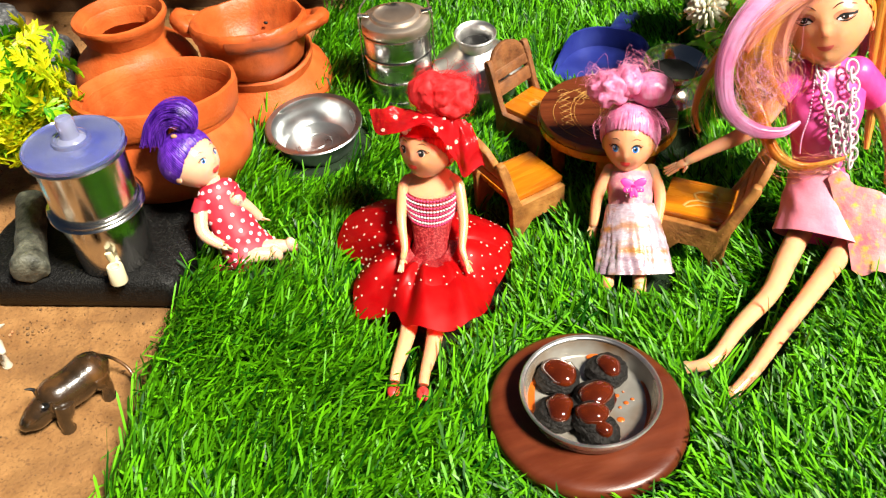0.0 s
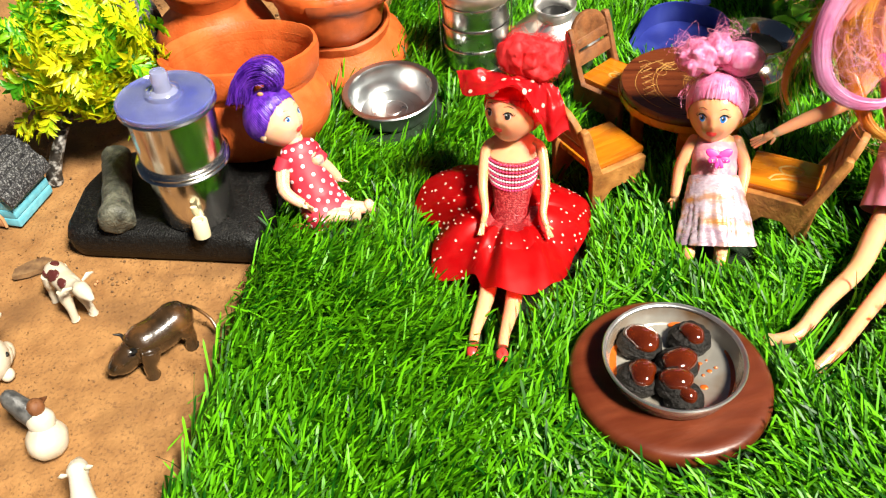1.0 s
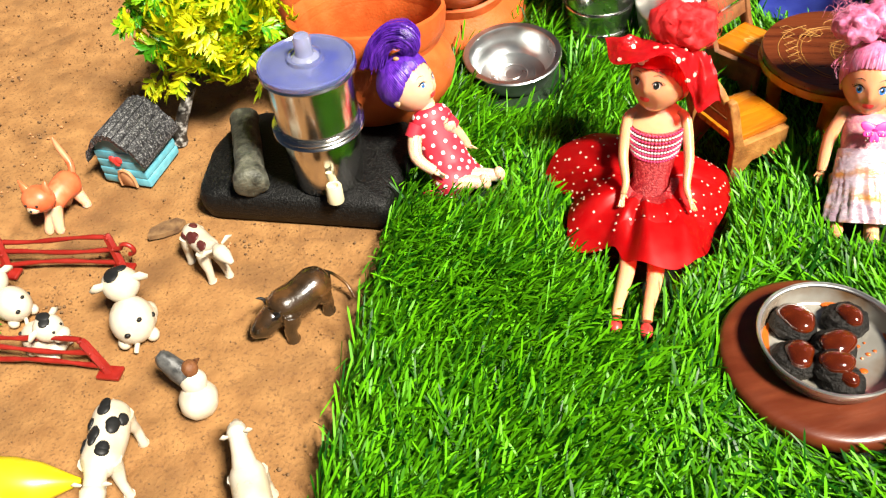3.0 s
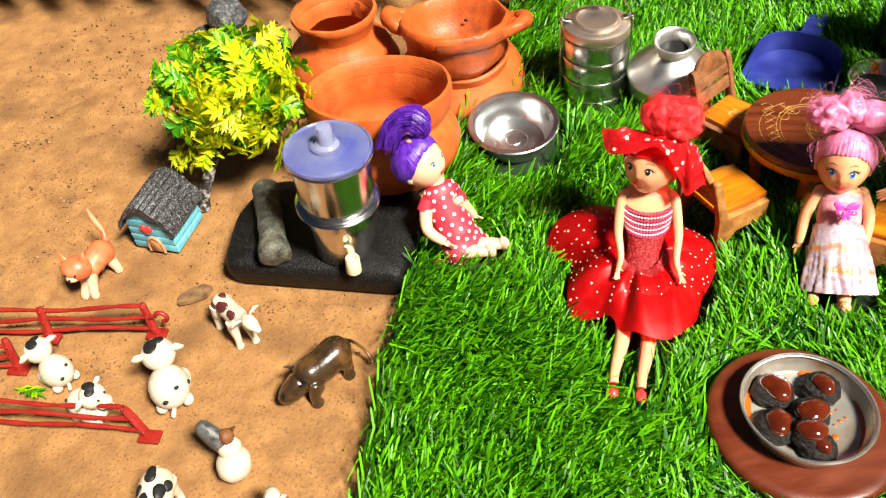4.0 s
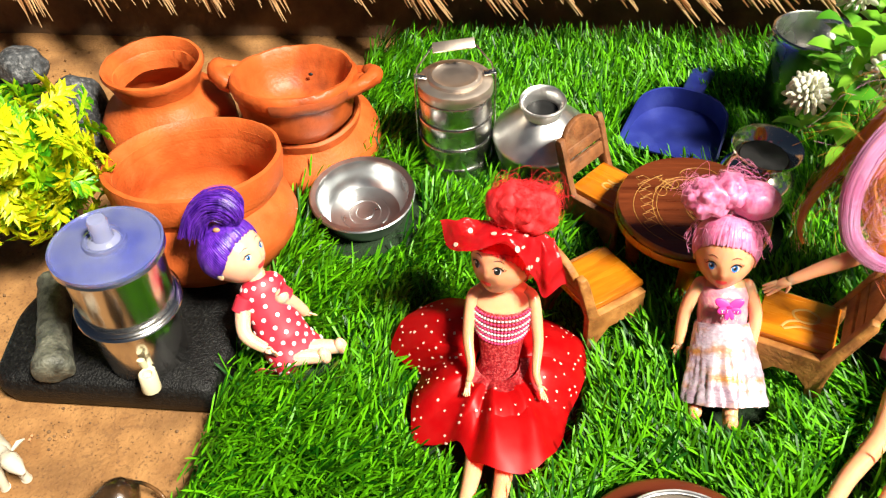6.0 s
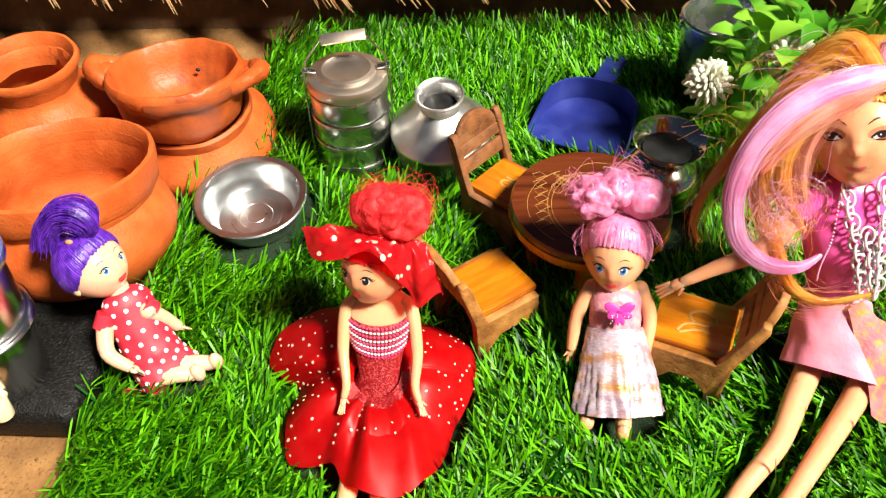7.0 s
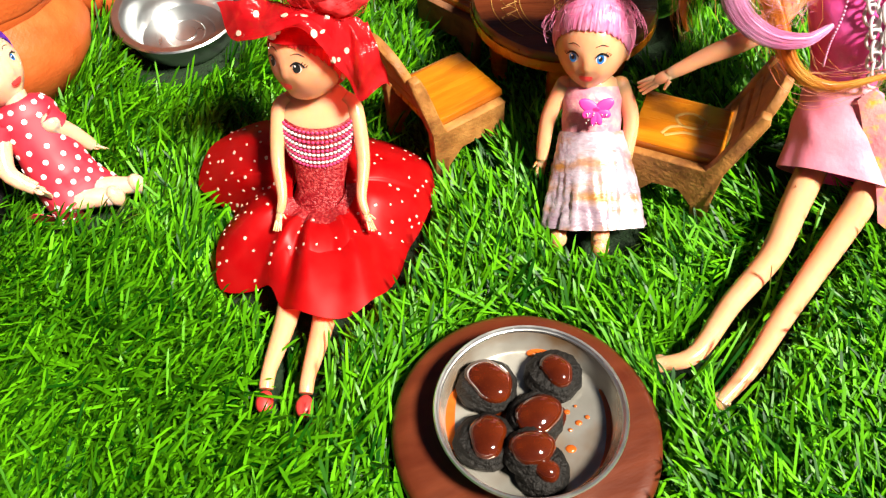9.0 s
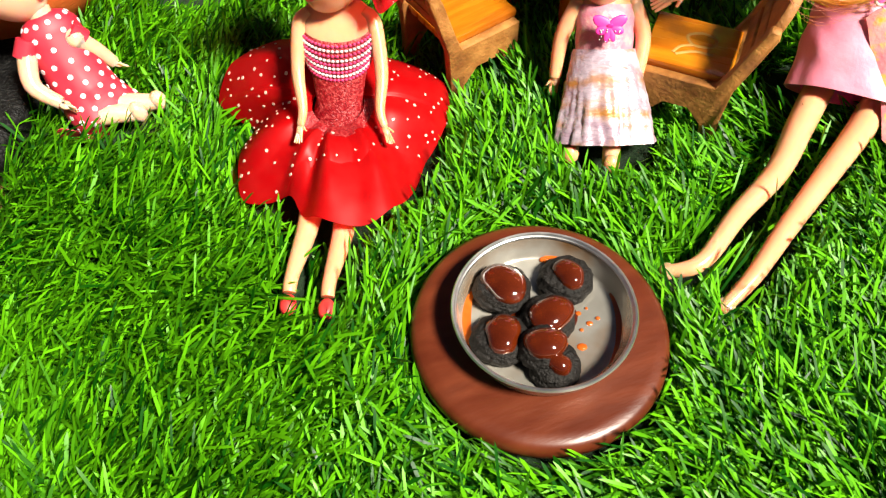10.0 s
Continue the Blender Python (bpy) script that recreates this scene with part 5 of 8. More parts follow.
def clover():
    rng = random.Random(8)
    e = thing("clover_plant", "green leafy plant with white pompom flowers", "plant", Matrix.Translation((0.245, 0.505, 0.0)))
    pot = Shape().lathe([(0, 0.002), (0.018, 0.002), (0.023, 0.026), (0.025, 0.028), (0.023, 0.029), (0, 0.026)], 0, 32)
    part("pot", pot, M_BLACK, e)
    stems = Shape()
    for k in range(26):
        a, r, h = rng.uniform(0, 6.28), rng.uniform(0.01, 0.065), rng.uniform(0.05, 0.125)
        stems.tube(smooth_path([(0, 0, 0.026), (math.cos(a) * r * 0.4, math.sin(a) * r * 0.4, h * 0.6), (0.012 + math.cos(a) * r * 0.7, math.sin(a) * r * 0.7, h)], 3), 0.0007, 0, 5)
    tagged(part("stems", stems, M_LEAF_PLANT, e), kind="stuff")
    lv = Shape()
    for k in range(150):
        a = rng.uniform(0, 6.28)
        r = 0.075 * math.sqrt(rng.random())
        p = Vector((-0.004 + math.cos(a) * r * 0.62, math.sin(a) * r * 0.7, rng.uniform(0.035, 0.120)))
        d = Vector((math.cos(a) + rng.uniform(-0.8, 0.8), math.sin(a) + rng.uniform(-0.8, 0.8), rng.uniform(-0.2, 0.9))).normalized()
        L, W = rng.uniform(0.014, 0.024), rng.uniform(0.0045, 0.0075)
        sd = d.cross(Vector((rng.uniform(-0.3, 0.3), rng.uniform(-0.3, 0.3), 1))).normalized()
        nn = sd.cross(d)
        k0 = len(lv.v)
        for f, wf, b in ((0, 0.1, 0), (0.3, 0.8, 0.12), (0.6, 1.0, 0.14), (0.85, 0.6, 0.05), (1, 0.02, -0.08)):
            c = p + d * L * f + nn * L * b
            lv.v += [tuple(c - sd * W * wf + nn * W * 0.25 * wf), tuple(c), tuple(c + sd * W * wf + nn * W * 0.25 * wf)]
        for j in range(4):
            q = k0 + j * 3
            lv.f += [(q, q + 1, q + 4, q + 3), (q + 1, q + 2, q + 5, q + 4)]
            lv.m += [0, 0]
    tagged(part("leaves", lv, M_LEAF_PLANT, e), kind="stuff")
    for c, ax, r in (((-0.0625, -0.017, 0.090), (-0.75, -0.35, 0.45), 0.0132), ((-0.022, -0.012, 0.098), (-0.2, -0.4, 0.8), 0.0150), ((-0.030, 0.035, 0.120), (-0.3, 0.1, 0.9), 0.0140), ((0.040, 0.020, 0.115), (0.3, 0.1, 0.9), 0.014)):
        f = Shape()
        q = Vector(ax).normalized().to_track_quat("Z", "Y").to_matrix()
        f.ball((0, 0, 0), (r * 0.4, r * 0.4, r * 0.4), 1, 10)
        for k in range(78):
            z = 1 - 1.5 * (k + 0.5) / 78
            a = k * 2.399963
            d = Vector((math.sqrt(max(0, 1 - z * z)) * math.cos(a), math.sqrt(max(0, 1 - z * z)) * math.sin(a), z))
            d = (d + Vector((0, 0, 0.15))).normalized()
            L = r * rng.uniform(0.85, 1.05)
            f.tube([q @ (d * L * 0.3), q @ (d * L * 0.7), q @ (d * L * 0.92), q @ (d * L)], [0.0006, 0.0018, 0.0016, 0.0005], 0, 6, flat=0.6)
        part("flower", f, [M_PETAL, M_LEAF_PLANT], e, "white pompom clover flower", M=Matrix.Translation(c))


clover()


# ---- toy fences ----
def fence(label, posts, ends, hook):
    e = thing("toy_fence", label, "fence", group="toy fences")
    for p, lean in posts:
        p, lean = Vector(p), Vector(lean)
        s = Shape()
        d = (lean - p).normalized()
        s.tube([p, p + d * 0.002, p + d * 0.020, p + d * 0.0225], [0.0026, 0.0026, 0.0025, 0.0018], 0, 6)
        for k in (0.25, 0.6, 0.9):
            s.ball(p.lerp(lean, k) + Vector((0.0008, -0.002, 0)), 0.0012, 0, 6)
        s.box((0.012, 0.008, 0.0022), Matrix.Translation((p.x, p.y, 0.0012)), 0, 0.0006)
        part("post", s, M_FENCE, e)
    a, b = Vector(ends[0]), Vector(ends[1])
    ta, tb = Vector(ends[2]), Vector(ends[3])
    for k in (0.25, 0.55, 0.85):
        p, q = a.lerp(ta, k), b.lerp(tb, k)
        pts = [p.lerp(q, t) + Vector((0, 0, 0.0012 * math.sin(t * 9 + k * 7))) for t in np.linspace(0, 1, 14)]
        part("rail", Shape().tube(pts, [0.0013 + 0.0003 * math.sin(i * 2.1 + k) for i in range(14)], 0, 8), M_FENCE, e)
    if hook:
        h = Vector(hook)
        pts = [h + Vector((0.001, 0, 0)), h + Vector((0.005, 0.0, 0.001))] + [h + Vector((0.0085 + 0.0038 * math.cos(t), 0.0, 0.0005 + 0.0038 * math.sin(t))) for t in np.linspace(2.2, -1.6, 10)]
        part("hook", Shape().tube(pts, 0.0013, 0, 8), M_FENCE, e)


fence("red plastic toy fence with a curled hook", [((-0.2615, 0.2935, 0), (-0.268, 0.301, 0.0215)), ((-0.3265, 0.285, 0), (-0.329, 0.293, 0.0215))], [(-0.375, 0.281, 0), (-0.2615, 0.2935, 0), (-0.378, 0.289, 0.0215), (-0.268, 0.301, 0.0215)], (-0.264, 0.296, 0.014))
fence("red plastic toy fence panel near the cows", [((-0.2385, 0.2255, 0), (-0.2525, 0.233, 0.0205))], [(-0.345, 0.223, 0), (-0.2385, 0.2255, 0), (-0.350, 0.231, 0.0205), (-0.2525, 0.233, 0.0205)], None)
fence("end of a red plastic toy fence", [((-0.335, 0.262, 0), (-0.338, 0.268, 0.019))], [(-0.400, 0.245, 0), (-0.335, 0.262, 0), (-0.403, 0.251, 0.019), (-0.338, 0.268, 0.019)], None)


# ---- toy animals: each one plain mesh ----
def animal(name, label, category, rump, chest, head, feet, rb, mats, spots=(), tail=None, horns=False, rh=0.0045, muzzle=0.003, ear=0.004, leg=0.0022, group=""):
    s = Shape()
    rump, chest, head = Vector(rump), Vector(chest), Vector(head)
    f = (chest - rump).normalized()
    mid = rump.lerp(chest, 0.5) - Vector((0, 0, rb * 0.12))
    s.tube(smooth_path([rump - f * rb * 0.95, rump - f * rb * 0.55, rump, mid, chest, chest + f * rb * 0.55, chest + f * rb * 0.9], 4), [rb * k for k in np.interp(np.linspace(0, 6, 25), range(7), [0.12, 0.75, 1.0, 1.0, 0.98, 0.72, 0.15])], 0, 18)
    s.tube(smooth_path([chest + f * rb * 0.1 + Vector((0, 0, rb * 0.3)), chest.lerp(head, 0.55) + Vector((0, 0, rb * 0.1)), head], 4), np.interp(np.linspace(0, 2, 9), [0, 1, 2], [rb * 0.75, rb * 0.55, rh * 0.8]).tolist(), 0, 14)
    hd = (head - chest)
    hd = Vector((hd.x, hd.y, 0)).normalized()
    down = Vector((0, 0, -1))
    s.tube(smooth_path([head - hd * rh * 0.9 + Vector((0, 0, rh * 0.3)), head, head + hd * rh * 0.9 + down * rh * 0.35, head + hd * (rh * 1.5) + down * rh * 0.6, head + hd * (rh * 1.5 + muzzle) + down * rh * 0.8], 4), np.interp(np.linspace(0, 4, 17), range(5), [rh * 0.35, rh, rh * 0.9, rh * 0.62, rh * 0.25]).tolist(), 0, 14)
    sd = hd.cross(Vector((0, 0, 1)))
    for sg in (1, -1):
        b = head + sd * sg * rh * 0.8 + Vector((0, 0, rh * 0.45)) - hd * rh * 0.3
        s.tube([b, b + sd * sg * ear * 0.6 + Vector((0, 0, ear * 0.25)), b + sd * sg * ear * 1.1 + Vector((0, 0, ear * 0.1))], [0.0009, 0.0016, 0.0005], 0, 8, flat=0.5)
        s.ball(head + hd * rh * 0.72 + sd * sg * rh * 0.62 + Vector((0, 0, rh * 0.28)), 0.0006, 1, 8)
        if horns:
            b = head + sd * sg * rh * 0.5 + Vector((0, 0, rh * 0.8))
            s.tube(smooth_path([b, b + sd * sg * 0.004 + Vector((0, 0, 0.001)), b + sd * sg * 0.005 + hd * 0.003 + Vector((0, 0, 0.003))], 3), [0.0012, 0.0011, 0.001, 0.0009, 0.0008, 0.0005, 0.0003], 1, 8)
    for i, p in enumerate(feet):
        p = Vector(p)
        o = (rump if i < 2 else chest) + (p - (rump if i < 2 else chest)).dot(f.cross(Vector((0, 0, 1)))) * f.cross(Vector((0, 0, 1))) * 0.75
        k = o.lerp(p, 0.6) + f * (0.001 if i > 1 else -0.0012)
        s.tube(smooth_path([o, o.lerp(p, 0.3), k, p + Vector((0, 0, 0.0012)), p], 3), np.interp(np.linspace(0, 4, 13), range(5), [rb * 0.55, leg * 1.5, leg, leg * 0.95, leg * 1.15]).tolist(), 0, 10)
    if tail:
        s.tube(smooth_path([rump - f * rb * 0.7 + Vector((0, 0, rb * 0.4))] + [Vector(t) for t in tail], 4), [0.0009] * (4 * len(tail)) + [0.0012], 0, 8)
    rng = random.Random(len(label))
    for t, az, sz in spots:
        c = rump.lerp(chest, t)
        sdv = f.cross(Vector((0, 0, 1)))
        n = (sdv * math.sin(az) + Vector((0, 0, 1)) * math.cos(az)).normalized()
        for k in range(3):
            q = c + f * rng.uniform(-0.4, 0.4) * sz
            s.ball(q + n * (rb * 0.93), (sz * rng.uniform(0.5, 0.8), sz * rng.uniform(0.4, 0.7), rb * 0.14), 2, 12, n.to_track_quat("Z", "Y").to_matrix())
    return single(name, s, mats, label, category, group=group, sharp=80)


animal("toy_calf", "white plastic toy calf with maroon spots", "toy cow", (-0.2205, 0.3065, 0.0185), (-0.2075, 0.2965, 0.0180), (-0.1985, 0.2910, 0.0225), [(-0.2255, 0.3030, 0), (-0.2190, 0.3110, 0), (-0.2085, 0.2895, 0), (-0.2005, 0.2945, 0)], 0.0060, [M_IVORY, M_BLACK, M_MAROON], ((0.10, -0.3, 0.0034), (0.45, 0.75, 0.0050), (0.50, 0.45, 0.0036), (0.98, 0.6, 0.0042), (0.0, 1.2, 0.0034)), tail=[(-0.229, 0.311, 0.014), (-0.229, 0.311, 0.006)], rh=0.0042, ear=0.0062, group="toy farm animals")
animal("toy_bull", "glossy dark brown toy bull on the mud", "toy bull", (-0.1455, 0.2790, 0.0150), (-0.1580, 0.2635, 0.0140), (-0.1618, 0.2592, 0.0118), [(-0.1510, 0.2815, 0), (-0.1395, 0.2745, 0), (-0.1645, 0.2615, 0), (-0.1530, 0.2550, 0)], 0.0097, [M_BULL, M_BLACK, M_BULL], (), tail=[(-0.1370, 0.2860, 0.015), (-0.1310, 0.2850, 0.009), (-0.1270, 0.2810, 0.004)], horns=True, muzzle=0.0004, rh=0.0070, leg=0.0032, group="toy farm animals")
animal("toy_dairy_cow", "white toy cow with large black patches", "toy cow", (-0.2130, 0.1900, 0.0215), (-0.2095, 0.1690, 0.0205), (-0.2075, 0.1560, 0.0190), [(-0.2200, 0.1930, 0), (-0.2065, 0.1905, 0), (-0.2160, 0.1660, 0), (-0.2025, 0.1655, 0)], 0.0085, [M_IVORY, M_BLACK, M_BLACK], ((0.02, 0.1, 0.0050), (0.40, -0.6, 0.0052), (0.62, 0.3, 0.0050), (0.9, -0.4, 0.0048), (0.3, 0.9, 0.0045), (0.75, 1.1, 0.0040), (0.15, -1.1, 0.0042)), tail=[(-0.2205, 0.1995, 0.012), (-0.2215, 0.2, 0.005)], rh=0.0054, group="toy farm animals")
animal("toy_sheep", "cream toy goat with a worn back", "toy goat", (-0.1330, 0.1480, 0.0190), (-0.1445, 0.1700, 0.0195), (-0.1515, 0.1835, 0.0275), [(-0.1380, 0.1450, 0), (-0.1270, 0.1490, 0), (-0.1500, 0.1680, 0), (-0.1390, 0.1720, 0)], 0.0078, [M_IVORY, M_BLACK, M_IVORY], (), rh=0.0044, ear=0.003, group="toy farm animals")


def sitting_calf(label, base, az, size, tilt=0.0):
    """A plump seated calf with a big round head: one mesh."""
    s = Shape()
    k = size
    s.ball((-0.001 * k, 0, 0.0100 * k), (0.0112 * k, 0.0095 * k, 0.0102 * k), 0, 24)
    s.ball((0.003 * k, 0, 0.0055 * k), (0.0105 * k, 0.0095 * k, 0.0058 * k), 0, 20)
    for sy in (1, -1):
        s.ball((0.007 * k, sy * 0.0062 * k, 0.0035 * k), (0.006 * k, 0.0034 * k, 0.0036 * k), 0, 14)
        s.ball((-0.006 * k, sy * 0.006 * k, 0.003 * k), (0.0035 * k, 0.003 * k, 0.003 * k), 0, 12)
        s.tube([(0.0085 * k, sy * 0.0056 * k, 0.0250 * k), (0.008 * k, sy * 0.0092 * k, 0.0252 * k), (0.008 * k, sy * 0.0120 * k, 0.0238 * k)], [0.0018 * k, 0.0024 * k, 0.0012 * k], 0, 10, flat=0.6)
        s.ball((0.0170 * k, sy * 0.0030 * k, 0.0240 * k), 0.0009 * k, 1, 8)
    s.ball((0.0100 * k, 0, 0.0220 * k), (0.0080 * k, 0.0080 * k, 0.0078 * k), 0, 24)
    s.ball((0.0170 * k, 0, 0.0185 * k), (0.0045 * k, 0.0052 * k, 0.0038 * k), 0, 16)
    for x, y, z, r, n in ((0.0090, 0.0015, 0.0296, 0.0042, (0.0, 0.1, 1)), (0.0120, -0.0015, 0.0290, 0.0036, (0.3, 0, 0.9)), (-0.0117, 0.002, 0.0125, 0.0022, (-1, 0, 0.3)), (-0.003, -0.0092, 0.0115, 0.0020, (-0.2, -1, 0.2)), (-0.0085, -0.0045, 0.0165, 0.0020, (-0.7, -0.4, 0.6)), (0.001, 0.0078, 0.010, 0.0018, (0.1, 1, 0))):
        r = r if z > 0.02 else r * 0.62
        s.ball((x * k, y * k, z * k), (r * k, r * 0.8 * k, 0.0009 * k), 1, 12, Vector(n).to_track_quat("Z", "Y").to_matrix())
    s.tube([(-0.009 * k, 0, 0.005 * k), (-0.0115 * k, 0.001 * k, 0.004 * k), (-0.0125 * k, 0.002 * k, 0.002 * k)], 0.0011 * k, 0, 8)
    single("toy_sitting_calf", s, [M_IVORY, M_BLACK], label, "toy cow", Matrix.Translation(base) @ Matrix.Rotation(radians(az), 4, "Z") @ Matrix.Rotation(radians(tilt), 4, "Y"), group="toy farm animals", sharp=80)


sitting_calf("plump white toy calf sitting, black patch on its head", (-0.2345, 0.2520, 0), 118, 1.16)
sitting_calf("white toy calf sitting behind the red fence", (-0.2780, 0.2380, 0), -10, 0.9)
sitting_calf("white toy calf bending towards a leaf", (-0.3060, 0.2580, 0), 150, 0.95)


def cat():
    s = Shape()
    hip, ch, hd = Vector((-0.3140, 0.3450, 0.0160)), Vector((-0.3165, 0.3285, 0.0150)), Vector((-0.3185, 0.3230, 0.0232))
    s.tube(smooth_path([hip + Vector((0, 0.007, -0.002)), hip, hip.lerp(ch, 0.5) + Vector((0, 0, 0.001)), ch, ch + Vector((0, -0.005, 0))], 4), np.interp(np.linspace(0, 4, 17), range(5), [0.002, 0.0084, 0.0074, 0.0064, 0.002]).tolist(), 0, 18)
    s.ball(hd, (0.0094, 0.0082, 0.0080), 0, 22)
    s.ball(hd + Vector((-0.0005, -0.0064, -0.0022)), (0.0040, 0.0030, 0.0028), 1, 14)
    for sg in (1, -1):
        s.tube([hd + Vector((sg * 0.0058, 0.001, 0.0045)), hd + Vector((sg * 0.0082, 0.002, 0.0118))], [0.0036, 0.0005], 0, 8, flat=0.5)
        s.ball(hd + Vector((sg * 0.0034, -0.0076, 0.0012)), 0.0008, 2, 8)
    s.ball(hd + Vector((-0.0005, -0.0094, -0.0014)), 0.0008, 2, 8)
    for top, foot in ((ch, (-0.3205, 0.3205, 0)), (ch, (-0.3145, 0.3215, 0)), (hip, (-0.3205, 0.3430, 0)), (hip, (-0.3085, 0.3440, 0))):
        f = Vector(foot)
        s.tube(smooth_path([top.lerp(f, 0.1), top.lerp(f, 0.55), f + Vector((0, 0, 0.0015)), f], 3), np.interp(np.linspace(0, 3, 10), range(4), [0.0056, 0.0036, 0.0027, 0.0029]).tolist(), 1, 12)
    s.tube(smooth_path([hip + Vector((0, 0.006, 0.002)), (-0.3160, 0.3560, 0.022), (-0.3210, 0.3590, 0.031), (-0.3225, 0.3600, 0.038)], 4), [0.0022, 0.0021, 0.002, 0.002, 0.002, 0.002, 0.0019, 0.0018, 0.0017, 0.0015, 0.0012, 0.0009, 0.0005], 0, 10)
    single("toy_cat", s, [M_CAT, M_SKIN_PALE, M_BLACK], "orange and cream plastic toy cat", "toy cat", group="toy farm animals", sharp=80)


cat()


def bird():
    s = Shape()
    s.ball((-0.1840, 0.2100, 0.0090), (0.0088, 0.0096, 0.0094), 0, 22)
    s.ball((-0.1850, 0.2135, 0.0180), (0.0062, 0.0060, 0.0076), 0, 20)
    s.tube(smooth_path([(-0.1860, 0.2130, 0.0170), (-0.1915, 0.2155, 0.0225), (-0.1975, 0.2175, 0.0275), (-0.2005, 0.2185, 0.0300)], 4), [0.0060, 0.0068, 0.0072, 0.0074, 0.0074, 0.0072, 0.0070, 0.0066, 0.0062, 0.0058, 0.0052, 0.0044, 0.0030], 1, 16, flat=0.62)
    s.ball((-0.1850, 0.2150, 0.0262), (0.0040, 0.0040, 0.0042), 2, 16)
    s.tube([(-0.1838, 0.2185, 0.0262), (-0.1830, 0.2215, 0.0252)], [0.0016, 0.0004], 2, 8)
    single("toy_bird", worn(s, 0.0005, 220), [M_IVORY, M_BIRD, M_WOOD_BROWN], "grey and white toy bird with a raised tail", "toy bird", group="toy farm animals", sharp=80)


bird()
single("yellow_cone", Shape().tube([(-0.275, 0.158, 0.011), (-0.250, 0.160, 0.011), (-0.238, 0.1615, 0.010), (-0.226, 0.1655, 0.0065), (-0.2235, 0.1665, 0.006)], [0.011, 0.011, 0.0088, 0.0026, 0.0012], 0, 24), M_YELLOW, "bright yellow plastic cone lying on the mud", "toy part")
sp = Shape()
r0 = random.Random(2)
leaf_spray(sp, (-0.330, 0.2480, 0.003), (1, -0.1, 0.12), 0.022, 0, r0)
single("leaf_sprig", sp, M_LEAF_G, "small green leaf sprig on the mud", "leaf")
chip = Shape()
chip.rings([[(x, y, z + 0.001 * noise.noise(Vector((x * 300, y * 300, 0)))) for x, y in ((-0.2575, 0.3225), (-0.2560, 0.3160), (-0.2490, 0.3190), (-0.2410, 0.3240), (-0.2390, 0.3310), (-0.2450, 0.3330), (-0.2520, 0.3290))] for z in (0.0005, 0.0035)])
single("dry_chip", chip, M_CHIP, "flat dry chip of bark on the mud", "bark chip")


# ---- dolls: each one plain mesh ----
def axes(fwd, up):
    f = Vector(fwd).normalized()
    u = Vector(up)
    u = (u - f * u.dot(f)).normalized()
    l = u.cross(f)
    return Matrix((f, l, u)).transposed()


def bell(a, w):
    return math.exp(-(a / w) ** 2)


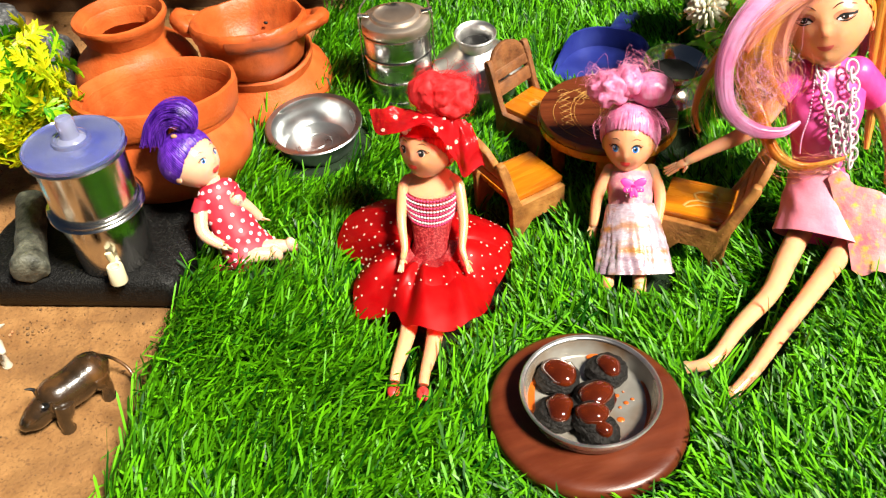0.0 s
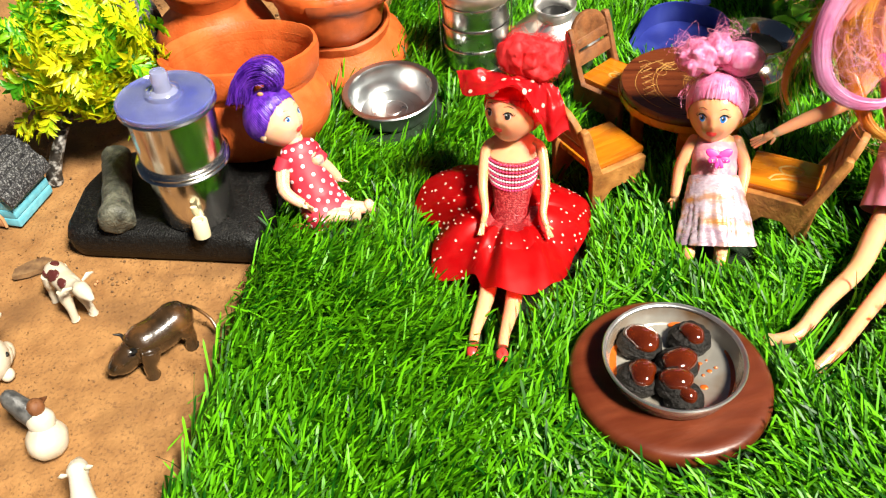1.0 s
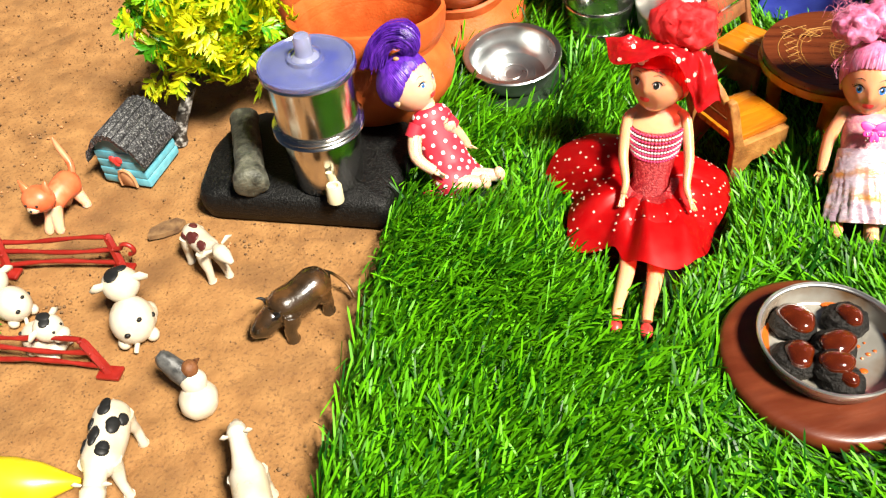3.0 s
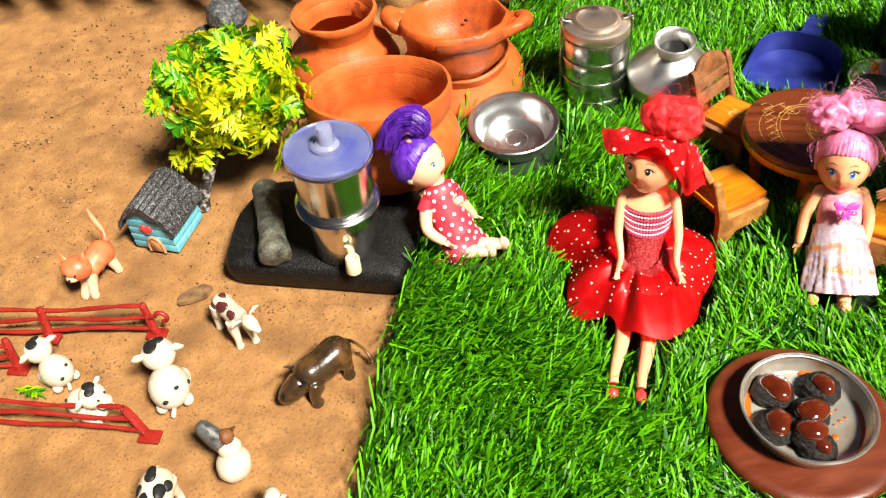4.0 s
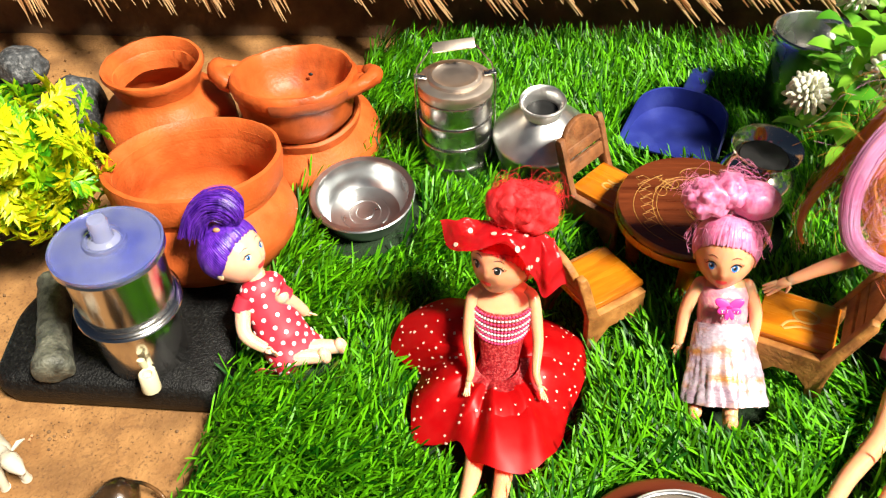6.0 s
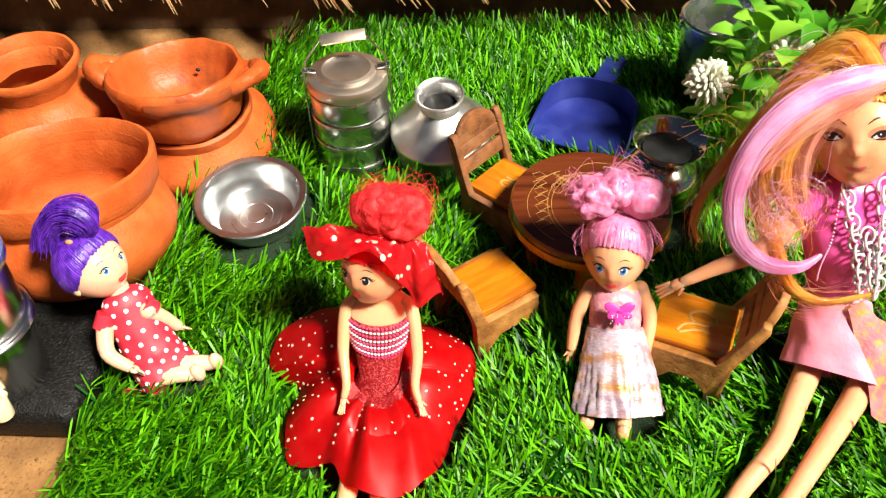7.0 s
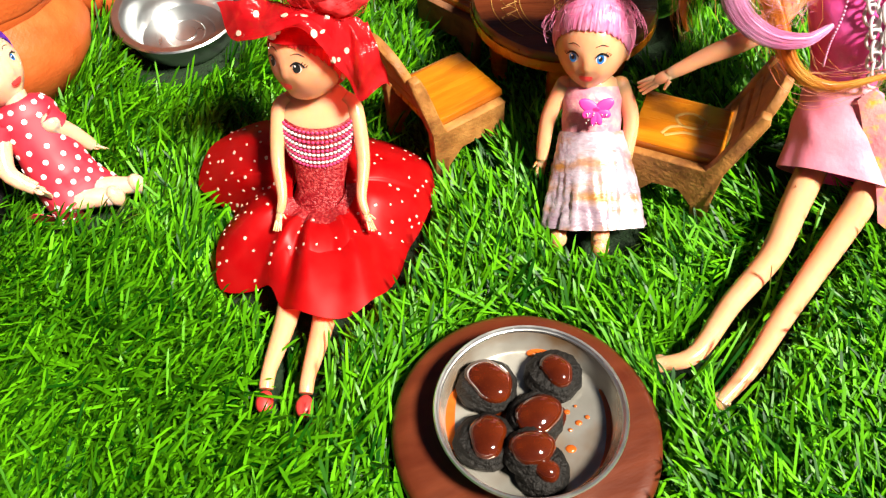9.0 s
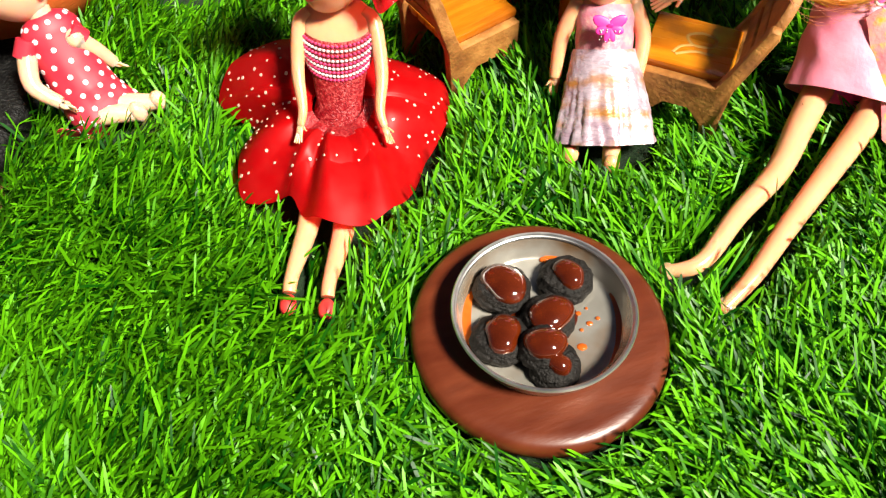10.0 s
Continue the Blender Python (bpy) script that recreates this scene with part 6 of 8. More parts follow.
class Head:
    """A moulded doll's head: brow, nose, cheeks, lips and chin in one skin, with painted features on it."""

    def __init__(self, c, r, fwd, up, jaw=0.22, face=1.0, nose=0.062, wide=0.92):
        self.c, self.r, self.R = Vector(c), r, axes(fwd, up)
        self.jaw, self.face, self.nose, self.wide = jaw, face, nose, wide

    def local(self, d):
        x, y, z = d
        lo, ay = max(0.0, -z), abs(y)
        y2 = y * self.wide * (1 - self.jaw * lo ** 1.6)
        x2 = x * 0.95 * (1 - 0.16 * lo) + 0.10 * lo * lo
        z2 = z if z > 0 else z * self.face
        if x > 0:
            x2 += min(1, x * 2) * (self.nose * bell(y, 0.10) * bell(z + 0.27, 0.10) + 0.045 * bell(y, 0.08) * bell(z + 0.08, 0.16) - 0.045 * bell(ay - 0.34, 0.17) * bell(z, 0.12)
                                   + 0.045 * bell(ay - 0.42, 0.2) * bell(z + 0.36, 0.2) + 0.04 * bell(y, 0.2) * bell(z + 0.52, 0.09) - 0.025 * bell(y, 0.2) * bell(z + 0.65, 0.05) + 0.06 * bell(y, 0.22) * bell(z + 0.82, 0.14))
        return Vector((x2, y2, z2))

    def at(self, d, scale=1.0, lift=0.0):
        p = self.local(d)
        return self.c + self.R @ (p * self.r * scale + Vector(d).normalized() * lift)

    def skin(self, s, mi, n=64):
        h = 44
        rings = [[self.at((math.sin(b) * math.cos(a), math.sin(b) * math.sin(a), math.cos(b))) for a in (2 * math.pi * i / n for i in range(n))] for b in (math.pi * (0.004 + 0.992 * j / h) for j in range(h + 1))]
        s.rings(rings, mi)
        for sy in (1, -1):
            s.ball(self.c + self.R @ (Vector((-0.08, sy * self.wide * 0.97, -0.16)) * self.r), (0.15 * self.r, 0.07 * self.r, 0.21 * self.r), mi, 12, self.R)

    def paint(self, s, outline, mi, lift):
        """A painted patch that follows the skin; outline in y and z of the unit head."""
        k = len(outline)
        cy, cz = sum(p[0] for p in outline) / k, sum(p[1] for p in outline) / k
        rings = []
        for f in (1.0, 0.66, 0.33, 0.02):
            row = []
            for y, z in outline:
                y, z = cy + (y - cy) * f, cz + (z - cz) * f
                row.append(self.at((math.sqrt(max(0.01, 1 - y * y - z * z)), y, z), 1.0, lift))
            rings.append(row)
        s.rings(rings, mi, cap=(False, True))

    def oval(self, s, y, z, ry, rz, mi, lift, n=22):
        self.paint(s, [(y + ry * math.cos(a), z + rz * math.sin(a)) for a in (2 * math.pi * i / n for i in range(n))], mi, lift)

    def stroke(self, s, pts, wide, mi, lift):
        """A tapering painted line."""
        q = smooth_path([(p[0], p[1], 0) for p in pts], 5)
        up, low = [], []
        for i, p in enumerate(q):
            w = wide * (0.25 + 0.75 * math.sin(math.pi * (0.08 + 0.84 * i / (len(q) - 1))))
            d = (q[min(i + 1, len(q) - 1)] - q[max(i - 1, 0)]).normalized()
            up.append((p.x - d.y * w, p.y + d.x * w))
            low.append((p.x + d.y * w, p.y - d.x * w))
        rows = [[self.at((math.sqrt(max(0.01, 1 - y * y - z * z)), y, z), 1.0, lift) for y, z in pair] for pair in zip(up, low)]
        s.add([p for r in rows for p in r], [(2 * i, 2 * i + 1, 2 * i + 3, 2 * i + 2) for i in range(len(rows) - 1)], mi)

    def cap(self, s, axis, line, mi, thick=1.055, ridge=0.016, lines=44, seed=0, n=320):
        """Hair combed from the hairline towards the point where it is tied; line gives the hairline's height by the angle from the front."""
        ax = Vector(axis).normalized()
        e1 = ax.orthogonal().normalized()
        e2 = ax.cross(e1)
        ends = []
        for i in range(n):
            a = 2 * math.pi * i / n
            side = e1 * math.cos(a) + e2 * math.sin(a)
            th = 0.2
            while th < 2.7:
                d = ax * math.cos(th) + side * math.sin(th)
                if d.z < np.interp(abs(math.degrees(math.atan2(d.y, d.x))), [p[0] for p in line], [p[1] for p in line]):
                    break
                th += 0.02
            ends.append(th + 0.05 * noise.noise(Vector((i * 0.45, seed, 0))) + (0.02 if i % 8 < 4 else 0.0))
        def fn(u, v):
            i = int(round(u * n)) % n
            a, th = 2 * math.pi * i / n, 0.02 + v * (ends[i] - 0.02)
            d = ax * math.cos(th) + (e1 * math.cos(a) + e2 * math.sin(a)) * math.sin(th)
            w = math.sin(a * lines + 3 * noise.noise(Vector((math.cos(a) * 4, math.sin(a) * 4, v + seed)))) + 0.8 * noise.noise(Vector((a * 22, v * 0.8, seed)))
            k = max(0.0, (v - 0.45) / 0.55)
            return self.at(d, thick - (thick - 1.03) * k ** 2.2 + ridge * w * (0.35 + 0.65 * v))
        s.sheet(fn, n, 26, mi, self.r * 0.01, wrap=True)


def limb(s, pts, radii, mi, n=14, steps=5):
    path = smooth_path(pts, steps)
    s.tube(path, np.interp(np.linspace(0, len(pts) - 1, len(path)), range(len(pts)), radii).tolist(), mi, n)


def hand_shape(s, p, d, side, size, mi, wide=1.0):
    p, d, side = Vector(p), Vector(d).normalized(), Vector(side).normalized()
    s.ball(p, size * 0.40 * wide, mi, 12)
    s.ball(p + d * size * 0.35, (size * 0.5 * wide, size * 0.28 * wide, size * 0.6), mi, 12, d.to_track_quat("Z", "Y").to_matrix())
    for k in (-1.2, -0.4, 0.4, 1.2):
        b = p + d * size * 0.7 + side * k * size * 0.24 * wide
        s.tube([b, b + d * size * 0.5 + side * k * 0.05 * size, b + d * size * (0.95 - 0.1 * abs(k)) + side * k * 0.1 * size], [size * 0.15 * wide ** 0.5, size * 0.13 * wide ** 0.5, size * 0.06], mi, 8)
    t = p + side * size * 0.45 * wide + d * size * 0.2
    s.tube([t, t + side * size * 0.3 + d * size * 0.35], [size * 0.13, size * 0.07], mi, 7)


def strands(s, paths, count, spread, radius, mi, rng, steps=6, frizz=0.0):
    for k in range(count):
        base = rng.choice(paths) if len(paths) > 1 else paths[0]
        off = Vector((rng.gauss(0, 1), rng.gauss(0, 1), rng.gauss(0, 1))) * spread
        pts = []
        for i, p in enumerate(base):
            t = i / (len(base) - 1)
            pts.append(Vector(p) + off * (0.35 + 0.65 * math.sin(math.pi * min(1, t * 0.8 + 0.1))) + Vector((rng.gauss(0, 1), rng.gauss(0, 1), rng.gauss(0, 1))) * frizz)
        path = smooth_path(pts, steps)
        rad = [radius * (0.5 + 0.5 * math.sin(math.pi * (0.12 + 0.8 * i / (len(path) - 1)))) for i in range(len(path))]
        s.tube(path, rad, mi, 4)


def lock(s, pts, radii, mi, rng, count=40, thick=0.00013, steps=8, twist=1.2, flat=1.0, ridge=0.10, side=None, n=44):
    """A combed lock: a ridged core with fine loose strands that run along it."""
    path = smooth_path(pts, steps)
    rad = np.interp(np.linspace(0, len(pts) - 1, len(path)), range(len(pts)), radii).tolist()
    u, rings, frames, seed = None, [], [], rng.uniform(0, 50)
    for i, p in enumerate(path):
        d = (path[min(i + 1, len(path) - 1)] - path[max(i - 1, 0)]).normalized()
        u = (Vector(side) if side else d.orthogonal()) if u is None else u
        u = (u - d * u.dot(d)).normalized()
        w = d.cross(u)
        frames.append((u.copy(), w.copy()))
        ring = []
        for k in range(n):
            a = 2 * math.pi * k / n
            b = a + twist * i / len(path)
            g = 1 + ridge * (noise.noise(Vector((math.cos(b) * 2.2, math.sin(b) * 2.2, i * 0.03 + seed))) * 1.6 + 0.55 * math.sin(b * 13 + seed) + 0.4 * noise.noise(Vector((b * 9, i * 0.02, seed))))
            ring.append(p + rad[i] * g * (u * math.cos(a) + w * flat * math.sin(a)))
        rings.append(ring)
    s.rings(rings, mi)
    for k in range(count):
        a0, rr, tw = rng.uniform(0, 6.283), rng.uniform(0.95, 1.35), rng.uniform(-twist, twist)
        i0, i1 = rng.randrange(0, max(1, len(path) // 3)), len(path) - rng.randrange(0, max(1, len(path) // 5))
        q = [path[i] + rad[i] * rr * (frames[i][0] * math.cos(a0 + tw * i / len(path)) + frames[i][1] * flat * math.sin(a0 + tw * i / len(path))) for i in range(i0, i1)]
        if len(q) > 3:
            s.tube(q, thick, mi, 4)


def hair_ball(s, c, r, mi, rng, axis=(0, 0, 1), lump=0.16, ridge=0.03, lines=15, fly=30):
    """A bun of combed hair: lumpy, with ridges that curl round it and a few stray hairs."""
    c = Vector(c)
    r = Vector((r, r, r)) if not hasattr(r, "__len__") else Vector(r)
    R = Vector(axis).to_track_quat("Z", "Y").to_matrix()
    seed = rng.uniform(0, 40)
    n, h = 72, 36
    rings = []
    for j in range(h + 1):
        b = math.pi * (0.01 + 0.98 * j / h)
        row = []
        for i in range(n):
            a = 2 * math.pi * i / n
            d = Vector((math.sin(b) * math.cos(a), math.sin(b) * math.sin(a), math.cos(b)))
            g = 1 + lump * noise.noise(d * 2.0 + Vector((seed, 0, 0))) + ridge * math.sin(lines * a + 5 * b + 4 * noise.noise(d * 2.6 + Vector((0, seed, 0)))) * math.sin(b) + 0.5 * ridge * noise.noise(Vector((a * 12, b * 1.5, seed)))
            d = R @ d
            row.append(c + Vector((d.x * r.x, d.y * r.y, d.z * r.z)) * g)
        rings.append(row)
    s.rings(rings, mi)
    for k in range(fly):
        d = Vector((rng.gauss(0, 1), rng.gauss(0, 1), rng.gauss(0.4, 1))).normalized()
        a = d.orthogonal().normalized()
        a.rotate(Matrix.Rotation(rng.uniform(0, 6.28), 3, d))
        lift = rng.uniform(0.02, 0.28)
        pts = []
        for i in range(6):
            t = i / 5
            q = (d + a * (t - 0.5) * 1.6).normalized() * (0.97 + lift * math.sin(math.pi * t))
            pts.append(c + Vector((q.x * r.x, q.y * r.y, q.z * r.z)))
        s.tube(smooth_path(pts, 2), 0.000045, mi, 3)


def child_face(s, h, SK, WH, IR, BK, LP, big=1.0, dark=False):
    h.skin(s, SK)
    r = h.r
    for sy in (1, -1):
        y = sy * 0.36
        h.oval(s, y, 0.0, (0.118 if dark else 0.138) * big, 0.115 * big, WH, 0.010 * r)
        h.oval(s, y - 0.01, -0.005, 0.098 * big, 0.115 * big, BK if dark else IR, 0.016 * r)
        h.oval(s, y - 0.01, 0.0, 0.05 * big, 0.062 * big, BK, 0.021 * r)
        h.oval(s, y - 0.045 * big, 0.045 * big, 0.026 * big, 0.028 * big, WH, 0.026 * r)
        h.stroke(s, [(y - sy * 0.16 * big, 0.03), (y - sy * 0.04, 0.125 * big), (y + sy * 0.08, 0.12 * big), (y + sy * 0.20 * big, 0.035)], 0.026 * big, BK, 0.024 * r)
        for k in (0.10, 0.16, 0.21):
            h.stroke(s, [(y + sy * k * big, 0.10 * big - (k - 0.1) * 0.5), (y + sy * (k + 0.05) * big, 0.17 * big - (k - 0.1) * 0.5)], 0.010, BK, 0.022 * r)
        h.stroke(s, [(sy * 0.20, 0.26), (sy * 0.36, 0.31), (sy * 0.52, 0.26)], 0.010, BK, 0.012 * r)
    h.paint(s, [(0.19 * math.cos(a), -0.465 + (0.070 if math.sin(a) > 0 else 0.105) * math.sin(a) + (0.02 * math.cos(2 * a) if math.sin(a) > 0 else 0)) for a in (2 * math.pi * i / 24 for i in range(24))], LP, 0.038 * r)


HAIRLINE = [(0, 0.60), (30, 0.56), (55, 0.36), (75, 0.02), (95, -0.22), (130, -0.45), (180, -0.55)]


def ring_of(c, rx, ry, ex=Vector((1, 0, 0)), ey=Vector((0, 0.9, 0.4)), n=28):
    return [Vector(c) + ex * rx * math.cos(a) + ey * ry * math.sin(a) for a in (2 * math.pi * k / n for k in range(n))]


def red_doll():
    SK, WH, IR, BK, LP, HR, CL, SQ, DT, PK, SH, HT = range(12)
    s = Shape()
    rng = random.Random(31)
    for sx, foot, knee in ((0.0105, (0.0040, 0.2680, 0.0130), (0.0095, 0.3020, 0.0165)), (0.0235, (0.0180, 0.2660, 0.0130), (0.0230, 0.3000, 0.0165))):
        f = Vector(foot)
        limb(s, [(sx, 0.336, 0.017), knee, f + Vector((0.001, 0.010, 0.002)), f + Vector((0.0003, 0.003, 0.0005))], [0.0054, 0.0044, 0.0027, 0.0025], SK)
        s.ball(f + Vector((0, -0.0012, -0.0010)), (0.0032, 0.0044, 0.0027), SH, 14)
    body = [((0.0180, 0.340, 0.018), 0.0135, 0.010), ((0.0190, 0.344, 0.027), 0.0108, 0.009), ((0.0200, 0.348, 0.034), 0.0090, 0.008), ((0.0205, 0.3530, 0.043), 0.0106, 0.0088), ((0.0206, 0.3566, 0.0494), 0.0122, 0.0094), ((0.0208, 0.3600, 0.0555), 0.0140, 0.0094), ((0.0208, 0.3616, 0.0592), 0.0137, 0.0082)]
    s.rings([ring_of(*b) for b in body], SQ)
    bust = [((0.0208, 0.3616, 0.0585), 0.0133, 0.0078), ((0.0208, 0.3642, 0.0622), 0.0138, 0.0066), ((0.0208, 0.3656, 0.0642), 0.0112, 0.0056), ((0.0206, 0.3666, 0.0654), 0.0066, 0.0050), ((0.0204, 0.3672, 0.0664), 0.0050, 0.0046), ((0.0204, 0.3690, 0.0720), 0.0046, 0.0042)]
    s.rings([ring_of(c, a, b, ey=Vector((0, 0.9, 0.35))) for c, a, b in bust], SK)
    # knitted band, alternate rows of pink and white stitches
    for row in range(9):
        t = row / 8
        c = Vector((0.0206, 0.3560, 0.0482)).lerp(Vector((0.0208, 0.3614, 0.0590)), t)
        rx, ry = np.interp(t, [0, 0.7, 1], [0.0120, 0.0141, 0.0139]), np.interp(t, [0, 0.6, 1], [0.0093, 0.0096, 0.0084])
        for k in range(27):
            a = math.pi + math.pi * k / 26
            p = c + Vector(((rx + 0.0003) * math.cos(a), (ry + 0.0003) * math.sin(a) * 0.9, (ry + 0.0003) * 0.4 * math.sin(a)))
            s.ball(p, (0.00085, 0.0006, 0.00068), WH if row in (1, 3, 5, 7) else PK, 6)
    for pts in ([(0.0105, 0.3652, 0.0628), (0.0066, 0.3620, 0.0595), (0.0052, 0.3500, 0.0470), (0.0070, 0.3380, 0.0392), (0.0060, 0.3330, 0.0352)], [(0.0311, 0.3652, 0.0628), (0.0350, 0.3620, 0.0595), (0.0374, 0.3490, 0.0470), (0.0366, 0.3370, 0.0388), (0.0382, 0.3320, 0.0350)]):
        limb(s, pts, [0.0024, 0.0030, 0.0026, 0.0019, 0.0015], SK, 14)
        hand_shape(s, pts[-1], (0.35 if pts[0][0] > 0.02 else -0.12, -0.85, -0.42), (1, 0, 0), 0.0046, SK, 0.62)
    # skirt: a plain lower layer and a spotted one over it
    hem = [(0.0640, 0.357, 0.0140), (0.0615, 0.372, 0.0155), (0.0540, 0.381, 0.0170), (0.0400, 0.388, 0.0190), (0.0160, 0.391, 0.0220), (-0.0060, 0.389, 0.0270), (-0.0200, 0.3815, 0.0290), (-0.0310, 0.3735, 0.0215), (-0.0345, 0.3655, 0.0150), (-0.0270, 0.3575, 0.0125), (-0.0185, 0.3535, 0.0130),
           (-0.0205, 0.3400, 0.0150), (-0.0210, 0.3250, 0.0150), (-0.0185, 0.3140, 0.0125), (-0.0060, 0.3105, 0.0140), (0.0020, 0.3075, 0.0190), (0.0080, 0.2985, 0.0225), (0.0190, 0.2925, 0.0262), (0.0330, 0.2925, 0.0265), (0.0430, 0.3010, 0.0220), (0.0500, 0.3130, 0.0170), (0.0545, 0.3280, 0.0150), (0.0600, 0.3430, 0.0140)]
    ring = smooth_path(hem + [hem[0]], 9)[:-1]
    n = len(ring)
    top = Vector((0.0192, 0.3468, 0.0335))
    ridges = [(0.03, 0.030, 0.0018), (0.13, 0.030, -0.0016), (0.22, 0.030, 0.0022), (0.29, 0.024, 0.0034), (0.37, 0.024, 0.0026), (0.44, 0.030, -0.0014), (0.51, 0.030, 0.0026), (0.575, 0.024, -0.0012), (0.635, 0.026, 0.0030), (0.685, 0.018, -0.0022), (0.72, 0.020, 0.0028), (0.775, 0.018, -0.0016), (0.83, 0.020, 0.0024), (0.90, 0.024, -0.0014), (0.96, 0.024, 0.0020)]
    def skirt(u, v, scale=1.0, drop=0.0, seed=0.0):
        h = ring[int(round(u * n)) % n]
        d = Vector((h.x - top.x, h.y - top.y, 0))
        w = top + d.normalized() * 0.0105
        w.z += 0.003 * d.normalized().y
        p = w.lerp(Vector((top.x, top.y, h.z)) + d * scale, v)
        a = 2 * math.pi * u
        q = Vector((math.cos(a) * 2.6, math.sin(a) * 2.6, seed))
        fold = sum(k * bell(u - c + 0.010 * math.sin(4 * v + c * 20), wd) for c, wd, k in ridges)
        p.z += 0.0052 * math.sin(math.pi * v) - drop + fold * math.sin(math.pi * min(0.62, v * 0.8)) + 0.0009 * noise.noise(q * 1.9 + Vector((0, 0, v * 3))) * v
        p.z = max(p.z, 0.0108)
        return p
    def front(u):
        return bell(u - 0.77, 0.12)
    # the spotted layer lies over a plain sheer one that reaches lower in front
    P, N = s.sheet(lambda u, v: skirt(u, v, 1.0 - 0.27 * front(u), 0.0), n, 20, CL, 0.0003, wrap=True, split=lambda u, v: SQ if v < 0.10 + 0.12 * front(u) and 0.5 < u < 0.98 else CL)
    s.sheet(lambda u, v: skirt(u, v, 0.93 + 0.07 * front(u), 0.0026 * (1 - v), 4.0), n, 14, CL, 0.0003, wrap=True)
    placed = []
    while len(placed) < 190:
        i, j = rng.randrange(n), 3 + int(17.5 * math.sqrt(rng.random()))
        if j > 20 or any((P[j][i] - q).length < 0.0026 for q in placed[-250:]):
            j = -1
        placed.append(P[max(j, 0)][i])
        if j < 0:
            continue
        nn = N[j][i] if N[j][i].z > 0 else -N[j][i]
        s.disc(P[j][i], nn, rng.uniform(0.00042, 0.00072), DT, 7, 0.0004, rng.uniform(0.7, 1.4))
    # head with a wide organza band tied round it
    h = Head((0.0205, 0.3679, 0.0800), 0.0157, (-0.52, -0.78, 0.34), (0.125, 0.394, 0.911), jaw=0.30)
    child_face(s, h, SK, WH, IR, BK, LP, 0.92, True)
    h.cap(s, (-0.25, -0.15, 1), [(0, 0.45), (28, 0.42), (50, 0.30), (72, 0.0), (100, -0.5), (180, -0.7)], HR, 1.10, 0.012, seed=3)
    c, R = h.c, h.R
    def band(u, v):
        a = radians(-165 + 330 * u)
        rr = blend(0.0158, 0.0105, v) + 0.0008 * math.sin(u * 31 + 3 * v) * (1 - v)
        return c + R @ Vector((math.cos(a) * rr - 0.001, math.sin(a) * rr, 0.0074 + 0.0090 * v + 0.0016 * math.sin(a)))
    s.sheet(band, 80, 8, HT, 0.0003)
    T = smooth_path([(0.0130, 0.3700, 0.1010), (0.0180, 0.3660, 0.1015), (0.0240, 0.3650, 0.1015), (0.0310, 0.3655, 0.1000), (0.0370, 0.3665, 0.0975), (0.0420, 0.3680, 0.0940)], 8)
    B = smooth_path([(-0.0075, 0.3690, 0.1010), (-0.0050, 0.3600, 0.0950), (0.0050, 0.3555, 0.0985), (0.0170, 0.3535, 0.1002), (0.0285, 0.3530, 0.0955), (0.0330, 0.3535, 0.0830), (0.0375, 0.3530, 0.0735), (0.0435, 0.3535, 0.0722), (0.0482, 0.3560, 0.0765)], 8)
    def brim(u, v):
        i, j = u * (len(T) - 1), u * (len(B) - 1)
        p = T[int(i)].lerp(T[min(len(T) - 1, int(i) + 1)], i % 1).lerp(B[int(j)].lerp(B[min(len(B) - 1, int(j) + 1)], j % 1), v)
        return p + Vector((0, -0.0016, 0.0026)) * math.sin(math.pi * v) + Vector((0.0008 * math.sin(u * 21), -0.0016 * math.sin(u * 23 + 2 * v), 0.0017 * math.sin(u * 15 + 1))) * v + Vector((0, -0.0016 * noise.noise(Vector((u * 9, v * 4, 6))), 0.0020 * noise.noise(Vector((u * 8, v * 3.5, 2)))))
    PF, NF = s.sheet(brim, 96, 24, HT, 0.0003)
    for _ in range(10):
        i, j = rng.randrange(4, 92), rng.randrange(4, 24)
        nn = NF[j][i] if NF[j][i].y < 0 else -NF[j][i]
        s.disc(PF[j][i], nn, rng.uniform(0.0006, 0.0013), DT, 9, 0.0005, rng.uniform(0.5, 1.5))
    # the pearl clip
    for oy, oz in ((0.0016, 0.0116), (-0.0012, 0.0116), (0.0002, 0.0098)):
        s.ball(c + R @ Vector((0.0148 + (0.0116 - oz) * 0.4, oy - 0.004, oz)), (0.0010, 0.0019, 0.0015), WH, 12, R)
    hair_ball(s, (0.0310, 0.3730, 0.1055), (0.0130, 0.0120, 0.0110), HR, rng, (0.5, -0.3, 0.8), 0.26, 0.004, 9, 240)
    hair_ball(s, (0.0225, 0.3720, 0.1085), (0.0095, 0.0095, 0.0095), HR, rng, (-0.6, -0.2, 0.7), 0.28, 0.004, 8, 240)
    hair_ball(s, (0.0280, 0.3690, 0.1110), (0.0085, 0.0080, 0.0075), HR, rng, (0.1, -0.8, 0.4), 0.28, 0.004, 8, 240)
    strands(s, [[(0.030, 0.375, 0.110), (0.038, 0.376, 0.116), (0.044, 0.373, 0.111)], [(0.028, 0.374, 0.113), (0.024, 0.377, 0.119), (0.017, 0.375, 0.116)]], 50, 0.003, 0.00007, HR, rng, 4, 0.0014)
    single("red_dress_doll", s, [M_SKIN, M_WHITE, M_EYE_BLUE, M_BLACK, M_LIPS, M_RED_HAIR, M_RED_CLOTH, M_RED_SEQUIN, M_DOT, M_PINK_THREAD, M_RED_PAINT, M_HAT], "seated doll in a spotted red organza dress and hat", "doll", sharp=80)


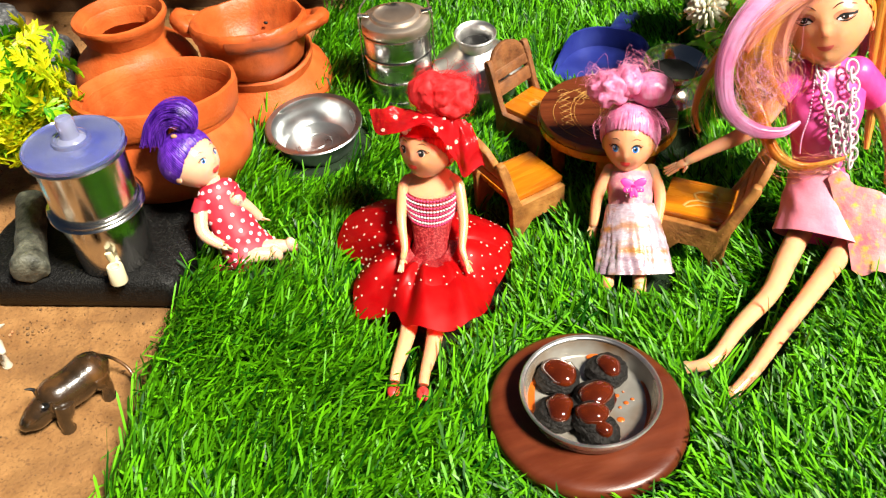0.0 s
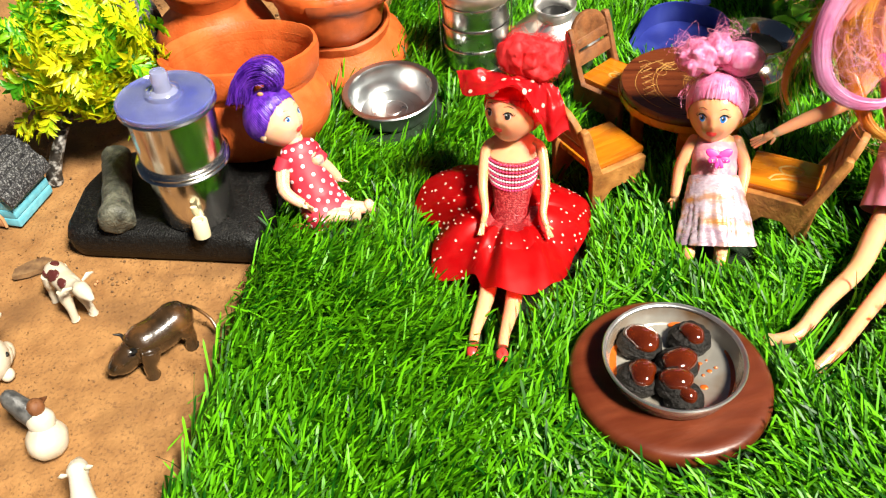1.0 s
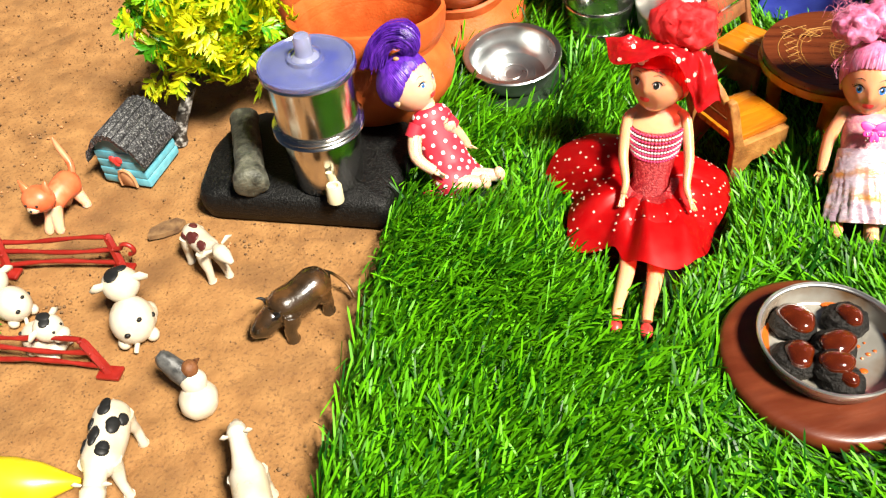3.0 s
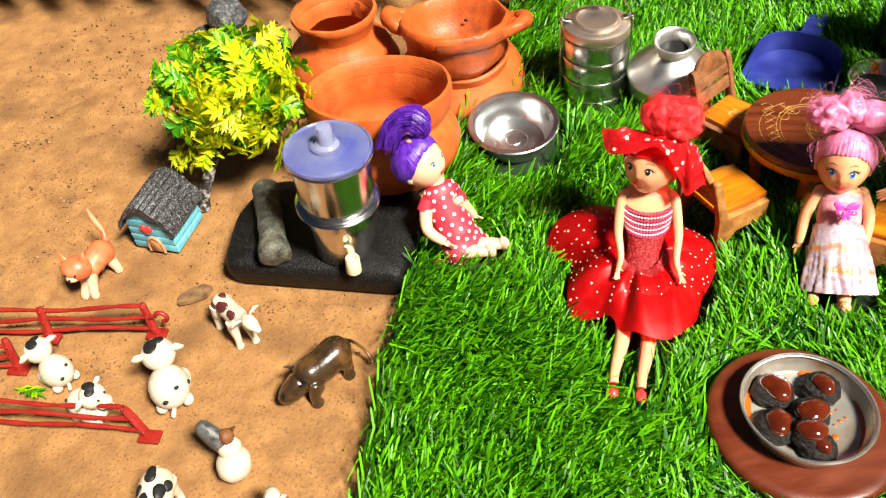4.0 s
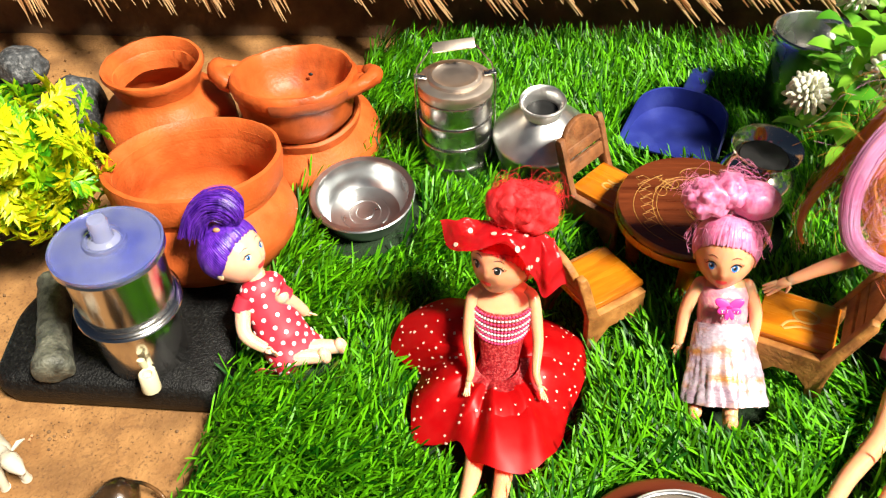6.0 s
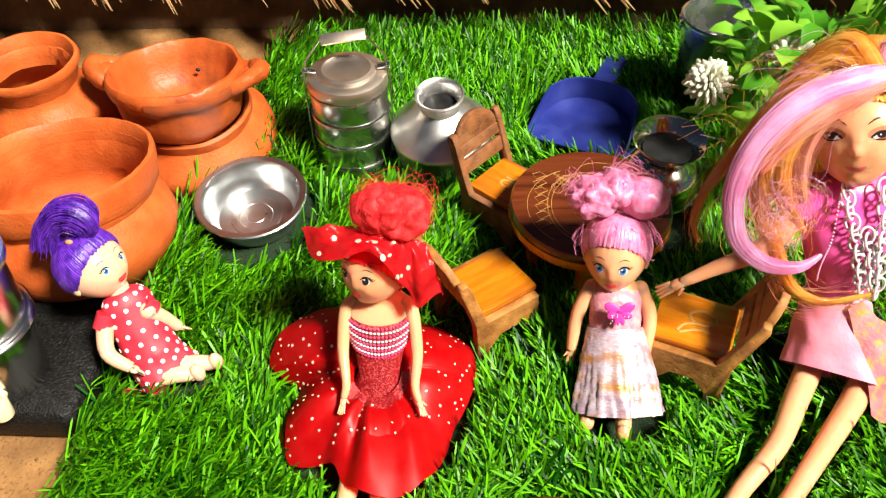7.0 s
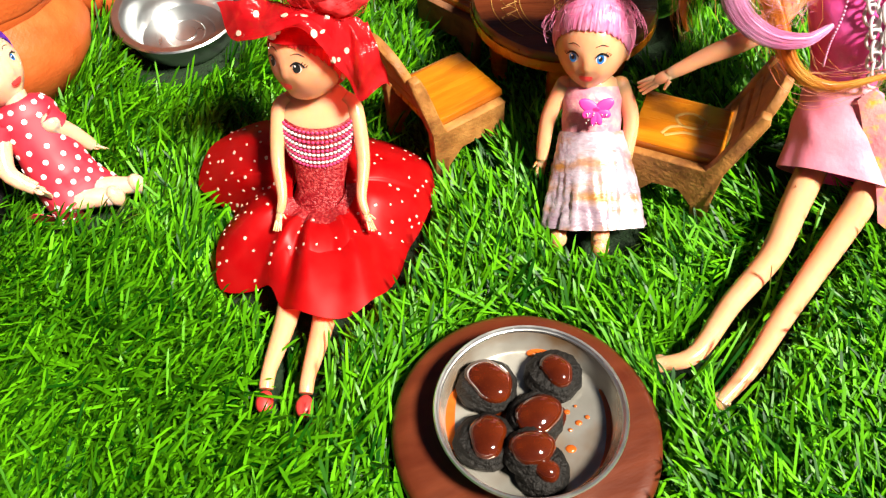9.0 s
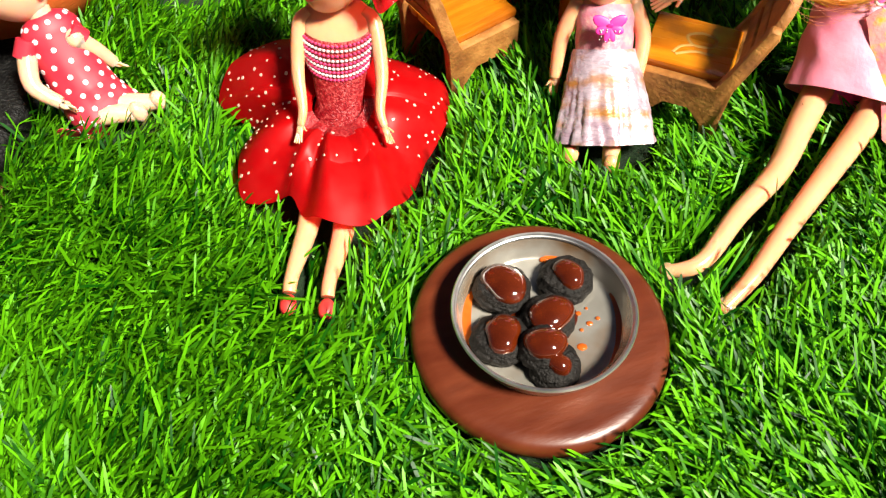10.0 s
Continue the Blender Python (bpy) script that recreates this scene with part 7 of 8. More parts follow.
def pink_doll():
    SK, WH, IR, BK, LP, HR, SK2, TOP, BOW = range(9)
    s = Shape()
    rng = random.Random(32)
    for f in ((0.1118, 0.3355, 0.0140), (0.1275, 0.3300, 0.0140)):
        f = Vector(f)
        limb(s, [f + Vector((0.003, 0.028, 0.012)), f + Vector((0.001, 0.006, 0.002)), f], [0.0042, 0.0036, 0.0034], SK)
        s.ball(f + Vector((0, -0.0010, 0.0008)), (0.0036, 0.0036, 0.0044), SK, 14)
    ax = Vector((0, 0.64, 0.77))
    fr = Vector((0, -0.77, 0.64))
    X = Vector((1, 0, 0))
    base = Vector((0.1262, 0.3680, 0.0352))
    s.rings([ring_of(base + ax * t, a * (1 + 0.03 * math.sin(t * 1400)), b, X, fr, 26) for t, a, b in ((0.0, 0.0125, 0.0090), (0.004, 0.0118, 0.0086), (0.008, 0.0122, 0.0088), (0.012, 0.0118, 0.0085), (0.016, 0.0124, 0.0087), (0.021, 0.0118, 0.0078))], TOP)
    s.rings([ring_of(base + ax * t, a, b, X, fr, 26) for t, a, b in ((0.0205, 0.0118, 0.0076), (0.0235, 0.0105, 0.0066), (0.0258, 0.0060, 0.0050), (0.032, 0.0048, 0.0045))], SK)
    def skirt(u, v):
        a = 2 * math.pi * u
        c = Vector((0.1262, 0.3705, 0.0380)).lerp(Vector((0.1272, 0.3402, 0.0158)), v)
        rx, ry = blend(0.0122, 0.0200, v ** 0.8), blend(0.0090, 0.0122, v)
        q = Vector((math.cos(a) * 2, math.sin(a) * 2, v * 0.8))
        w = 1 + v * (0.16 * noise.noise(q * 1.4) + 0.10 * noise.noise(q * 3.5)) + 0.008 * math.sin(v * 44 + 9 * noise.noise(q))
        return c + X * rx * w * math.cos(a) + fr * ry * w * math.sin(a)
    s.sheet(skirt, 120, 40, SK2, 0.0004, wrap=True)
    mid = Vector((0.1255, 0.3720, 0.0480)) + fr * 0.0090
    for a, L, W in ((30, 0.0044, 0.0021), (150, 0.0044, 0.0021), (-20, 0.0034, 0.0017), (200, 0.0034, 0.0017), (256, 0.0036, 0.0012), (286, 0.0034, 0.0012)):
        d = X * math.cos(radians(a)) + ax * math.sin(radians(a))
        s.ball(mid + d * L * 0.75, (L, W * 1.15, 0.0003), BOW, 14, axes(d, fr))
    s.ball(mid, (0.0016, 0.0005, 0.0016), BOW, 10)
    for k in range(16):
        s.ball(mid + X * rng.uniform(-0.004, 0.004) - ax * rng.uniform(0.001, 0.006) + fr * 0.0005, 0.00032, WH, 6)
    for pts in ([(0.1156, 0.3818, 0.0520), (0.1095, 0.3755, 0.0410), (0.1070, 0.3655, 0.0275)], [(0.1370, 0.3808, 0.0520), (0.1418, 0.3730, 0.0420), (0.1395, 0.3610, 0.0315)]):
        limb(s, pts, [0.0038, 0.0032, 0.0025], SK, 14)
        s.ball(pts[0], 0.0038, SK, 16)
        hand_shape(s, pts[-1], (-0.1, -0.5, -0.8), (-0.9, -0.3, 0), 0.0046, SK)
    h = Head((0.1251, 0.3879, 0.0671), 0.0168, (-0.285, -0.92, 0.27), (-0.012, 0.284, 0.96), jaw=0.30, wide=0.83)
    child_face(s, h, SK, WH, IR, BK, LP, 0.95)
    h.cap(s, (-0.35, 0.05, 1), HAIRLINE, HR, 1.20, 0.0035, 70, 5)
    for k in range(120):
        d = Vector((rng.uniform(-0.9, 0.75), rng.uniform(-1, 1), rng.uniform(0.25, 1))).normalized()
        if d.x > 0.55 and d.z < 0.75:
            continue
        t = Vector((rng.gauss(0, 1), rng.gauss(0, 1), rng.gauss(0, 1))).cross(d).normalized()
        pts = [h.c + h.R @ ((d + t * f + d.cross(t) * g).normalized() * h.r * (1.17 + e)) for f, g, e in ((-0.22, 0, 0), (-0.06, 0.07, 0.05), (0.10, -0.04, 0.06), (0.24, 0.05, 0.0))]
        s.tube(smooth_path(pts, 3), 0.00010, HR, 3)
    hair_ball(s, (0.1135, 0.3975, 0.0925), (0.0098, 0.0095, 0.0085), HR, rng, (-0.6, -0.5, 0.5), 0.34, 0.020, 12, 190)
    hair_ball(s, (0.1225, 0.3990, 0.0950), (0.0092, 0.0090, 0.0078), HR, rng, (0.2, -0.7, 0.6), 0.30, 0.018, 14, 110)
    hair_ball(s, (0.1352, 0.3975, 0.0918), (0.0108, 0.0098, 0.0088), HR, rng, (0.8, 0.1, 0.5), 0.10, 0.010, 26, 60)
    strands(s, [[(0.112, 0.397, 0.098), (0.106, 0.398, 0.103), (0.101, 0.396, 0.098)], [(0.120, 0.399, 0.101), (0.124, 0.402, 0.106), (0.131, 0.4, 0.102)]], 60, 0.003, 0.00006, HR, rng, 4, 0.0014)
    single("pink_hair_doll", s, [M_SKIN, M_WHITE, M_EYE_BLUE, M_BLACK, M_LIPS, M_PINK_HAIR, M_SHEER, M_PINK_TOP, M_BOW], "small doll with pink topknots in a white brocade skirt", "doll", sharp=80)


def purple_doll():
    SK, WH, IR, BK, LP, HR, DR, DT, SP = range(9)
    s = Shape()
    rng = random.Random(33)
    for pts in ([(-0.086, 0.3570, 0.0165), (-0.078, 0.3585, 0.0165), (-0.0690, 0.3600, 0.0150)], [(-0.082, 0.3620, 0.0165), (-0.072, 0.3650, 0.0160), (-0.0615, 0.3665, 0.0150)]):
        limb(s, pts, [0.0052, 0.0044, 0.0034], SK)
        s.ball(Vector(pts[-1]) + Vector((0.0012, 0, 0.0008)), (0.0034, 0.0036, 0.0052), SK, 14, Matrix.Rotation(radians(-15), 3, "Y"))
    hipc, neck = Vector((-0.0905, 0.3590, 0.0150)), Vector((-0.1005, 0.3805, 0.0505))
    ax = (neck - hipc).normalized()
    line = smooth_path([neck, (-0.0978, 0.3775, 0.0425), (-0.0938, 0.3725, 0.0320), (-0.0898, 0.3682, 0.0235), (-0.0850, 0.3640, 0.0172), (-0.0795, 0.3602, 0.0138)], 8)
    prof = [(0.0, 0.0050, 0.0048), (0.05, 0.0085, 0.0062), (0.14, 0.0118, 0.0078), (0.4, 0.0116, 0.0092), (0.65, 0.0130, 0.0100), (0.85, 0.0140, 0.0086), (1.0, 0.0150, 0.0062)]
    def dress(u, v):
        a = 2 * math.pi * u
        i = min(len(line) - 1, int(round(v * (len(line) - 1))))
        t = (line[min(i + 1, len(line) - 1)] - line[max(i - 1, 0)]).normalized()
        e = Vector((0.78, 0.63, 0))
        e = (e - t * e.dot(t)).normalized()
        rx, ry = (np.interp(v, [p[0] for p in prof], [p[k] for p in prof]) for k in (1, 2))
        q = Vector((math.cos(a) * 2, math.sin(a) * 2, v * 2))
        w = 1 + v * (0.07 * noise.noise(q) + 0.04 * noise.noise(q * 2.7))
        return line[i] + e * rx * w * math.cos(a) + e.cross(t) * ry * w * math.sin(a)
    P, N = s.sheet(dress, 60, 40, DR, 0.0004, wrap=True)
    for jj, j in enumerate(range(3, 40, 4)):
        for i in range((jj % 2) * 3, 60, 5 if j < 8 else 6):
            p = P[j][i]
            nn = N[j][i] if N[j][i].dot(p - line[min(j, len(line) - 1)]) > 0 else -N[j][i]
            s.disc(p, nn, 0.00112, DT, 10, 0.0004)
    for p, q in (((-0.1050, 0.3712, 0.0455), (-0.1072, 0.3668, 0.0400)), ((-0.0905, 0.3772, 0.0455), (-0.0870, 0.3778, 0.0400))):
        limb(s, [p, q], [0.0046, 0.0048], DR, 14, 3)
    def tail_cloth(u, v):
        return Vector((-0.1010 + 0.020 * u, 0.3490 + 0.004 * u + 0.004 * v, 0.0155 - 0.011 * v + 0.0015 * math.sin(u * 9)))
    s.sheet(tail_cloth, 12, 6, DR, 0.0004)
    for pts, dv, sv in (([(-0.1062, 0.3690, 0.0425), (-0.1045, 0.3580, 0.0335), (-0.0945, 0.3545, 0.0270)], (0.85, -0.3, -0.3), (0.2, -0.2, 0.9)), ([(-0.0885, 0.3755, 0.0425), (-0.0840, 0.3790, 0.0330), (-0.0800, 0.3810, 0.0245)], (0.6, 0.3, -0.6), (0.6, -0.5, 0.4))):
        limb(s, pts, [0.0042, 0.0036, 0.0027], SK, 12)
        s.ball(pts[0], 0.0043, SK, 14)
        hand_shape(s, pts[-1], dv, sv, 0.0044, SK)
    s.tube([neck - ax * 0.002, neck + ax * 0.003], [0.0048, 0.0046], SK, 14)
    h = Head((-0.1105, 0.3856, 0.0612), 0.0156, (0.86, -0.26, 0.42), (-0.363, 0.214, 0.907), jaw=0.22)
    child_face(s, h, SK, WH, IR, BK, LP, 0.74)
    h.cap(s, (-0.40, 0, 1), HAIRLINE, HR, 1.20, 0.010, 100, 9)
    root = Vector((-0.1150, 0.3870, 0.0835))
    # the topknot: hair drawn up from its tie, over in an open loop and out to a ragged cut end
    outer = smooth_path([root - Vector((0, 0, 0.006)), (-0.1052, 0.3890, 0.0812), (-0.1040, 0.3910, 0.0880), (-0.1105, 0.3925, 0.0938), (-0.1215, 0.3925, 0.0925), (-0.1308, 0.3908, 0.0840), (-0.1362, 0.3885, 0.0712)], 5)
    inner = smooth_path([root - Vector((0, 0, 0.005)), (-0.1115, 0.3870, 0.0820), (-0.1125, 0.3878, 0.0842), (-0.1155, 0.3880, 0.0850), (-0.1188, 0.3872, 0.0828), (-0.1208, 0.3858, 0.0782), (-0.1216, 0.3845, 0.0738)], 5)
    for k in range(1000):
        t = rng.random() ** 1.15
        dy, wob, end = rng.gauss(0, 0.0022), rng.uniform(0, 6.28), len(outer) - rng.choice((0, 0, 1, 1, 2, 3, 4, 6))
        pts = []
        for i in range(end):
            f = i / (len(outer) - 1)
            open_out = math.sin(math.pi * min(0.6, f))
            p = outer[i].lerp(inner[i], t)
            pts.append(p + Vector((0.0009 * math.sin(wob + 7 * f), dy * open_out - 0.0016 * (1 - t) * math.sin(wob) * open_out, 0.0005 * math.cos(wob + 5 * f))))
        s.tube(pts, rng.choice((0.00011, 0.00016, 0.00022)), HR, 4)
    lock(s, [outer[i].lerp(inner[i], 0.42) + Vector((0, 0.001, 0)) for i in range(0, len(outer), 5)], [0.0018, 0.0036, 0.0042, 0.0044, 0.0042, 0.0036, 0.0018], HR, rng, 40, 0.00013, 5, 0.5, 0.85, 0.08)
    s.ball(root + Vector((0, -0.004, -0.004)), (0.0018, 0.0012, 0.0012), SP, 12)
    single("purple_hair_doll", s, [M_SKIN_PALE, M_WHITE, M_EYE_BLUE, M_BLACK, M_LIPS, M_PURPLE_HAIR, M_DRESS_RED, M_WHITE, M_DOOR], "small seated doll with purple hair and polka-dot dress", "doll", sharp=80)


def tall_doll():
    SK, WH, IR, BK, LP, OR, LI, TOP, SKT, GD, CH, ES, SA = range(13)
    s = Shape()
    rng = random.Random(34)
    legs = [[(0.2180, 0.3640, 0.026), (0.2032, 0.3405, 0.0230), (0.1904, 0.3199, 0.0205), (0.1710, 0.2999, 0.0180), (0.1545, 0.2805, 0.0160), (0.1415, 0.2785, 0.0130)],
            [(0.2400, 0.3560, 0.026), (0.2268, 0.3386, 0.0230), (0.2093, 0.3182, 0.0205), (0.1882, 0.2937, 0.0180), (0.1724, 0.2745, 0.0160), (0.1600, 0.2630, 0.0130)]]
    for pts in legs:
        limb(s, pts, [0.0062, 0.0056, 0.0048, 0.0040, 0.0033, 0.0024], SK, 16, 7)
        d = (Vector(pts[5]) - Vector(pts[4])).normalized()
        s.ball(Vector(pts[5]) - d * 0.001, (0.0032, 0.0036, 0.0020), SK, 14, axes(d, (0, 0, 1)))
    rings = []
    for c, rx, ry in (((0.2275, 0.369, 0.022), 0.019, 0.014), ((0.2255, 0.3735, 0.040), 0.0165, 0.0125), ((0.2225, 0.3790, 0.056), 0.0128, 0.0100), ((0.2215, 0.3820, 0.066), 0.0142, 0.0112), ((0.2208, 0.3840, 0.076), 0.0172, 0.0140), ((0.2200, 0.3865, 0.086), 0.0192, 0.0155), ((0.2195, 0.3895, 0.096), 0.0195, 0.0120), ((0.2190, 0.3930, 0.1040), 0.0170, 0.0085), ((0.2185, 0.3945, 0.1080), 0.0100, 0.0070)):
        rings.append(ring_of(c, rx, ry, ey=Vector((0, 1, 0.14)), n=32))
    s.rings(rings, TOP)
    limb(s, [(0.2190, 0.3935, 0.1020), (0.2180, 0.3955, 0.1090), (0.2165, 0.3980, 0.1170)], [0.0082, 0.0060, 0.0060], SK, 16)
    for pts in ([(0.2010, 0.3915, 0.1000), (0.1870, 0.3815, 0.0790), (0.1640, 0.3785, 0.0660), (0.1545, 0.3775, 0.0605)], [(0.2355, 0.3930, 0.0990), (0.2560, 0.3960, 0.0760), (0.2640, 0.3900, 0.0540), (0.2650, 0.3880, 0.0460)]):
        limb(s, pts, [0.0060, 0.0046, 0.0031, 0.0023], SK, 14)
        hand_shape(s, pts[-1], Vector(pts[-1]) - Vector(pts[-2]), (0.2, -0.9, -0.2), 0.0082, SK, 0.72)
    limb(s, [(0.2030, 0.3915, 0.1005), (0.1960, 0.3880, 0.0930)], [0.0082, 0.0074], TOP, 14)
    s.ball((0.2030, 0.3915, 0.1005), 0.0083, TOP, 16).ball((0.2340, 0.3930, 0.1000), 0.0091, TOP, 16)
    limb(s, [(0.2340, 0.3930, 0.1000), (0.2480, 0.3950, 0.0860)], [0.0090, 0.0084], TOP, 14)
    # the jacket's front edge with its row of stitches
    edge = smooth_path([(0.2085, 0.3800, 0.1050), (0.2070, 0.3715, 0.0920), (0.2055, 0.3690, 0.0800), (0.2075, 0.3705, 0.0690)], 10)
    for p in edge:
        s.ball(p, 0.0006, LI, 6)
    def skirt(u, v):
        a = 2 * math.pi * u
        c = Vector((0.2235, 0.3770, 0.0520)).lerp(Vector((0.2215, 0.3520, 0.0270)), v)
        rx, ry = blend(0.0140, 0.0215, v), blend(0.0110, 0.0130, v)
        w = 1 + 0.12 * v * noise.noise(Vector((math.cos(a) * 1.6, math.sin(a) * 1.6, v))) + 0.02 * math.sin(v * 14 + 3 * noise.noise(Vector((a * 2, v, 0))))
        return c + Vector((0.93, -0.36, 0)) * rx * w * math.cos(a) + Vector((-0.15, -0.55, 0.75)) * ry * w * math.sin(a)
    s.sheet(skirt, 96, 24, SKT, 0.0005, wrap=True)
    def lace(u, v):
        q = 0.0050 * noise.noise(Vector((u * 3, v * 2, 0))) + 0.0014 * math.sin(u * 15 + 3 * v)
        return Vector((0.2225 + 0.034 * u + 0.012 * v, 0.3640 - 0.030 * v - 0.014 * u + q * 0.5, 0.0575 - 0.036 * v - 0.006 * u + q + 0.004 * math.sin(math.pi * u)))
    s.sheet(lace, 60, 26, GD, 0.0005)
    # head
    h = Head((0.2145, 0.3982, 0.1277), 0.0208, (-0.43, -0.80, 0.41), (-0.10, 0.48, 0.87), jaw=0.34, face=1.10, nose=0.13, wide=0.94)
    h.skin(s, SK)
    r = h.r
    for sy in (1, -1):
        y = sy * 0.44
        h.paint(s, [(y + 0.25 * math.cos(a), 0.065 + 0.03 * sy * math.cos(a) + 0.11 * math.sin(a)) for a in (2 * math.pi * i / 24 for i in range(24))], ES, 0.005 * r)
        h.paint(s, [(y + 0.155 * math.cos(a), 0.005 + 0.03 * sy * math.cos(a) + 0.040 * math.sin(a)) for a in (2 * math.pi * i / 22 for i in range(22))], WH, 0.009 * r)
        h.oval(s, y - 0.01, 0.010, 0.084, 0.050, IR, 0.013 * r)
        h.oval(s, y - 0.01, 0.010, 0.056, 0.040, BK, 0.016 * r)
        h.oval(s, y - 0.035, 0.024, 0.015, 0.013, WH, 0.020 * r)
        h.stroke(s, [(y - sy * 0.19, -0.02), (y - sy * 0.07, 0.058), (y + sy * 0.09, 0.066), (y + sy * 0.25, 0.072)], 0.032, BK, 0.017 * r)
        h.stroke(s, [(y + sy * 0.18, 0.07), (y + sy * 0.26, 0.125)], 0.018, BK, 0.018 * r)
        h.stroke(s, [(y - sy * 0.12, -0.050), (y + sy * 0.06, -0.058), (y + sy * 0.21, 0.02)], 0.014, BK, 0.015 * r)
        h.stroke(s, [(sy * 0.18, 0.215), (sy * 0.38, 0.325), (sy * 0.68, 0.265)], 0.018, IR, 0.010 * r)
    for sy in (1, -1):
        h.oval(s, sy * 0.065, -0.345, 0.022, 0.012, ES, 0.006 * r, 12)
    h.paint(s, [(0.21 * math.cos(a), -0.56 + 0.045 * math.cos(a) ** 2 + (0.036 if math.sin(a) > 0 else 0.060) * math.sin(a)) for a in (2 * math.pi * i / 28 for i in range(28))], LP, 0.024 * r)
    h.cap(s, (-0.1, -0.05, 1), [(0, 0.66), (30, 0.60), (55, 0.42), (75, 0.12), (95, -0.3), (180, -0.7)], OR, 1.06, 0.02, 34, 2)
    # pink forelock: from the parting over the brow, out to the side and round in one curl
    crown = Vector((0.2110, 0.3930, 0.1535))
    sweep = [(0.2130, 0.3925, 0.1570), (0.2020, 0.3890, 0.1565), (0.1880, 0.3860, 0.1530), (0.1745, 0.3810, 0.1460), (0.1645, 0.3745, 0.1345), (0.1605, 0.3680, 0.1190), (0.1640, 0.3610, 0.1030), (0.1750, 0.3560, 0.0945), (0.1890, 0.3560, 0.0920), (0.1985, 0.3600, 0.0950)]
    lock(s, sweep, [0.0034, 0.0046, 0.0044, 0.0038, 0.0034, 0.0032, 0.0030, 0.0027, 0.0020, 0.0008], LI, rng, 160, 0.000045, 8, 0.5, 0.70, 0.012)
    fan = [(0.2090, 0.3910, 0.1540), (0.1950, 0.3880, 0.1500), (0.1800, 0.3840, 0.1420), (0.1690, 0.3790, 0.1330), (0.1640, 0.3720, 0.1220)]
    lock(s, [(0.2120, 0.3905, 0.1560), (0.2000, 0.3870, 0.1530), (0.1870, 0.3840, 0.1465), (0.1770, 0.3800, 0.1370), (0.1705, 0.3740, 0.1250)], [0.0030, 0.0050, 0.0052, 0.0042, 0.0010], SA, rng, 140, 0.000045, 8, 0.4, 0.6, 0.015)
    strands(s, [fan], 120, 0.0024, 0.00005, LI, rng, 6, 0.0004)
    strands(s, [fan], 60, 0.0048, 0.00006, OR, rng, 6, 0.0006)
    lock(s, [crown, (0.2000, 0.3900, 0.1500), (0.1915, 0.3890, 0.1420), (0.1885, 0.3880, 0.1300), (0.1895, 0.3850, 0.1170), (0.1940, 0.3795, 0.1050)], [0.0040, 0.0062, 0.0064, 0.0060, 0.0046, 0.0016], SA, rng, 120, 0.00005, 8, 0.6, 0.5, 0.02)
    # orange hair
    locks = [([crown, (0.1970, 0.3920, 0.1500), (0.1860, 0.3880, 0.1370), (0.1820, 0.3820, 0.1230), (0.1860, 0.3750, 0.1090), (0.1940, 0.3700, 0.0980)], 0.0036, OR),
             ([(0.1930, 0.3900, 0.1460), (0.1820, 0.3870, 0.1350), (0.1780, 0.3830, 0.1200), (0.1850, 0.3800, 0.1050), (0.1950, 0.3740, 0.0950)], 0.0028, OR),
             ([(0.1950, 0.3960, 0.1530), (0.1830, 0.3950, 0.1440), (0.1760, 0.3930, 0.1280), (0.1770, 0.3880, 0.1060), (0.1840, 0.3720, 0.0900), (0.1910, 0.3600, 0.0770), (0.2050, 0.3560, 0.0715), (0.2230, 0.3560, 0.0760)], 0.0040, OR),
             ([crown, (0.1980, 0.4040, 0.1560), (0.1850, 0.4060, 0.1400), (0.1730, 0.4050, 0.1150), (0.1625, 0.4020, 0.0920), (0.1600, 0.4000, 0.0760), (0.1645, 0.4000, 0.0630)], 0.0032, OR),
             ([crown, (0.2250, 0.3960, 0.1545), (0.2350, 0.3990, 0.1430), (0.2400, 0.4000, 0.1220), (0.2440, 0.3970, 0.0950)], 0.0058, OR),
             ([crown, (0.2280, 0.4020, 0.1570), (0.2400, 0.4060, 0.1440), (0.2470, 0.4050, 0.1150), (0.2500, 0.3980, 0.0800), (0.2480, 0.3850, 0.0600)], 0.0062, OR),
             ([crown, (0.2210, 0.4080, 0.1580), (0.2360, 0.4130, 0.1450), (0.2430, 0.4140, 0.1200), (0.2420, 0.4100, 0.0950)], 0.0060, LI),
             ([crown, (0.2040, 0.4080, 0.1590), (0.1930, 0.4120, 0.1450), (0.1880, 0.4130, 0.1200), (0.1880, 0.4080, 0.1000)], 0.0068, OR)]
    for p, w, mi in locks:
        lock(s, p, np.interp(np.linspace(0, 1, len(p)), [0, 0.4, 1], [w * 0.7, w, w * 0.22]).tolist(), mi, rng, 60, 0.00006, 8, 1.0, 0.75, 0.04)
    strands(s, [p for p, w, mi in locks], 150, 0.0034, 0.00005, OR, rng, 5, 0.0012)
    strands(s, [p for p, w, mi in locks[:4]], 50, 0.0050, 0.00005, SA, rng, 5, 0.0014)
    limb(s, [crown + Vector((0, 0.01, -0.002)), (0.2190, 0.4150, 0.1480), (0.2190, 0.4190, 0.1280), (0.2190, 0.4140, 0.1000), (0.2190, 0.4090, 0.0800)], [0.007, 0.011, 0.012, 0.010, 0.005], OR, 14)
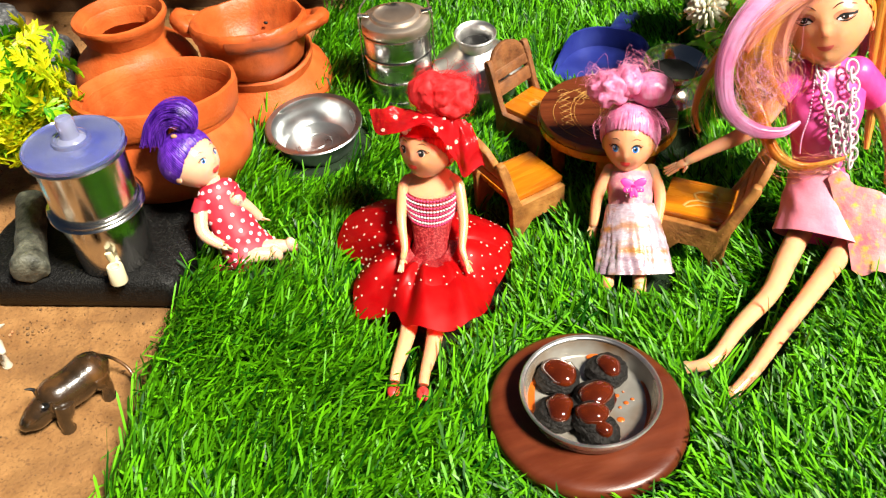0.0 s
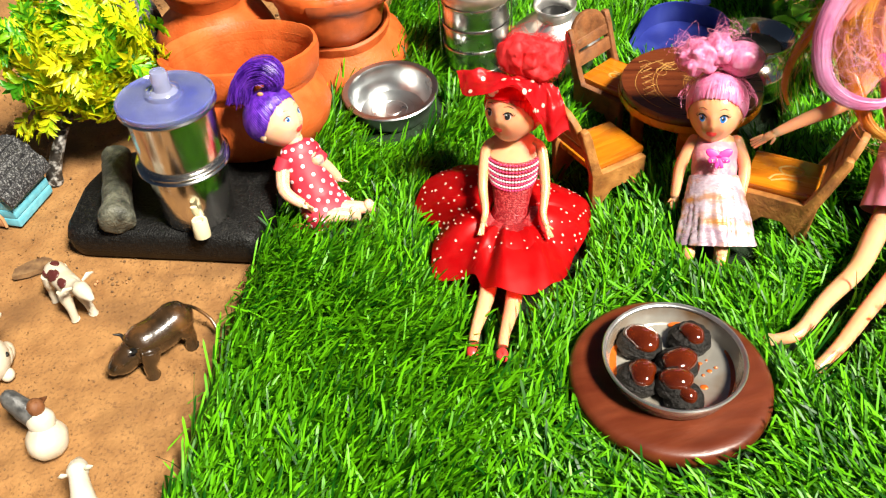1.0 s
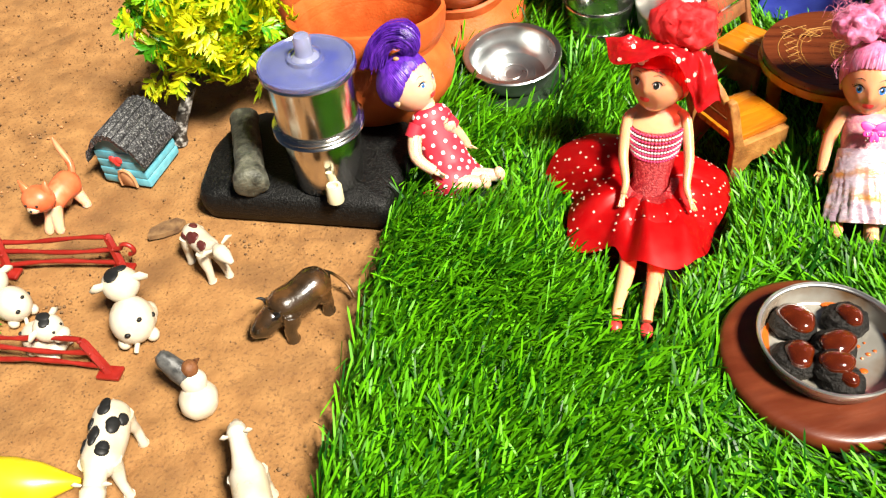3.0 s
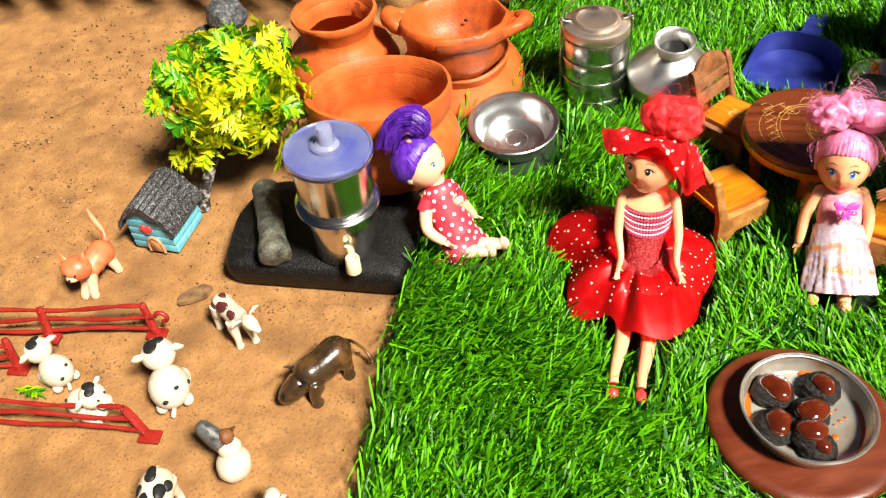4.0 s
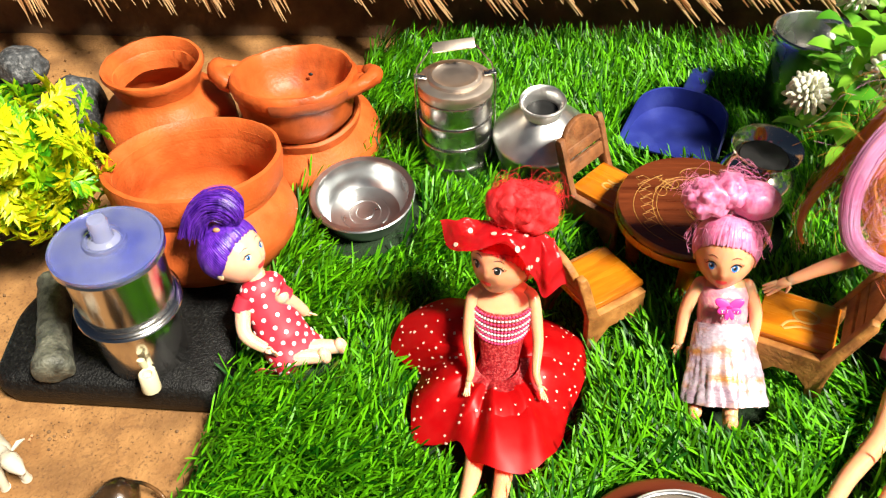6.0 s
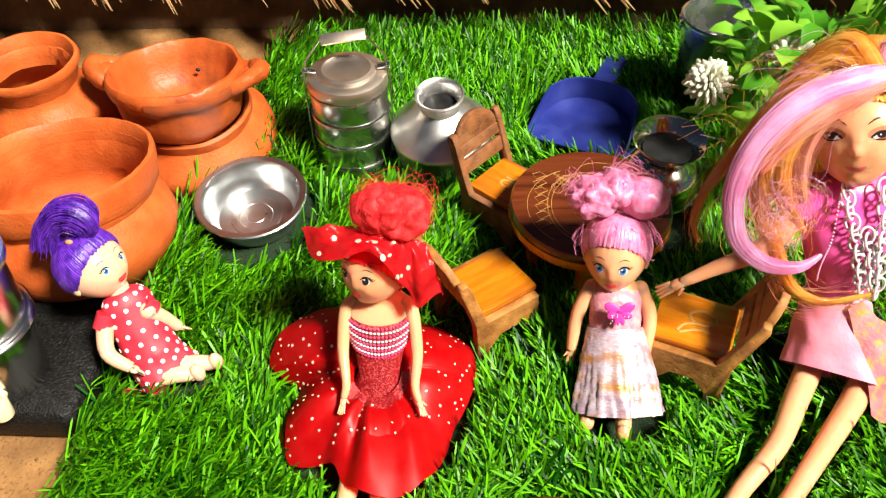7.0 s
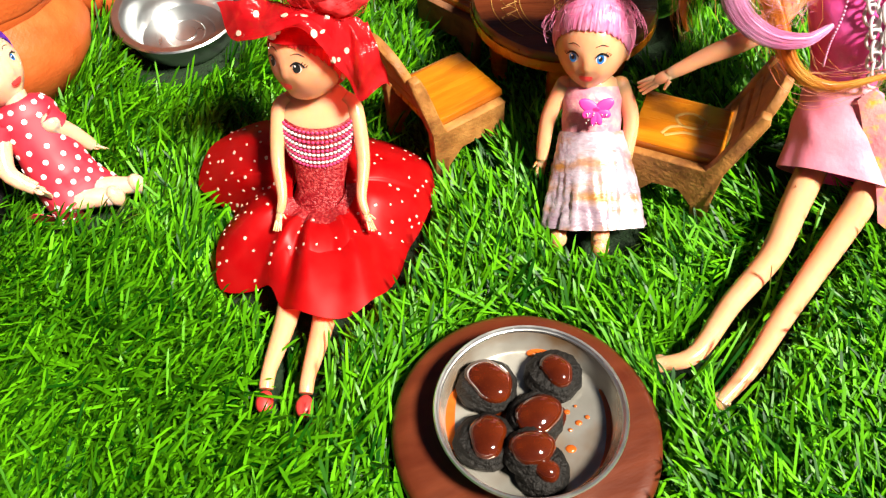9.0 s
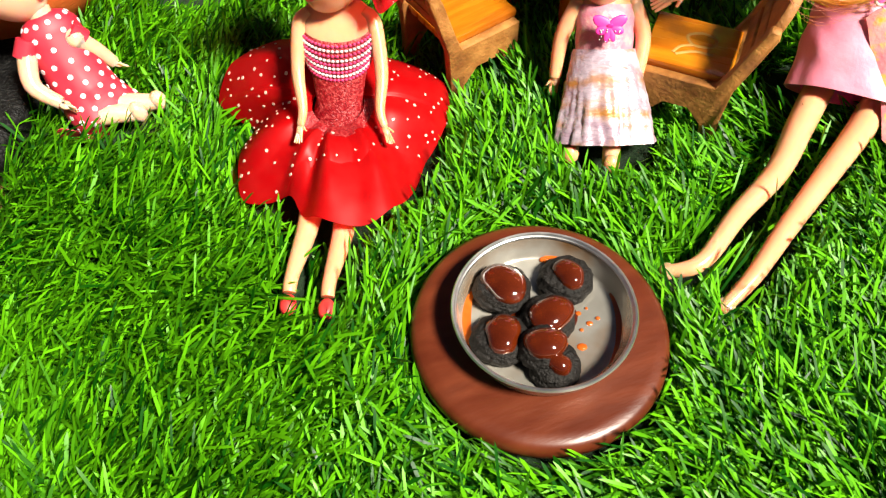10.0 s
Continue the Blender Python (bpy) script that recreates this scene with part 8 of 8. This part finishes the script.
    # fine loose hair inside the curl
    for k in range(230):
        a0, rr = rng.uniform(0, 6.28), rng.uniform(0.004, 0.012)
        cc = Vector((0.1790 + rng.gauss(0, 0.005), 0.3670 + rng.gauss(0, 0.005), 0.1120 + rng.gauss(0, 0.008)))
        pts = [cc + Vector((rr * math.cos(a0 + t), 0.45 * rr * math.sin(a0 + t) + 0.002 * math.sin(3 * t), rr * math.sin(a0 + t))) for t in np.linspace(0, rng.uniform(1.5, 4), 9)]
        s.tube(pts, 0.000045, (OR, SA, LI)[k % 3], 3)
    for k in range(80):
        p = Vector((rng.uniform(0.160, 0.200), rng.uniform(0.375, 0.405), rng.uniform(0.10, 0.158)))
        d = Vector((rng.uniform(-1, 0.1), rng.uniform(-0.3, 0.5), rng.uniform(-0.8, 0.8)))
        pts = [p, p + d * 0.009 + Vector((0, 0, 0.003)), p + d * 0.017 + Vector((rng.uniform(-0.004, 0.004), 0, -0.003)), p + d * 0.024 + Vector((0, 0, -0.008))]
        s.tube(smooth_path(pts, 4), 0.00005, OR if k % 3 else LI, 3)
    # flyaway hair over the crown
    for k in range(70):
        a = rng.uniform(2.0, 5.6)
        p = h.c + Vector((math.cos(a) * 0.021, 0.004 + rng.uniform(-0.012, 0.012), 0.014 - math.sin(a) * 0.010 + 0.008))
        d = Vector((math.cos(a) * 1.1 + rng.uniform(-0.6, 0.3), rng.uniform(-0.5, 0.4), rng.uniform(-0.1, 0.7)))
        q = p + d * rng.uniform(0.008, 0.018)
        s.tube(smooth_path([p, p.lerp(q, 0.5) + Vector((0, 0, 0.004)), q, q + Vector((-0.006, 0, -rng.uniform(0.004, 0.014)))], 4), 0.00005, OR if k % 3 else LI, 3)
    # chain necklace
    for path, ph in (([(0.2110, 0.3830, 0.1085), (0.2150, 0.3760, 0.0975), (0.2190, 0.3700, 0.0860), (0.2230, 0.3665, 0.0740), (0.2265, 0.3650, 0.0640)], 0), ([(0.2265, 0.3840, 0.1095), (0.2275, 0.3760, 0.0985), (0.2280, 0.3705, 0.0870), (0.2305, 0.3670, 0.0750), (0.2320, 0.3650, 0.0640)], 1), ([(0.2215, 0.3730, 0.0930), (0.2250, 0.3690, 0.0830), (0.2280, 0.3655, 0.0720)], 1)):
        pts = smooth_path(path, 3)
        for i, p in enumerate(pts[:-1]):
            d = (pts[i + 1] - p).normalized()
            n1 = Vector((0, -1, 0.3)) if (i + ph) % 2 else Vector((0.75, -0.62, 0.2))
            w = d.cross(n1).normalized()
            s.tube([p + d * 0.0038 * math.cos(t) + w * 0.0028 * math.sin(t) for t in (2 * math.pi * k / 16 for k in range(16))], 0.00064, CH, 7, wrap=True)
    single("long_hair_doll", s, [M_SKIN, M_WHITE, M_EYE_BROWN, M_BLACK, M_LIP_ROSE, M_ORANGE_HAIR, M_LILAC_HAIR, M_PINK_SATIN, M_PINK_SKIRT, M_GOLD_LACE, M_CHAIN, M_EYE_SHADE, M_SALMON_HAIR], "seated fashion doll with pink-orange hair and pink outfit", "doll", sharp=80)


red_doll()
pink_doll()
purple_doll()
tall_doll()
